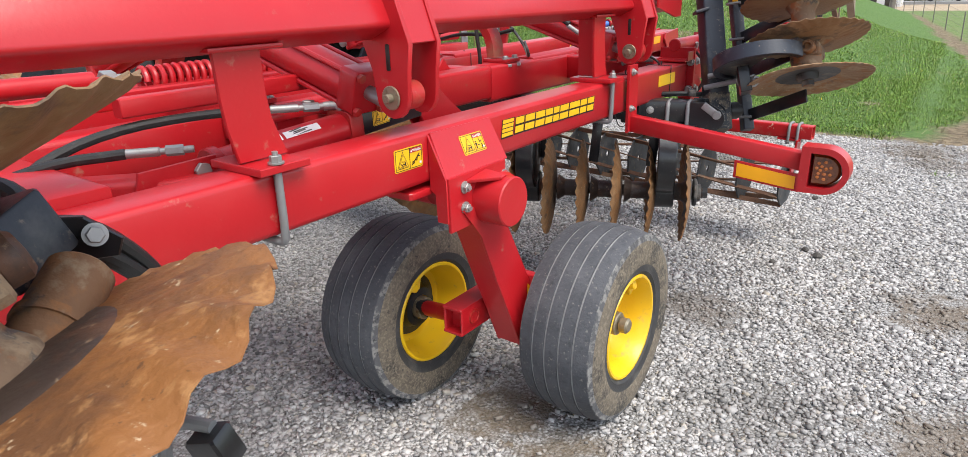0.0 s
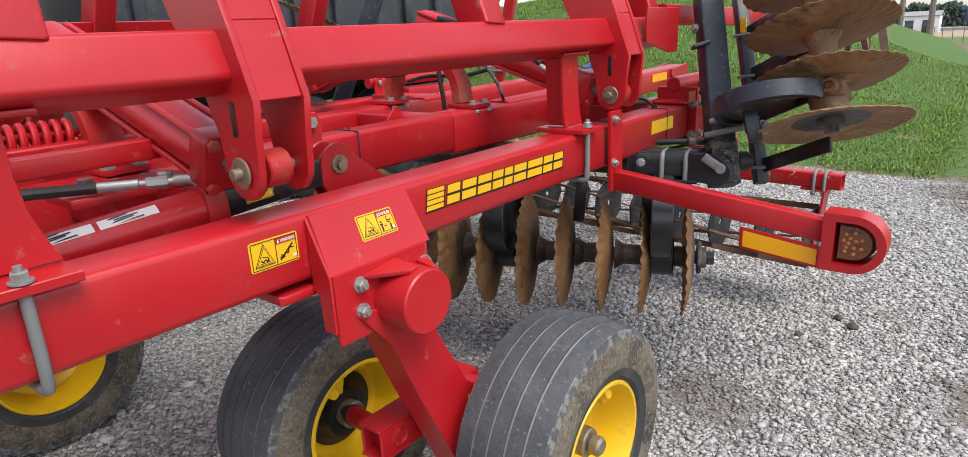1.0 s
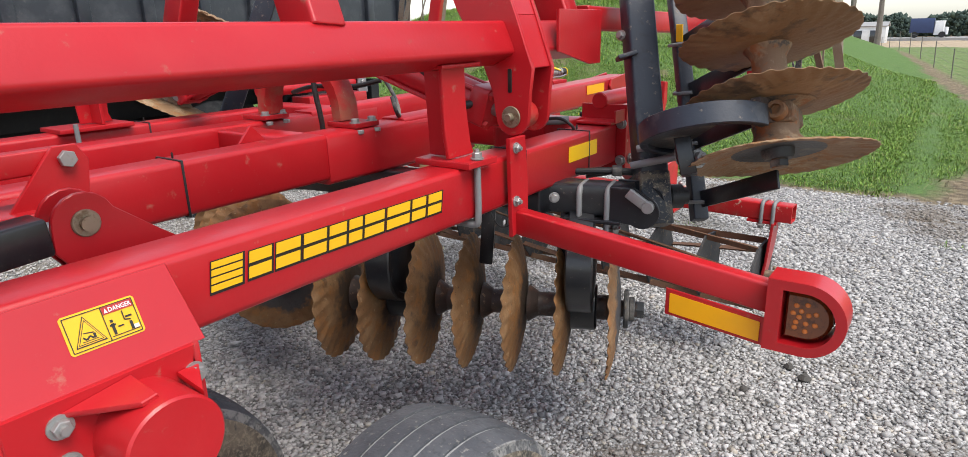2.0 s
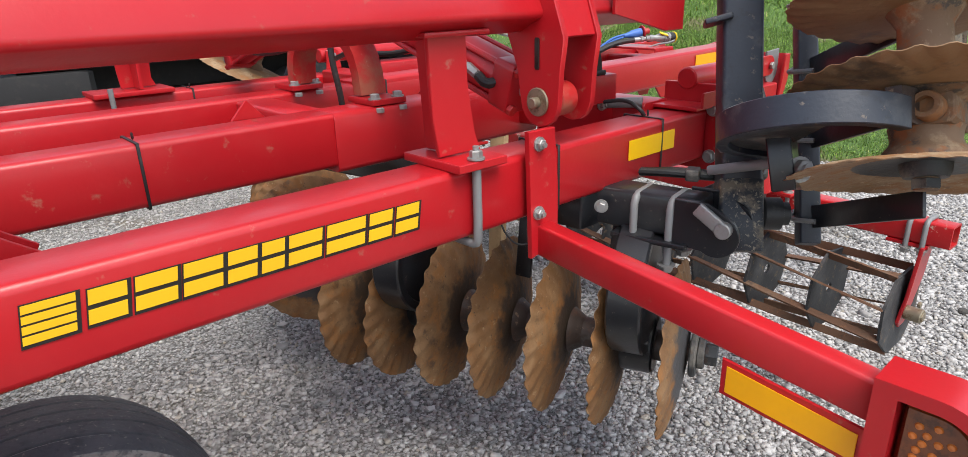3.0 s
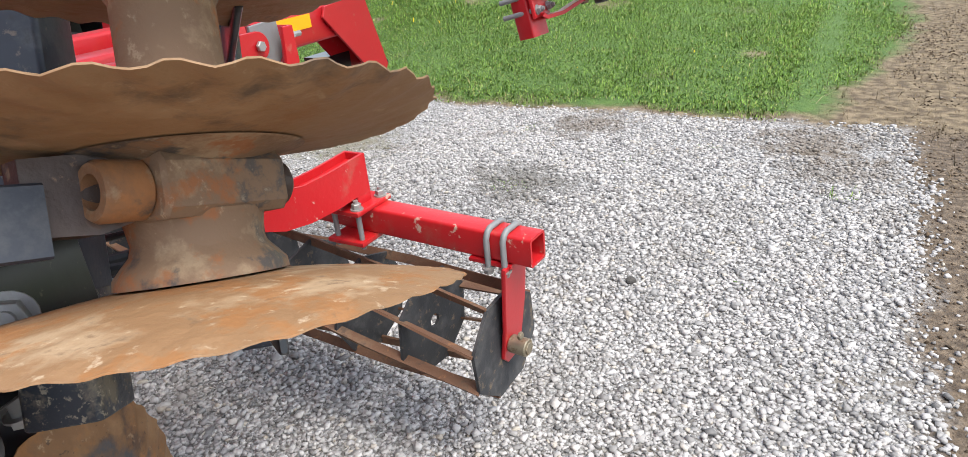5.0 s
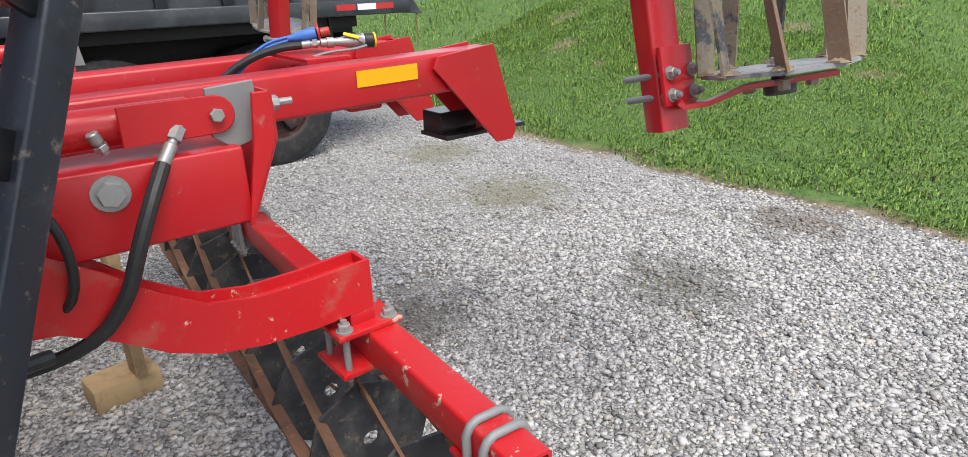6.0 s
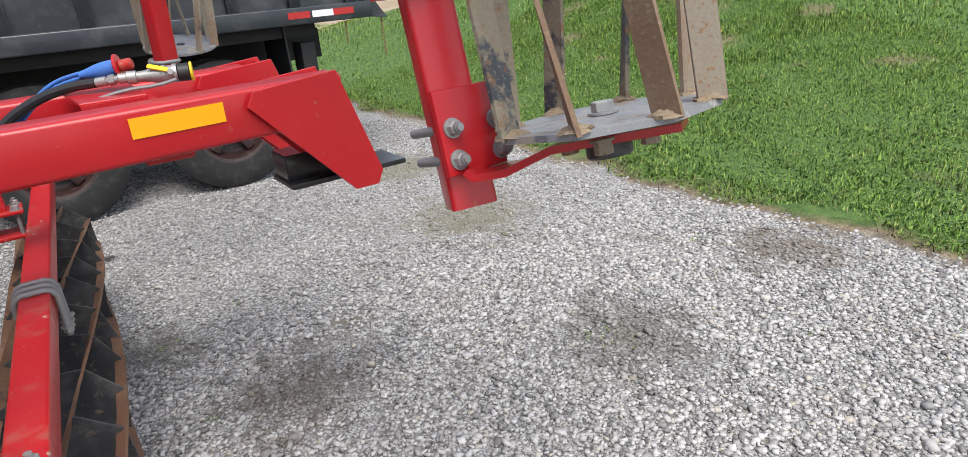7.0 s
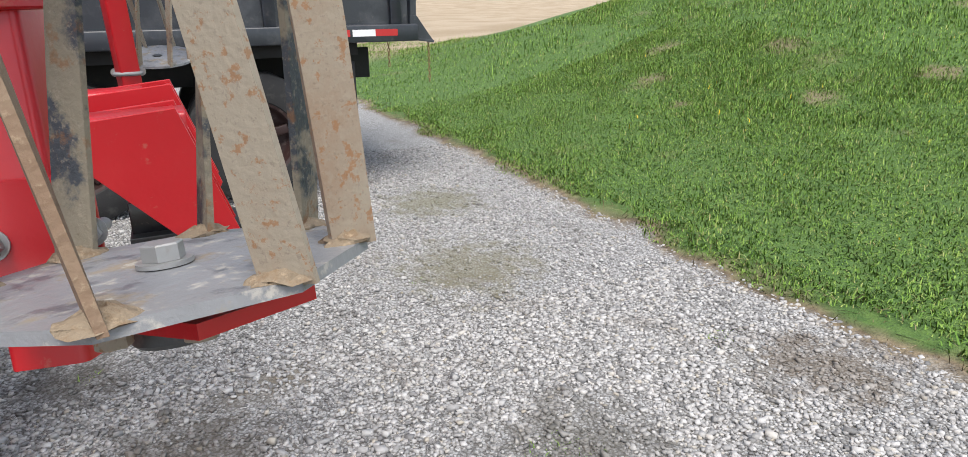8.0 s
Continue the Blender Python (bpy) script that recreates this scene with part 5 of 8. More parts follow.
# upright tubes of the folded wing at the rear
def far(v):
    """The same place on the far wing."""
    return Vector((-4.36 - v[0], v[1], v[2]))


def far_way(v):
    return Vector((-v[0], v[1], v[2]))


UP = Vector((-0.28, 0.345, 1.0)).normalized()
VB = Vector((-0.880, 3.185, 0.895))
wing_tube = add("wing_gang_beam", Build().beam(VB, VB + UP * 2.0, 0.10, 0.105, up=(0.62, -0.78, 0), r=0.010), BLUEBLACK, "blue-black square gang beam standing upright on the folded wing")
foot_mud = mat("mud_streaked_black_paint", (0.020, 0.024, 0.032), 0.5, 0, [((0.20, 0.165, 0.115), 16.0, 0.50, 0.10, 0.75, 0.95), ((0.34, 0.29, 0.21), 90.0, 0.56, 0.07, 0.7, 0.95)], 0.0012, 110, 0.05)
add("beam_foot", Build().beam(VB - UP * 0.012, VB + UP * 0.17, 0.106, 0.111, up=(0.62, -0.78, 0), r=0.010), foot_mud, "mud-streaked foot of the beam", wing_tube)
add("bushing", Build().lathe([(-0.02, 0.001), (-0.02, 0.036), (-0.012, 0.042), (0.03, 0.042), (0.034, 0.030), (0.05, 0.030), (0.05, 0.001)], VB + UP * 0.085 + Vector((0.052, 0.055, 0)), (0.72, 0.62, 0.0), 24), DARKRUBBER, "black round bushing", wing_tube)
V2 = Vector((-0.805, 3.448, 0.848))
SB = Vector((-0.328, 0.42, 1.0)).normalized()
scraper_bar = add("scraper_bar", Build().beam(V2, V2 + SB * 1.8, 0.055, 0.055, up=(0.62, -0.78, 0), r=0.006), BLUEBLACK, "blue-black scraper bar standing upright")
for z in (0.075, 0.30, 0.50, 0.70):
    base_at = V2 + SB * z
    tip = base_at + Vector((0.31, -0.20, 0.155))
    s_arm = add("scraper", Build().beam(base_at, tip, 0.012, 0.062, up=UP, r=0.003), BLACK, "black flat scraper arm")
    clip = Build().sweep([base_at + Vector((0.04, -0.05, 0.01)), base_at + Vector((-0.03, -0.05, 0)), base_at + Vector((-0.05, 0.03, 0))], 0.007, 8, smooth=1)
    add("clip", clip, GALV, parent=s_arm)

UD = Vector((-0.278, 0.349, 1.0)).normalized()
UO = Vector((-0.506, 3.19, 1.148)) + UD * 0.034


def upright_gang(o, d, offsets, name, low=None, spool=RUSTY_TUBE, wide=1.0):
    """The blades of a folded wing: a shaft that stands upright, its spools and the blades between them."""
    gang = add(name, Build().cyl(o - d * 0.06, o + d * (offsets[-1] + 0.03), 0.022, 20), RUSTY_TUBE, "upright disc gang with rusty blades")
    for i, (a, b2) in enumerate(zip(offsets, offsets[1:])):
        lo, gap = o + d * a, b2 - a
        if i == 0:
            prof = [(0.002, 0.084), (0.012, 0.083), (0.022, 0.075), (0.032, 0.066), (0.042, 0.063), (0.060, 0.066), (0.068, 0.068), (0.070, 0.066)]
            add("spool", Build().lathe([(g, q * wide) for g, q in prof], lo, d, 36), spool, "cast spool", gang)
            prof = [(0.072, 0.050), (0.076, 0.052), (gap - 0.024, 0.055), (gap - 0.014, 0.066), (gap - 0.006, 0.085), (gap + 0.001, 0.118)]
            add("spool", Build().lathe(prof, lo, d, 36), spool, "", gang)
        else:
            prof = [(0.004, 0.066), (0.018, 0.060), (0.034, 0.050), (gap - 0.034, 0.050), (gap - 0.016, 0.060), (gap - 0.001, 0.070)]
            add("spool", Build().lathe(prof, lo, d, 36), spool, "", gang)
    end = Build().lathe([(-0.034, 0.02), (-0.034, 0.040), (-0.022, 0.046), (-0.004, 0.048)], o, d, 28)
    end.bolt(o - d * 0.034, -d, 0.026, 0.020, False)
    add("centre_plate", Build().lathe([(-0.0125, 0.135), (-0.0085, 0.10), (-0.0055, 0.05), (-0.0045, 0.02)], o, d, 40), GREYSTEEL, "muddy black centre of the blade", gang)
    add("end_washer", end, GREYSTEEL, "dark end washer and nut", gang)
    for i, a in enumerate(offsets):
        part("disc", DISCS[i % 2] if i else (low or LOW_DISC), None, gang, "dished rusty brown disc blade with a ragged edge" if i == 0 else "", axis_pose(o + d * a, d, 50.0 * i))
    return gang


wing_gang = upright_gang(UO, UD, (0.0, 0.128, 0.314, 0.496, 0.680), "rear_wing_disc_gang")


def ring_riser(c, d, gang, mid, radius, start, stop):
    """The C-spring of an upright gang, lying round its own centre, and its clamp on the shaft."""
    c, d, mid = Vector(c), Vector(d).normalized(), Vector(mid)
    e1 = (Vector((1, 0, 0)) - d * d.x).normalized()
    e2 = d.cross(e1)
    rings = []
    for k in range(41):
        a = radians(start + (stop - start) * k / 40)
        n = e1 * math.cos(a) + e2 * math.sin(a)
        p = mid + n * radius
        rings.append([p + d * (0.032 * u) + n * (0.013 * v) for u, v in ((0.93, 1), (-0.93, 1), (-1, 0.8), (-1, -0.8), (-0.93, -1), (0.93, -1), (1, -0.8), (1, 0.8))])
    riser = add("spring_riser", Build().rings(rings, True), BLUEBLACK, "blue-black curved spring riser", gang)
    # added dark sheet: stands in for the shadowed mechanism inside the spring
    fill = [mid + (e1 * math.cos(radians(g)) + e2 * math.sin(radians(g))) * (radius - 0.012) - d * 0.012 for g in range(-55, -226, -10)]
    add("spring_seat", Build().plate(fill, 0.010), GREYSTEEL, "dark sheet filling the shaded inside of the spring", gang)
    a = radians(start)
    tip = mid + (e1 * math.cos(a) + e2 * math.sin(a)) * radius
    way = (tip - c) - d * (tip - c).dot(d)
    reach = way.length
    way.normalize()
    face = d.cross(way)
    if face.x < 0:
        face = -face
    f = c + face * 0.026
    block = [[f + way * g + face * (q * w) + d * (z * h) for q, z in ((1, 0.7), (0.8, 1), (-0.8, 1), (-1, 0.7), (-1, -0.7), (-0.8, -1), (0.8, -1), (1, -0.7))] for g, w, h in ((-0.068, 0.036, 0.026), (-0.064, 0.040, 0.030), (0.064, 0.040, 0.030), (0.068, 0.036, 0.026))]
    collar = Build().rings(block, True).lathe([(-0.030, 0.050), (-0.027, 0.066), (0.027, 0.066), (0.030, 0.050)], c, d, 32)
    clampb = add("bearing_clamp", collar, RUSTY_TUBE, "rusty cast bearing clamp round the shaft", gang)
    wedge = Build().rings([[f + way * g - face * off + face * (q * w) + d * (z * h) for q, z in ((1, 1), (-1, 1), (-1, -1), (1, -1))] for g, w, h, off in ((0.062, 0.022, 0.025, 0.030), ((0.062 + reach) / 2, 0.021, 0.036, 0.034), (reach + 0.014, 0.014, 0.033, 0.040))], True)
    add("clamp_arm", wedge, DARKRUST, "dark wedge arm bolted to the spring", gang)
    lug = add("clamp_eye", Build().lathe([(0.066, 0.012), (0.066, 0.024), (0.070, 0.028), (0.106, 0.028), (0.111, 0.025), (0.111, 0.016), (0.094, 0.015), (0.094, 0.001)], f, way, 28), EYE_RUST, "rusty clamp eye with an open bore", gang)
    add("clamp_eye", Build().lathe([(0.066, 0.012), (0.066, 0.022), (0.070, 0.025), (0.088, 0.025), (0.094, 0.019), (0.096, 0.001)], f, -way, 24), DARKRUST, parent=gang)
    return riser


RM = Vector((-0.713, 3.118, 1.236))
ring_riser(UO + UD * 0.092, UD, wing_gang, RM - UD * 0.004, 0.182, -13.0, -225.0)
rod = add("u_bolt", Build().sweep([(-0.95, 3.135, 1.095), (-0.79, 3.147, 1.140)], 0.0125, 12), GALV, "galvanised u-bolt leg", wing_tube)
add("u_bolt", Build().sweep([(-0.95, 3.18, 1.145), (-0.83, 3.19, 1.170)], 0.0125, 12), GALV, "galvanised u-bolt leg", wing_tube)
add("nut", Build().bolt((-0.80, 3.146, 1.137), (1, 0.08, 0.28), 0.020, 0.024, True, 0.02), ZINC, parent=wing_tube)
add("nut", Build().bolt((-0.72, 3.10, 1.145), (0.8, -0.5, 0.28), 0.020, 0.020, True, 0.012), ZINC, parent=wing_tube)
ring_plate = Build().box((-0.775, 3.14, 1.16), (0.05, 0.15, 0.16), pose(0, 0, 0, -15, -14, 20))
add("clamp_plate", ring_plate, BLACK, parent=wing_tube)
# the same at the front of the folded wing, and the far wing
FD = Vector((-0.30, -0.31, 1.0)).normalized()
FO = Vector((-0.566, 0.078, 1.203)) + FD * 0.034
front_gang = upright_gang(FO, FD, (0.0, 0.148, 0.330, 0.510), "front_wing_disc_gang", FRONT_DISC, RUSTY_TUBE, 0.74)
ring_riser(FO + FD * 0.086, FD, front_gang, FO + FD * 0.10 + Vector((-0.17, 0.02, -0.05)), 0.19, -25.0, -225.0)
VF = Vector((-0.95, 0.02, 0.90))
front_tube = add("wing_gang_beam", Build().beam(VF, VF + FD * 1.9, 0.10, 0.105, up=(1, 0, 0), r=0.010), BLUEBLACK)
foot = Build().box((-0.545, 0.250, 1.070), (0.042, 0.036, 0.048), pose(0, 0, 0, 12, -14, 20))
add("scraper_block", foot, BLACK, parent=front_tube)
add("u_bolt", Build().sweep([(-0.605, 0.215, 1.03), (-0.60, 0.222, 1.085), (-0.58, 0.235, 1.10), (-0.545, 0.25, 1.098)], 0.008, 10, smooth=1), GALV, parent=front_tube)
black_block = Build().plate([(-0.740, 0.205, 1.325), (-0.715, 0.236, 1.322), (-0.700, 0.268, 1.290), (-0.706, 0.262, 1.268), (-0.728, 0.222, 1.268)], 0.010)
add("clamp_plate", black_block, BLACK, "black clamp plate with a zinc bolt", front_tube)
add("bolt", Build().bolt((-0.706, 0.240, 1.300), (1, -0.35, 0.25), 0.0095, 0.010, True), ZINC, parent=front_tube)
add("hose", Build().sweep([(-0.95, 0.12, 1.38), (-0.86, 0.18, 1.36), (-0.78, 0.21, 1.34), (-0.74, 0.17, 1.30), (-0.70, 0.06, 1.27)], 0.012, 10, smooth=2), GREYSTEEL, "grey hose", front_tube)
add("clamp_block", Build().box((-0.735, 0.158, 1.305), (0.09, 0.10, 0.075), pose(0, 0, 0, 14, -16, 28), ch=0.008), BLUEBLACK, "dusty black clamp block", front_tube)
stub = Build().cyl((-0.588, 0.112, 1.232), (-0.654, 0.200, 1.282), 0.034, 24, chamfer=0.004).cyl((-0.612, 0.144, 1.250), (-0.617, 0.151, 1.254), 0.0375, 24)
add("clamp_eye", stub, EYE_RUST, "rusty brown clamp sleeve", front_gang)
add("centre_plate", Build().lathe([(0.006, 0.02), (0.0050, 0.05), (0.0012, 0.10), (-0.0022, 0.122), (-0.0050, 0.126)], FO, FD, 40), DARKRUST, "muddy grey centre of the blade", front_gang)
for dz in (0.0, 0.03):
    add("hose", Build().sweep([(-0.75, 0.20, 1.285 + dz), (-0.745, 0.25, 1.272 + dz), (-0.784, 0.327, 1.185 + dz), (-0.90, 0.40, 1.08 + dz), (-1.0, 0.38, 0.98)], 0.012, 10, smooth=2), DARKRUBBER, "black hydraulic hose", front_tube)
add("tab", Build().plate([(-1.015, 3.675, 1.48), (-0.985, 3.665, 1.48), (-0.992, 3.675, 1.545), (-1.022, 3.685, 1.545)], 0.004), DECAL_Y, "yellow sticker", scraper_bar)
q = VB + UP * 0.60
add("beam_lug", Build().box(q + Vector((-0.02, -0.075, 0.0)), (0.07, 0.06, 0.014), pose(0, 0, 0, -15, -14, 38)), BLUEBLACK, parent=wing_tube)
add("bolt", Build().bolt(q + UP * 0.075 + Vector((-0.045, -0.05, 0)), (-0.3, -0.9, 0.2), 0.013, 0.014, True), ZINC, parent=wing_tube)
upright_gang(far(UO), far_way(UD), (0.0, 0.160, 0.345, 0.525), "far_wing_disc_gang")
upright_gang(far(FO) + Vector((0, 0.9, 0)), far_way(FD), (0.0, 0.160, 0.345, 0.525), "far_front_wing_disc_gang")
add("wing_gang_beam", Build().beam(far(VB), far(VB) + far_way(UP) * 1.9, 0.10, 0.105, up=(0.62, 0.78, 0), r=0.010), BLUEBLACK)
add("wing_gang_beam", Build().beam(far(VF), far(VF) + far_way(FD) * 1.9, 0.10, 0.105, up=(1, 0, 0), r=0.010), BLUEBLACK)
far_rail = add("far_wing_rail", Build().beam((-3.124, -1.5, 1.503), (-3.124, 3.28, 1.503), 0.100, 0.105, up=(0.407, 0, 0.914), r=0.014), RED)
for y in (0.55, 1.75, 2.85):
    add("wing_post", Build().beam((-3.12, y, 1.52), (-2.90, y + 0.05, 2.1), 0.13, 0.09, up=(0, 1, 0), r=0.01), RED, parent=far_rail)
    add("wing_post", Build().beam((-1.25, y + 0.35, 1.54), (-1.50, y + 0.40, 2.1), 0.11, 0.09, up=(0, 1, 0), r=0.01), RED, parent=wing_rail)
add("gusset", Build().plate([(-3.06, 1.35, 1.56), (-3.06, 2.15, 1.56), (-3.03, 2.05, 1.645), (-3.03, 1.45, 1.645)], 0.014), RED, parent=far_rail)

# ---- lamp arm ----
lamp_arm = add("lamp_arm", Build().beam((-1.15, 2.745, 0.972), (-0.385, 2.745, 0.885), 0.050, 0.078, r=0.008), RED, "red arm carrying the marker lamp")
joint = Build().plate([(-1.150, 2.69, 1.235), (-1.150, 2.775, 1.235), (-1.150, 2.790, 1.10), (-1.150, 2.790, 0.95), (-1.150, 2.70, 0.93)], 0.014)
add("joint_plate", joint, RED, "red bolted joint plate", lamp_arm)
add("wire_loop", Build().sweep([(-1.195, 2.640, 1.045), (-1.182, 2.640, 1.020), (-1.180, 2.650, 0.998), (-1.180, 2.676, 0.968), (-1.178, 2.700, 0.957), (-1.165, 2.718, 0.960), (-1.158, 2.730, 0.985)], 0.0022, 8, smooth=2), DARKRUBBER, "thin dark wire loop hanging under the rail", lamp_arm)
for y, z in ((2.722, 1.204), (2.720, 1.041)):
    add("bolt", Build().bolt((-1.143, y, z), (1, 0, 0), 0.0115, 0.011, True, 0.01), ZINC, parent=lamp_arm)
backing = Build().plate([(-0.660, 2.718, 0.789), (-0.400, 2.718, 0.762), (-0.400, 2.718, 0.837), (-0.660, 2.718, 0.864)], 0.008)
add("reflector_plate", backing, RED, parent=lamp_arm)
refl = Build().plate([(-0.648, 2.712, 0.797), (-0.415, 2.712, 0.773), (-0.415, 2.712, 0.826), (-0.648, 2.712, 0.853)], 0.0016)
add("reflector", refl, REFLECT, "orange reflector strip", lamp_arm)


def d_ring(cx, cz, r, back, y, n=20):
    return [(cx + back, y, cz - r)] + [(cx + r * math.sin(a), y, cz - r * math.cos(a)) for a in [math.pi * k / n for k in range(n + 1)]] + [(cx + back, y, cz + r)]


LX, LZ = -0.315, 0.868
shell = Build()
outer_f, inner_f = d_ring(LX, LZ, 0.092, -0.085, 2.675), d_ring(LX, LZ, 0.068, -0.05, 2.675)
outer_b, inner_b = d_ring(LX, LZ, 0.092, -0.085, 2.765), d_ring(LX, LZ, 0.068, -0.05, 2.765)
shell.rings([outer_f, inner_f, inner_b, outer_b], False, 0, True)
lamp_housing = add("lamp_housing", shell, RED, "red rounded lamp guard", lamp_arm)
lens = Build()
lens.rings([d_ring(LX, LZ, 0.060, -0.045, 2.735), d_ring(LX, LZ, 0.060, -0.045, 2.705), d_ring(LX, LZ, 0.052, -0.038, 2.695)], True)
lens.rings([d_ring(LX - 0.005, LZ, 0.0675, -0.06, 2.76), d_ring(LX - 0.005, LZ, 0.0675, -0.06, 2.74)], True, 1)
leds = Build()
for i, (a, c) in enumerate(((-0.02, 0.028), (0.004, 0.034), (0.024, 0.014), (0.024, -0.014), (0.004, -0.034), (-0.02, -0.028), (-0.012, 0.0), (0.008, 0.008), (-0.026, 0.008), (0.004, -0.014), (-0.008, 0.016), (-0.018, -0.014))):
    leds.lathe([(0.0, 0.0065), (0.003, 0.005), (0.0045, 0.0001)], (LX + a, 2.695, LZ + c), (0, -1, 0), 10)
add("lens", lens, (AMBER, DECAL_K), "dark amber lamp lens", lamp_arm)
add("led", leds, AMBER_LED, parent=lamp_arm)


# ---- rolling basket ----
def basket(c0, c1, radius, name, bars=8, plates=6, twist=0.9, steel=RUSTY_TUBE, wob=0.0, plate_mat=GREYSTEEL, flat=(0.030, 0.008), plate_sides=16, zero=None, start=0.3, twisted=False, tilt=0.0):
    """A crumbler roller: plates on an axle with flat bars wound round them."""
    c0, c1 = Vector(c0), Vector(c1)
    d = (c1 - c0).normalized()
    a = d.orthogonal().normalized()
    if abs(d.z) < 0.9:
        a = (Vector((0, 0, 1)) - d * d.z).normalized()
    if zero is not None:
        a = (Vector(zero) - d * Vector(zero).dot(d)).normalized()
    b = d.cross(a)
    axle = add(name, Build().cyl(c0 - d * 0.03, c0 + d * 0.008, 0.016, 14), GREYSTEEL, "rolling basket of rusty bars on dark end plates")
    length = (c1 - c0).length
    for k in range(plates):
        at = c0 + d * (length * k / (plates - 1))
        n = plate_sides
        turn = start + (twist * k / (plates - 1) if twisted else 0.0)
        loop = lambda r, off: [at + d * off + (a * math.cos(2 * math.pi * i / n + turn) + b * math.sin(2 * math.pi * i / n + turn)) * r for i in range(n)]
        pl = Build()
        pl.rings([loop(0.022, -0.005), loop(radius * 0.985, -0.005), loop(radius * 0.985, 0.005), loop(0.022, 0.005)], False, 0, True)
        add("plate", pl, plate_mat, "round dark plate caked with dirt" if k == 0 else "", axle)
    for k in range(bars):
        a0 = 2 * math.pi * k / bars + start
        rings = []
        for s in range(9):
            f = s / 8
            ang = a0 + twist * f
            rad = a * math.cos(ang) + b * math.sin(ang)
            tan = -a * math.sin(ang) + b * math.cos(ang)
            p = c0 + d * (length * f) + rad * (radius - flat[0] * 0.35)
            rad, tan = rad * math.cos(tilt) + tan * math.sin(tilt), tan * math.cos(tilt) - rad * math.sin(tilt)
            rings.append([p + rad * (flat[0] / 2 * u) + tan * (flat[1] / 2 * v) for u, v in ((1, 1), (-1, 1), (-1, -1), (1, -1))])
        add("bar", Build().rings(rings, True), steel[k % len(steel)] if isinstance(steel, tuple) else steel, "rusty flat bar" if k == 0 else "", axle)
    return axle


BD = Vector((-1.0, 0.062, 0.0)).normalized()
B0 = Vector((-0.715, 4.14, 0.425))
basket(B0, B0 + BD * 3.0, 0.168, "rolling_basket", 8, 13, 2.4, steel=BASKET_BAR, plate_sides=8, twisted=True, plate_mat=DUSTBLACK)
T0 = Vector((-0.605, 4.155, 0.728))
tube = add("basket_tube", Build().beam(T0, T0 + BD * 3.1, 0.075, 0.080, r=0.008, wall=0.007), RED_CHIP, "red square tube with chipped paint over the rolling basket")
leg = Build()
q = T0 + BD * 0.06
leg.plate([q + Vector((0, -0.045, -0.047)), q + Vector((0, 0.045, -0.047)), q + BD * 0.13 + Vector((0, 0.045, -0.047)), q + BD * 0.13 + Vector((0, -0.045, -0.047))], 0.012)
e = q + BD * 0.012
leg.plate([e + Vector((0, -0.065, -0.045)), e + Vector((0, 0.055, -0.045)), e + Vector((0, 0.055, -0.18)) + BD * 0.01, e + Vector((0, 0.045, -0.34)) + BD * 0.03, e + Vector((0, 0.02, -0.365)) + BD * 0.032, e + Vector((0, -0.03, -0.365)) + BD * 0.032, e + Vector((0, -0.055, -0.34)) + BD * 0.03, e + Vector((0, -0.06, -0.24)) + BD * 0.015], 0.012)
hanger = add("basket_hanger", leg, RED, "red basket end hanger plate", tube)
bear = Build().cyl(B0 - BD * 0.075, B0 - BD * 0.02, 0.026, 20, chamfer=0.003)
bear.bolt(B0 - BD * 0.06, -BD, 0.018, 0.016, True)
bear.bolt(B0 - BD * 0.055 + Vector((0, -0.02, 0.05)), -BD, 0.011, 0.01, False)
add("bearing_bolt", bear, BRASS, parent=tube)
for k in (0.075, 0.125):
    u_bolt(T0 + BD * k + Vector((0, 0, 0.002)), BD, 0.092, 0.090, 0.0085, 0.028, tube)
for k in (1.47, 1.51, 1.55):
    u_bolt(T0 + BD * k, BD, 0.10, 0.095, 0.0085, 0.05, tube)
far_leg = Build().beam(T0 + BD * 1.51 + Vector((0, -0.06, -0.03)), T0 + BD * 1.51 + Vector((0, -0.06, -0.16)), 0.12, 0.014, r=0.003)
add("basket_hanger", far_leg, RED, parent=tube)


ARM = ((3.535, 1.112, 0.14), (3.62, 1.10, 0.14), (3.70, 1.045, 0.13), (3.77, 0.985, 0.12), (3.85, 0.935, 0.105), (3.94, 0.918, 0.105), (4.05, 0.918, 0.11), (4.175, 0.925, 0.112))


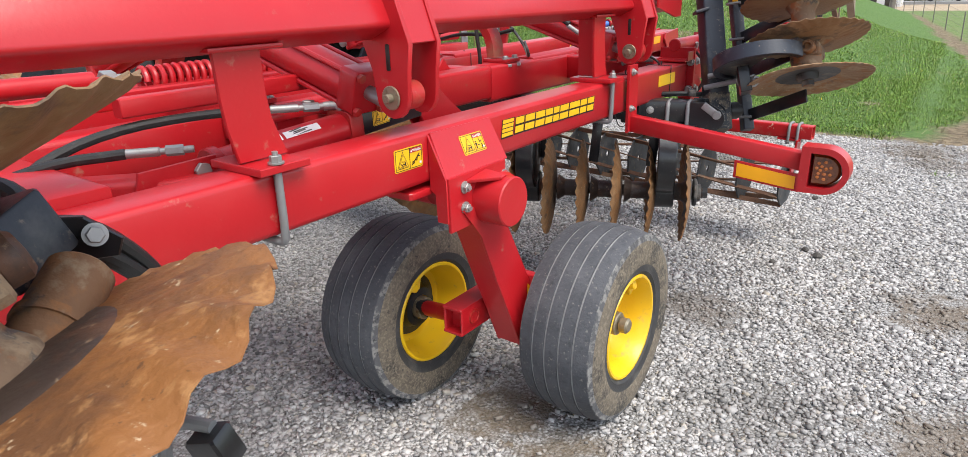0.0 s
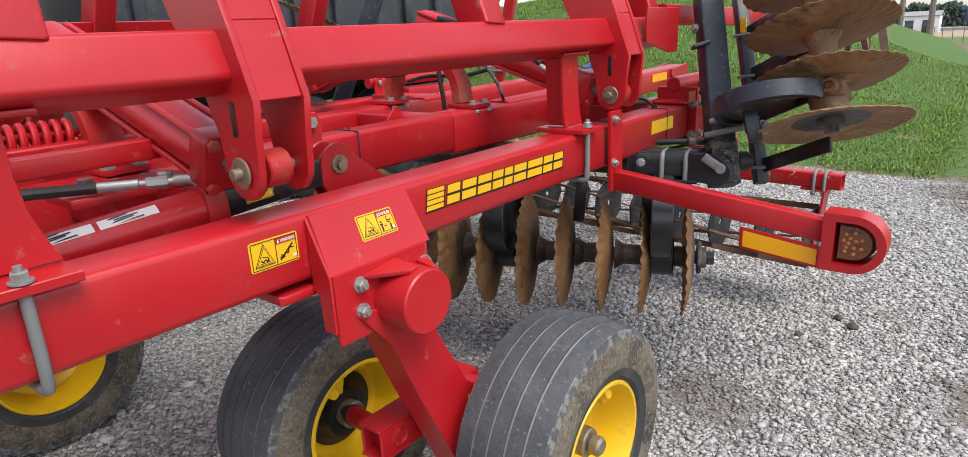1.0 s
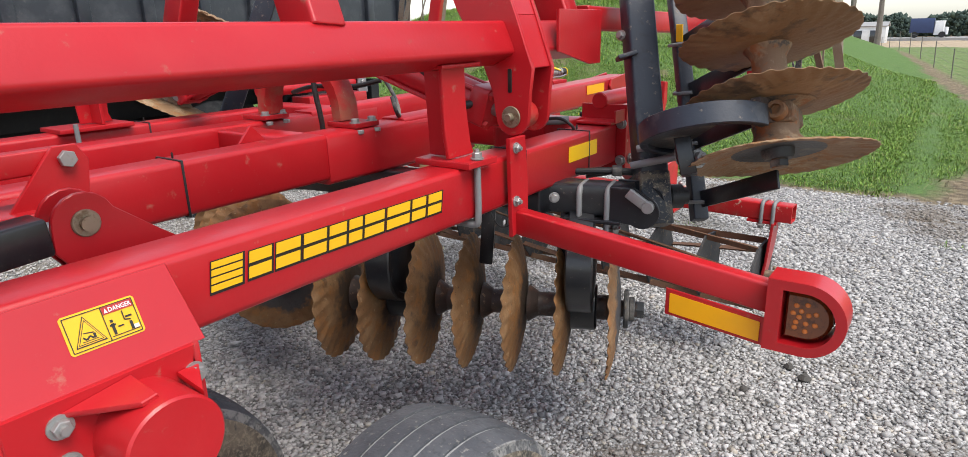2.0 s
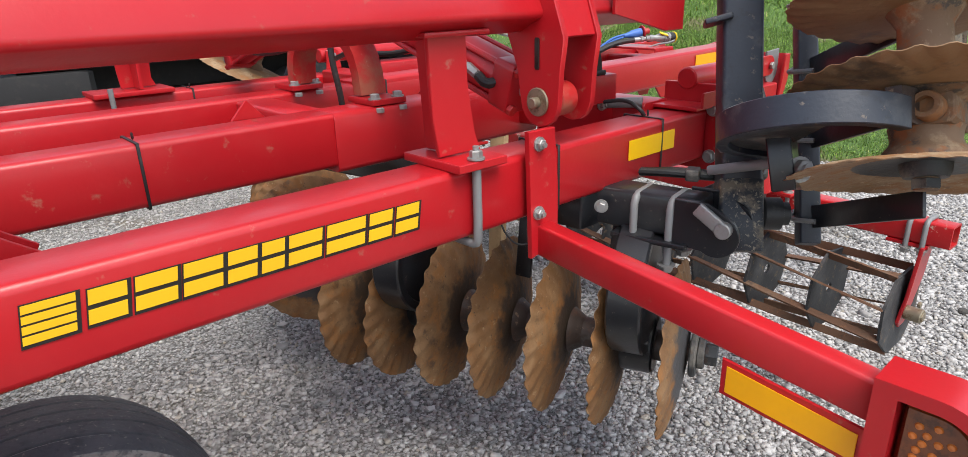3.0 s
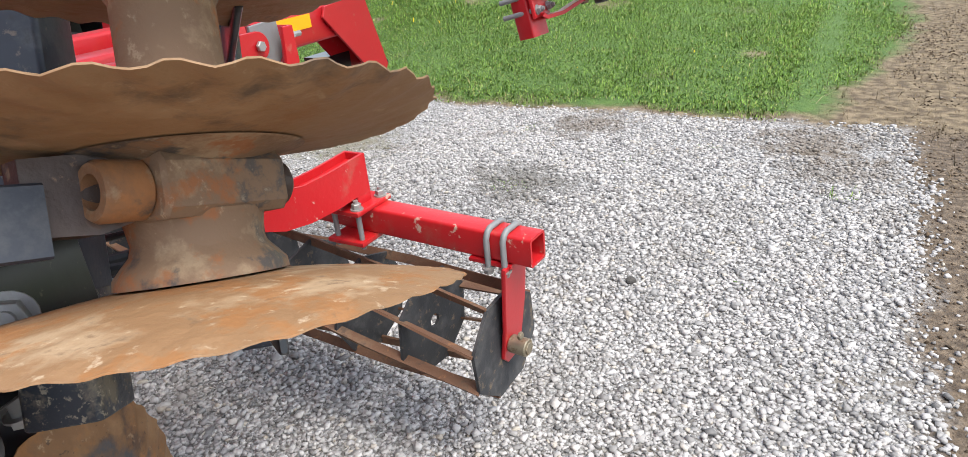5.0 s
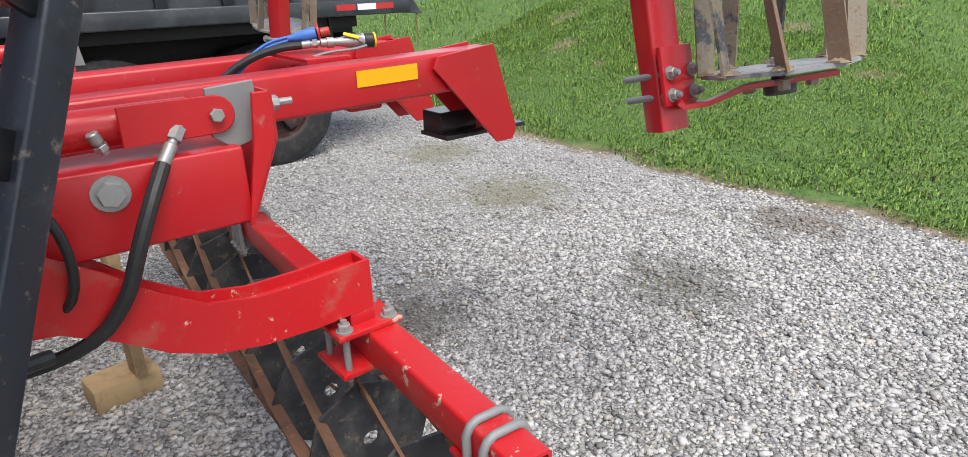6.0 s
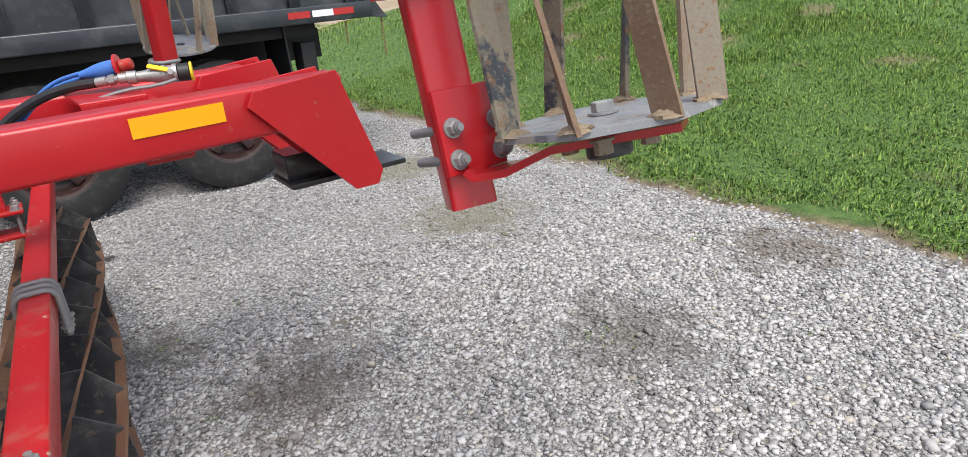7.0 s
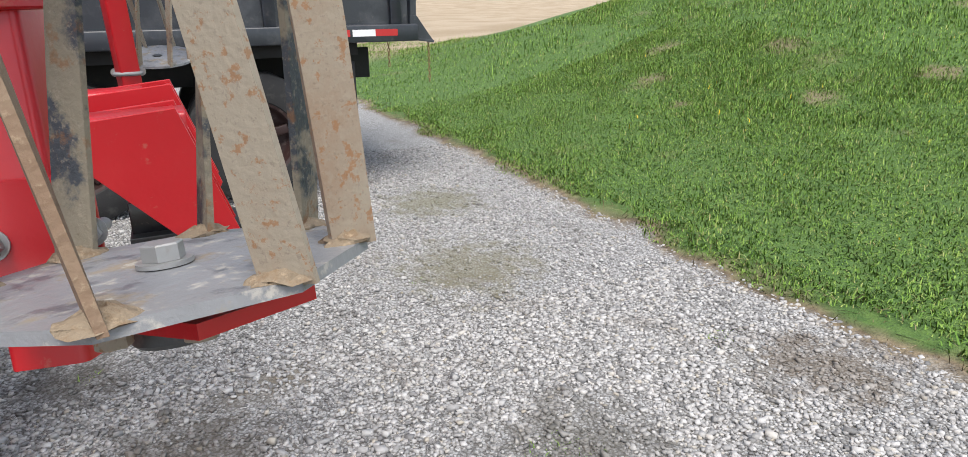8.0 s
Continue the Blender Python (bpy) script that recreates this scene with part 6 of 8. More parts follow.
def basket_arm(x, dy, label=""):
    """A curved plate arm from the frame down to the basket tube."""
    b = Build()
    loops = [[(x - 0.036, y + dy, top - h), (x - 0.036, y + dy, top), (x - 0.027, y + dy, top), (x - 0.027, y + dy, top - 0.022), (x + 0.027, y + dy, top - 0.022), (x + 0.027, y + dy, top), (x + 0.036, y + dy, top), (x + 0.036, y + dy, top - h)] for y, top, h in ARM]
    b.rings(loops, True)
    armob = add("basket_arm", b, RED_CHIP, label)
    add("spacer", Build().beam((x, 4.155 + dy, 0.770), (x, 4.155 + dy, 0.825), 0.07, 0.06, up=(0, 1, 0), r=0.004), RED, parent=armob)
    add("end_plate", Build().plate([(x - 0.036, 4.178 + dy, 0.925), (x + 0.036, 4.178 + dy, 0.925), (x + 0.036, 4.178 + dy, 0.815), (x - 0.036, 4.178 + dy, 0.815)], 0.010), RED, parent=armob)
    for z, sx in ((0.776, 1), (0.682, 1)):
        add("foot_plate", Build().plate([(x - 0.065, 4.08 + dy, z), (x + 0.065, 4.08 + dy, z), (x + 0.065, 4.235 + dy, z), (x - 0.065, 4.235 + dy, z)], 0.014), RED_CHIP, parent=armob)
    for dx in (-0.045, 0.045):
        for yy in (4.103, 4.212):
            add("bolt", Build().bolt((x + dx, yy + dy, 0.783), (0, 0, 1), 0.013, 0.016, True, 0.012), ZINC, parent=armob)
            add("stud", Build().cyl((x + dx, yy + dy, 0.66), (x + dx, yy + dy, 0.78), 0.008, 10), GALV, parent=armob)
    return armob


basket_arm(-1.185, 0.0, "red curved plate arm holding the rolling basket")
basket_arm(-3.06, 0.02)

# ---- rear of the inner rails: reflector, end plates and tow bracket ----
add("reflector", Build().plate([(-1.8385, 4.557, 1.170), (-1.8385, 4.783, 1.173), (-1.8385, 4.783, 1.224), (-1.8385, 4.557, 1.221)], 0.0016), REFLECT, "orange reflector strip", inner_rail)
for x, y0 in ((-1.905, 0.0), (-2.45, 0.0)):
    b = Build()
    for s in (-0.074, 0.074):
        b.plate([(x + s, 4.86 + y0, 1.238), (x + s, 5.10 + y0, 1.262), (x + s, 5.205 + y0, 0.945), (x + s, 5.185 + y0, 0.905), (x + s, 5.11 + y0, 0.905), (x + s, 4.93 + y0, 1.10), (x + s, 4.84 + y0, 1.20)], 0.012)
    b.plate([(x - 0.068, 5.09 + y0, 1.25), (x + 0.068, 5.09 + y0, 1.25), (x + 0.068, 5.19 + y0, 0.95), (x - 0.068, 5.19 + y0, 0.95)], 0.012)
    add("end_plate", b, RED, "red folded end plate", inner_rail if y0 == 0 else mid_rail)
tow = Build().box((-2.03, 5.04, 0.965), (0.12, 0.17, 0.10))
tow.plate([(-2.1, 4.95, 0.925), (-1.93, 4.95, 0.925), (-1.93, 5.34, 0.925), (-2.1, 5.34, 0.925)], 0.016)
add("tow_bracket", tow, BLACK, "black tow bracket at the end of the rail", inner_rail)

# folded rear wing basket
WU = Vector((-0.23, -0.01, 1.0)).normalized()
W0 = Vector((-0.964, 4.948, 1.11))
wtube = add("wing_basket_tube", Build().beam(W0, W0 + WU * 1.5, 0.078, 0.080, up=(0.35, 0.94, 0), r=0.009, wall=0.008), RED, "red square tube of the folded wing basket")
WX = Vector((1, 0, 0)) - WU * WU.x
WX.normalize()
WY = WU.cross(WX)
# WX points away from the machine, WY along it, WU along the tube
pc = W0 + WU * 0.115 + WX * 0.046
wplate = Build()
wplate.plate([pc - WY * 0.06 - WU * 0.055, pc + WY * 0.06 - WU * 0.055, pc + WY * 0.06 + WU * 0.085, pc - WY * 0.06 + WU * 0.085], 0.012)
WB = Vector((-0.762, 5.069, 1.266))
out = (WB - pc) - WU * (WB - pc).dot(WU)
reach = out.length
out.normalize()
acr = WU.cross(out)
low = pc - WU * 0.062
rise = (WB - low).dot(WU) - 0.030
path = [low + WU * 0.012, low + out * 0.012, low + out * (reach * 0.30), low + out * (reach * 0.52) + WU * rise * 0.62, low + out * (reach * 0.66) + WU * rise, low + out * (reach + 0.115) + WU * rise]
rings = []
for i, p in enumerate(path):
    t = (path[min(i + 1, 5)] - path[max(i - 1, 0)]).normalized()
    nn = t.cross(acr).normalized()
    rings.append([p + acr * (0.055 * u) + nn * (0.006 * v) for u, v in ((1, 1), (-1, 1), (-1, -1), (1, -1))])
wplate.rings(rings, True)
whang = add("basket_hanger", wplate, RED, "red cranked hanger plate bolted to the tube", wtube)
for dz in (0.022, -0.030):
    for dy in (-0.036, 0.050):
        a = pc + WY * dy + WU * dz
        add("u_bolt", Build().cyl(a - WX * 0.125, a + WX * 0.03, 0.0085, 12), GALV, parent=wtube)
        add("nut", Build().bolt(a + WX * 0.006, WX, 0.0115, 0.014, True, 0.014), ZINC, parent=wtube)
WBD = Vector((-0.165, -0.020, 1.0)).normalized()
wing_basket = basket(WB, WB + WBD * 1.5, 0.172, "wing_rolling_basket", 8, 4, -1.4, (MUDDY, MUDDY, DARKBAR, DARKBAR, DARKBAR, DARKBAR, BROWNBAR, BROWNBAR), 0, PLATEMUD, (0.042, 0.007), 8, (0.467, 0.885, 0), radians(-31), tilt=radians(27))
add("bearing_bolt", Build().bolt(WB + WBD * 0.006, WBD, 0.016, 0.016, True), ZINC, "large zinc bolt head", wing_basket)
add("bearing", Build().cyl(WB - WU * 0.060, WB - WU * 0.026, 0.036, 24, chamfer=0.004), GREYSTEEL, parent=wing_basket)
for a in (0.4, 2.2, 3.6, 5.2):
    off = WX * (0.072 * math.cos(a)) + WY * (0.050 * math.sin(a))
    add("bolt", Build().bolt(WB + off - WU * 0.026, -WU, 0.013, 0.02, True), MUDDY, parent=wing_basket)
# dried mud left at the feet of the bars
clod_r = random.Random(4)
for k in range(8):
    ang = 2 * math.pi * k / 8 + radians(-31)
    a0 = (Vector((0.467, 0.885, 0)) - WBD * Vector((0.467, 0.885, 0)).dot(WBD)).normalized()
    at = WB + (a0 * math.cos(ang) + WBD.cross(a0) * math.sin(ang)) * 0.152 + WBD * 0.004
    lump = []
    for g, q in ((0.0, 0.024), (0.003, 0.022), (0.006, 0.017), (0.010, 0.008)):
        lump.append([at + WBD * (g + clod_r.uniform(-0.002, 0.002)) + (a0 * math.cos(2 * math.pi * j / 12) + WBD.cross(a0) * math.sin(2 * math.pi * j / 12)) * q * clod_r.uniform(0.7, 1.3) for j in range(12)])
    add("mud", Build().rings(lump, True), DRYMUD, "crumbs of dried tan mud" if k == 0 else "", wing_basket)
# arm that carries the folded basket
add("wing_basket_arm", Build().beam((-1.165, 4.90, 1.532), (-1.24, 3.30, 1.575), 0.07, 0.085, r=0.008), RED, "red arm to the folded wing basket")
for s in (-0.052, 0.052):
    c0 = W0 + WU * 0.415 + WX * s
    clevis = Build().plate([c0 - WY * 0.07 - WU * 0.05, c0 + WY * 0.06 - WU * 0.05, c0 + WY * 0.06 + WU * 0.06, c0 - WY * 0.07 + WU * 0.06], 0.012)
    add("clevis", clevis, RED, parent=wtube)
for dz in (0.02,):
    c0 = W0 + WU * (0.415 + dz)
    add("u_bolt", Build().cyl(c0 - WX * 0.10 - WY * 0.05, c0 + WX * 0.075 - WY * 0.05, 0.011, 12), GALV, parent=wtube)
    add("bolt", Build().bolt(c0 + WX * 0.058 + WY * 0.03, WX, 0.019, 0.018, True), ZINC, parent=wtube)
# far wing basket
fw = far(W0)
fu = far_way(WU)
far_tube = add("wing_basket_tube", Build().beam(fw, fw + fu * 1.3, 0.078, 0.080, up=(-0.35, 0.94, 0), r=0.009, wall=0.008), RED)
u_bolt(fw + fu * 0.11, fu, 0.10, 0.09, 0.0085, 0.03, far_tube, across=(0, 1, 0), up=Vector((1, 0, 0)))
basket(far(WB), far(WB) + fu * 1.2, 0.172, "wing_rolling_basket", 8, 3, 1.1, MUDDY, 0, PLATEMUD, (0.038, 0.008), 16)


# ---- cylinders, hoses and fittings on the frame ----
def hose(name, pts, r=0.011, material=DARKRUBBER, label="black hydraulic hose", parent=None):
    return add(name, Build().sweep(pts, r, 10, smooth=2), material, label, parent)


def fitting(p0, p1, r=0.013, parent=None):
    """A crimped hose end: sleeve, hexagon and neck."""
    p0, p1 = Vector(p0), Vector(p1)
    d = p1 - p0
    r *= 0.82
    b = Build().cyl(p0, p0 + d * 0.5, r, 14, chamfer=0.002)
    b.cyl(p0 + d * 0.5, p0 + d * 0.6, r * 0.7, 12)
    b.cyl(p0 + d * 0.58, p0 + d * 0.85, r * 1.15, 6, chamfer=0.001)
    b.cyl(p0 + d * 0.85, p1, r * 0.75, 12)
    return add("hose_fitting", b, ZINC, "silver hose fitting", parent)


def fold_cylinder(y, x0, z0, x1, z1, r, mirror=False):
    """A wing fold cylinder lying across the machine, with its end cap towards the hinge."""
    fx = (lambda x: -4.36 - x) if mirror else (lambda x: x)
    p0, p1 = Vector((fx(x0), y, z0)), Vector((fx(x1), y, z1))
    d = (p1 - p0).normalized()
    up = Vector((0, 1, 0)).cross(d)
    barrel = add("fold_cylinder", Build().cyl(p0, p1, r, 36), RED, "red hydraulic wing fold cylinder")
    cap = Build().beam(p0 - d * 0.055, p0 + d * 0.012, r * 2.0, r * 2.1, up=up, r=0.014)
    add("end_cap", cap, RED, parent=barrel)
    for a in (-1, 1):
        for c in (-1, 1):
            o = p0 + Vector((0, a * r * 0.78, 0)) + up * (c * r * 0.82)
            add("tie_bolt", Build().bolt(o - d * 0.055, -d, 0.013, 0.014, False), RED_WORN, parent=barrel)
            add("tie_rod", Build().cyl(o, o + (p1 - p0), 0.0085, 10), RED, parent=barrel)
    add("piston_rod", Build().cyl(p0 - d * 0.16, p0, 0.022, 18), ZINC, "bright piston rod", barrel)
    return barrel


fc1 = fold_cylinder(1.292, -1.395, 1.300, -2.25, 1.565, 0.062)
fc2 = fold_cylinder(2.833, -1.345, 1.318, -2.20, 1.590, 0.058)
fold_cylinder(1.292, -1.395, 1.300, -1.95, 1.47, 0.060, True)
fold_cylinder(2.833, -1.345, 1.318, -1.95, 1.50, 0.058, True)
add("label", Build().plate([(-1.88, 2.776, 1.54), (-1.74, 2.776, 1.495), (-1.74, 2.772, 1.46), (-1.88, 2.772, 1.505)], 0.002), DECAL_W, "white paper label", fc2)
fitting((-1.50, 2.755, 1.40), (-1.37, 2.762, 1.325), 0.013, fc2)
elbow = Build().sweep([(-1.385, 2.76, 1.335), (-1.36, 2.762, 1.315), (-1.345, 2.785, 1.32)], 0.013, 10, smooth=1)
add("elbow", elbow, DARKRUBBER, parent=fc2)
hose("hose", [(-1.49, 2.755, 1.405), (-1.60, 2.75, 1.47), (-1.78, 2.74, 1.55), (-2.0, 2.72, 1.60)], 0.013, parent=fc2)

# axle lift cylinder beside the side rail
lift = add("lift_cylinder", Build().cyl((-1.42, 0.80, 1.150), (-1.42, 1.245, 1.180), 0.046, 32).cyl((-1.42, 0.80, 1.150), (-1.42, 0.83, 1.152), 0.055, 28, chamfer=0.004), RED, "red hydraulic lift cylinder beside the rail")
add("gland", Build().beam((-1.42, 1.235, 1.180), (-1.42, 1.285, 1.183), 0.105, 0.105, r=0.02), RED_WORN, parent=lift)
for y0, y1 in ((0.885, 1.005), (1.015, 1.135)):
    z0, z1 = 1.150 + (y0 - 0.8) * 0.0674, 1.150 + (y1 - 0.8) * 0.0674
    lab = Build()
    for k in range(4):
        a0, a1 = radians(38 + 7 * k), radians(45 + 7 * k)
        q = [(-1.42 + 0.0468 * math.cos(a), y, z + 0.0468 * math.sin(a)) for a, y, z in ((a0, y0, z0), (a0, y1, z1), (a1, y1, z1), (a1, y0, z0))]
        lab.plate(q, 0.0008, ch=0.0002)
    for k, (a, w) in enumerate(((41, 0.8), (47, 0.6), (53, 0.7), (59, 0.5))):
        c, s = math.cos(radians(a)), math.sin(radians(a))
        ya, yb = y0 + 0.012, y0 + 0.012 + (y1 - y0 - 0.024) * w
        lab.plate([(-1.42 + 0.0476 * c, ya, z0 + 0.0476 * s - 0.001), (-1.42 + 0.0476 * c, yb, z0 + 0.007 + 0.0476 * s), (-1.423 + 0.0476 * c, yb, z0 + 0.009 + 0.0476 * s), (-1.423 + 0.0476 * c, ya, z0 + 0.001 + 0.0476 * s)], 0.0006, 1, 0.0001)
    add("label", lab, (DECAL_W, GREYSTEEL), "white sticker with rows of small print", lift)
add("stop_clamp", Build().beam((-1.42, 1.285, 1.185), (-1.42, 1.562, 1.204), 0.075, 0.070, r=0.006), BLACK, "black cylinder stop clamp", lift)
warning_decal("warning_decal", (-1.3805, 1.335, 1.172), (0, 0.075, 0.005), (-0.002, 0, 0.046), lift, "WARNING")
add("piston_rod", Build().cyl((-1.42, 1.26, 1.183), (-1.42, 1.62, 1.207), 0.020, 18), ZINC, parent=lift)
clev = Build()
for x in (-1.395, -1.455):
    ring = [(x, 1.625 + 0.058 * math.cos(radians(a)), 1.215 + 0.058 * math.sin(radians(a))) for a in range(20, 200, 20)]
    clev.plate(ring + [(x, 1.565, 1.17), (x, 1.60, 1.12), (x, 1.78, 1.10), (x, 1.80, 1.14), (x, 1.76, 1.17)], 0.012)
clevis_lug = add("crank_lug", clev, RED, "red crank lug with a pin")
add("pin", Build().cyl((-1.49, 1.625, 1.215), (-1.382, 1.625, 1.215), 0.026, 20, chamfer=0.002).cyl((-1.382, 1.625, 1.215), (-1.372, 1.625, 1.215), 0.014, 14), BRASS, parent=clevis_lug)
crank = Build().cyl((-1.30, 1.535, 0.945), (-2.9, 1.535, 0.945), 0.065, 28)
add("rock_shaft", crank, RED, "red rock shaft across the machine")
add("crank", Build().plate([(-1.425, 1.50, 0.95), (-1.425, 1.60, 0.93), (-1.425, 1.76, 1.13), (-1.425, 1.62, 1.16)], 0.03), RED)

# link bar and its bracket
link = add("link_bar", Build().beam((-1.62, 0.70, 1.302), (-1.62, 1.70, 1.306), 0.045, 0.050, r=0.006), RED, "red link bar")
lug = Build().plate([(-1.592, 1.56, 1.20), (-1.592, 1.72, 1.20), (-1.592, 1.735, 1.30), (-1.592, 1.715, 1.335), (-1.592, 1.67, 1.335), (-1.592, 1.64, 1.30)], 0.012)
add("lug", lug, RED, parent=link)
add("bolt", Build().bolt((-1.586, 1.69, 1.308), (1, 0, 0), 0.017, 0.014, False), ZINC, parent=link)
saddle2 = Build().beam((-1.62, 1.35, 1.20), (-1.62, 1.70, 1.20), 0.14, 0.03, r=0.006)
saddle2.beam((-1.84, 1.6, 1.17), (-1.55, 1.6, 1.17), 0.20, 0.05, r=0.006)
add("saddle", saddle2, RED)
for x, y in ((-1.66, 1.10), (-1.56, 1.24)):
    add("bolt", Build().bolt((x, y, 1.235), (0, 0, 1), 0.018, 0.014, True), ZINC, parent=link)
add("bracket", Build().beam((-1.61, 1.02, 1.222), (-1.61, 1.30, 1.222), 0.16, 0.022, r=0.004), RED, parent=link)
add("bracket", Build().beam((-1.84, 1.16, 1.17), (-1.55, 1.16, 1.17), 0.10, 0.09, r=0.008), RED, parent=link)

fitting((-1.53, 1.075, 1.250), (-1.455, 1.225, 1.245), 0.014)
add("elbow", Build().sweep([(-1.46, 1.215, 1.246), (-1.43, 1.25, 1.247), (-1.42, 1.252, 1.21)], 0.013, 12, smooth=1), ZINC)
hose("hose", [(-1.53, 1.075, 1.250), (-1.60, 0.90, 1.258), (-1.62, 0.66, 1.25), (-1.60, 0.47, 1.20), (-1.55, 0.37, 1.11), (-1.52, 0.34, 1.00)], 0.013)
fitting((-1.49, 0.64, 1.215), (-1.40, 0.76, 1.215), 0.014)
hose("hose", [(-1.49, 0.64, 1.215), (-1.57, 0.50, 1.21), (-1.66, 0.35, 1.15), (-1.7, 0.2, 1.06)], 0.013)
cyl_mount = Build().plate([(-1.365, 0.60, 1.195), (-1.365, 0.79, 1.20), (-1.365, 0.80, 1.12), (-1.365, 0.58, 1.12)], 0.012)
mount = add("cylinder_mount", cyl_mount, RED, "red cylinder mount with a bolt")
add("bolt", Build().bolt((-1.358, 0.744, 1.170), (1, 0, 0), 0.020, 0.014, False), ZINC, parent=mount)

# levelling rod with its coil spring
rod = add("levelling_rod", Build().cyl((-2.05, -0.4, 1.345), (-2.05, 0.84, 1.328), 0.030, 24).cyl((-2.05, 0.84, 1.328), (-2.05, 1.70, 1.30), 0.012, 14), RED, "red levelling rod with a coil spring")
add("nut", Build().cyl((-2.05, 0.865, 1.328), (-2.05, 0.905, 1.327), 0.030, 6, chamfer=0.002).cyl((-2.05, 0.905, 1.327), (-2.05, 0.98, 1.325), 0.016, 12), ZINC, parent=rod)
for y0, y1, turns in ((0.985, 1.235, 9), (1.36, 1.52, 6)):
    pts = [(-2.05 + 0.040 * math.cos(2 * math.pi * k / 14), y0 + (y1 - y0) * k / (14 * turns), 1.312 + 0.040 * math.sin(2 * math.pi * k / 14)) for k in range(14 * turns + 1)]
    add("coil_spring", Build().sweep(pts, 0.010, 8), RED, "red coil spring", rod)
add("spring_lug", Build().plate([(-2.02, 1.16, 1.21), (-2.02, 1.42, 1.21), (-2.02, 1.40, 1.28), (-2.02, 1.33, 1.325), (-2.02, 1.25, 1.31)], 0.012), RED, parent=rod)
add("bushing", Build().lathe([(-0.012, 0.014), (-0.012, 0.03), (0.012, 0.03), (0.012, 0.014)], (-2.008, 1.315, 1.275), (1, 0, 0), 20), DARKRUBBER, parent=rod)


def arch(y, name="hose_arch"):
    """An arched flat-bar hoop between the inner rails with bolted feet."""
    loops = []
    for k in range(15):
        a = math.pi * k / 14
        c = Vector((-2.178 + 0.225 * math.cos(a), y, 1.235 + 0.215 * math.sin(a) ** 0.8))
        n = Vector((math.cos(a), 0, math.sin(a)))
        loops.append([c + n * (0.022 * u) + Vector((0, 0.045 * v, 0)) for u, v in ((1, 1), (-1, 1), (-1, -1), (1, -1))])
    ob = add(name, Build().rings(loops, True), RED_WORN, "red arched hoop over the rails")
    for x in (-1.915, -2.44):
        add("foot_plate", Build().plate([(x - 0.075, y - 0.06, 1.222), (x + 0.075, y - 0.06, 1.222), (x + 0.075, y + 0.06, 1.222), (x - 0.075, y + 0.06, 1.222)], 0.018), RED, parent=ob)
        for s in (-1, 1):
            add("bolt", Build().bolt((x + 0.055, y + s * 0.042, 1.23), (0, 0, 1), 0.014, 0.014, True), ZINC, parent=ob)
            add("bolt", Build().bolt((x + 0.078, y + s * 0.042, 1.21), (0, 0, -1), 0.013, 0.014, False), ZINC, parent=ob)
    return ob


arch(2.80)
arch(1.27)
# loose hoses that hang from the rear arch
hose("hose", [(-2.02, 2.72, 1.47), (-2.00, 2.70, 1.36), (-1.99, 2.72, 1.22), (-2.02, 2.74, 1.05)], 0.010)
hose("hose", [(-1.98, 2.66, 1.46), (-2.05, 2.60, 1.38), (-2.25, 2.55, 1.36), (-2.40, 2.55, 1.44)], 0.010)
hose("hose", [(-1.90, 3.0, 1.30), (-1.86, 2.98, 1.24), (-1.90, 3.04, 1.215), (-1.97, 3.10, 1.28), (-2.1, 3.15, 1.38)], 0.008, GREYSTEEL, "grey looped hose")
hose("hose", [(-2.0, 3.05, 1.36), (-2.12, 3.0, 1.33), (-2.3, 2.95, 1.34), (-2.5, 3.0, 1.30)], 0.010)
fitting((-2.0, 2.74, 1.48), (-1.99, 2.70, 1.40), 0.012)
cable_run = Build()
for k in range(3):
    cable_run.sweep([(-1.72 - 0.03 * k, 0.2, 1.03), (-1.70 - 0.03 * k, 1.4, 1.02), (-1.68 - 0.03 * k, 2.3, 1.015), (-1.70 - 0.03 * k, 3.2, 1.02)], 0.010, 8, smooth=1)
add("hose_bundle", cable_run, DARKRUBBER, "bundle of black hoses along the rail")

# box channel with a rubber bumper behind the rear hinge
channel = add("bumper_channel", Build().beam((-1.40, 3.00, 1.252), (-1.40, 3.275, 1.252), 0.105, 0.082, r=0.006, wall=0.007), RED, "red open box channel under a rubber bumper")
bump = [[(-1.40 + 0.045 * s, 3.165 + 0.05 * math.cos(radians(a)), 1.305 + 0.085 * max(0.0, math.sin(radians(a)))) for a in range(0, 181, 15)] for s in (-1, 1)]
add("bumper", Build().rings(bump, True).box((-1.40, 3.165, 1.300), (0.10, 0.13, 0.014)), DARKRUBBER, "black half-round rubber bumper", channel)
mount2 = add("bumper_mount", Build().plate([(-1.425, 3.02, 1.215), (-1.425, 3.36, 1.215), (-1.425, 3.37, 1.12), (-1.425, 3.02, 1.10)], 0.012), RED)
for y in (3.215, 3.30):
    add("bolt", Build().bolt((-1.418, y, 1.195), (1, 0, 0), 0.016, 0.014, True, 0.01), ZINC, parent=mount2)
add("spacer_rod", Build().cyl((-1.42, 3.30, 1.195), (-1.31, 3.36, 1.20), 0.016, 14), GALV, parent=mount2)
hose("cable", [(-1.35, 3.22, 1.215), (-1.29, 3.25, 1.225), (-1.24, 3.25, 1.20), (-1.235, 3.262, 1.182)], 0.006)
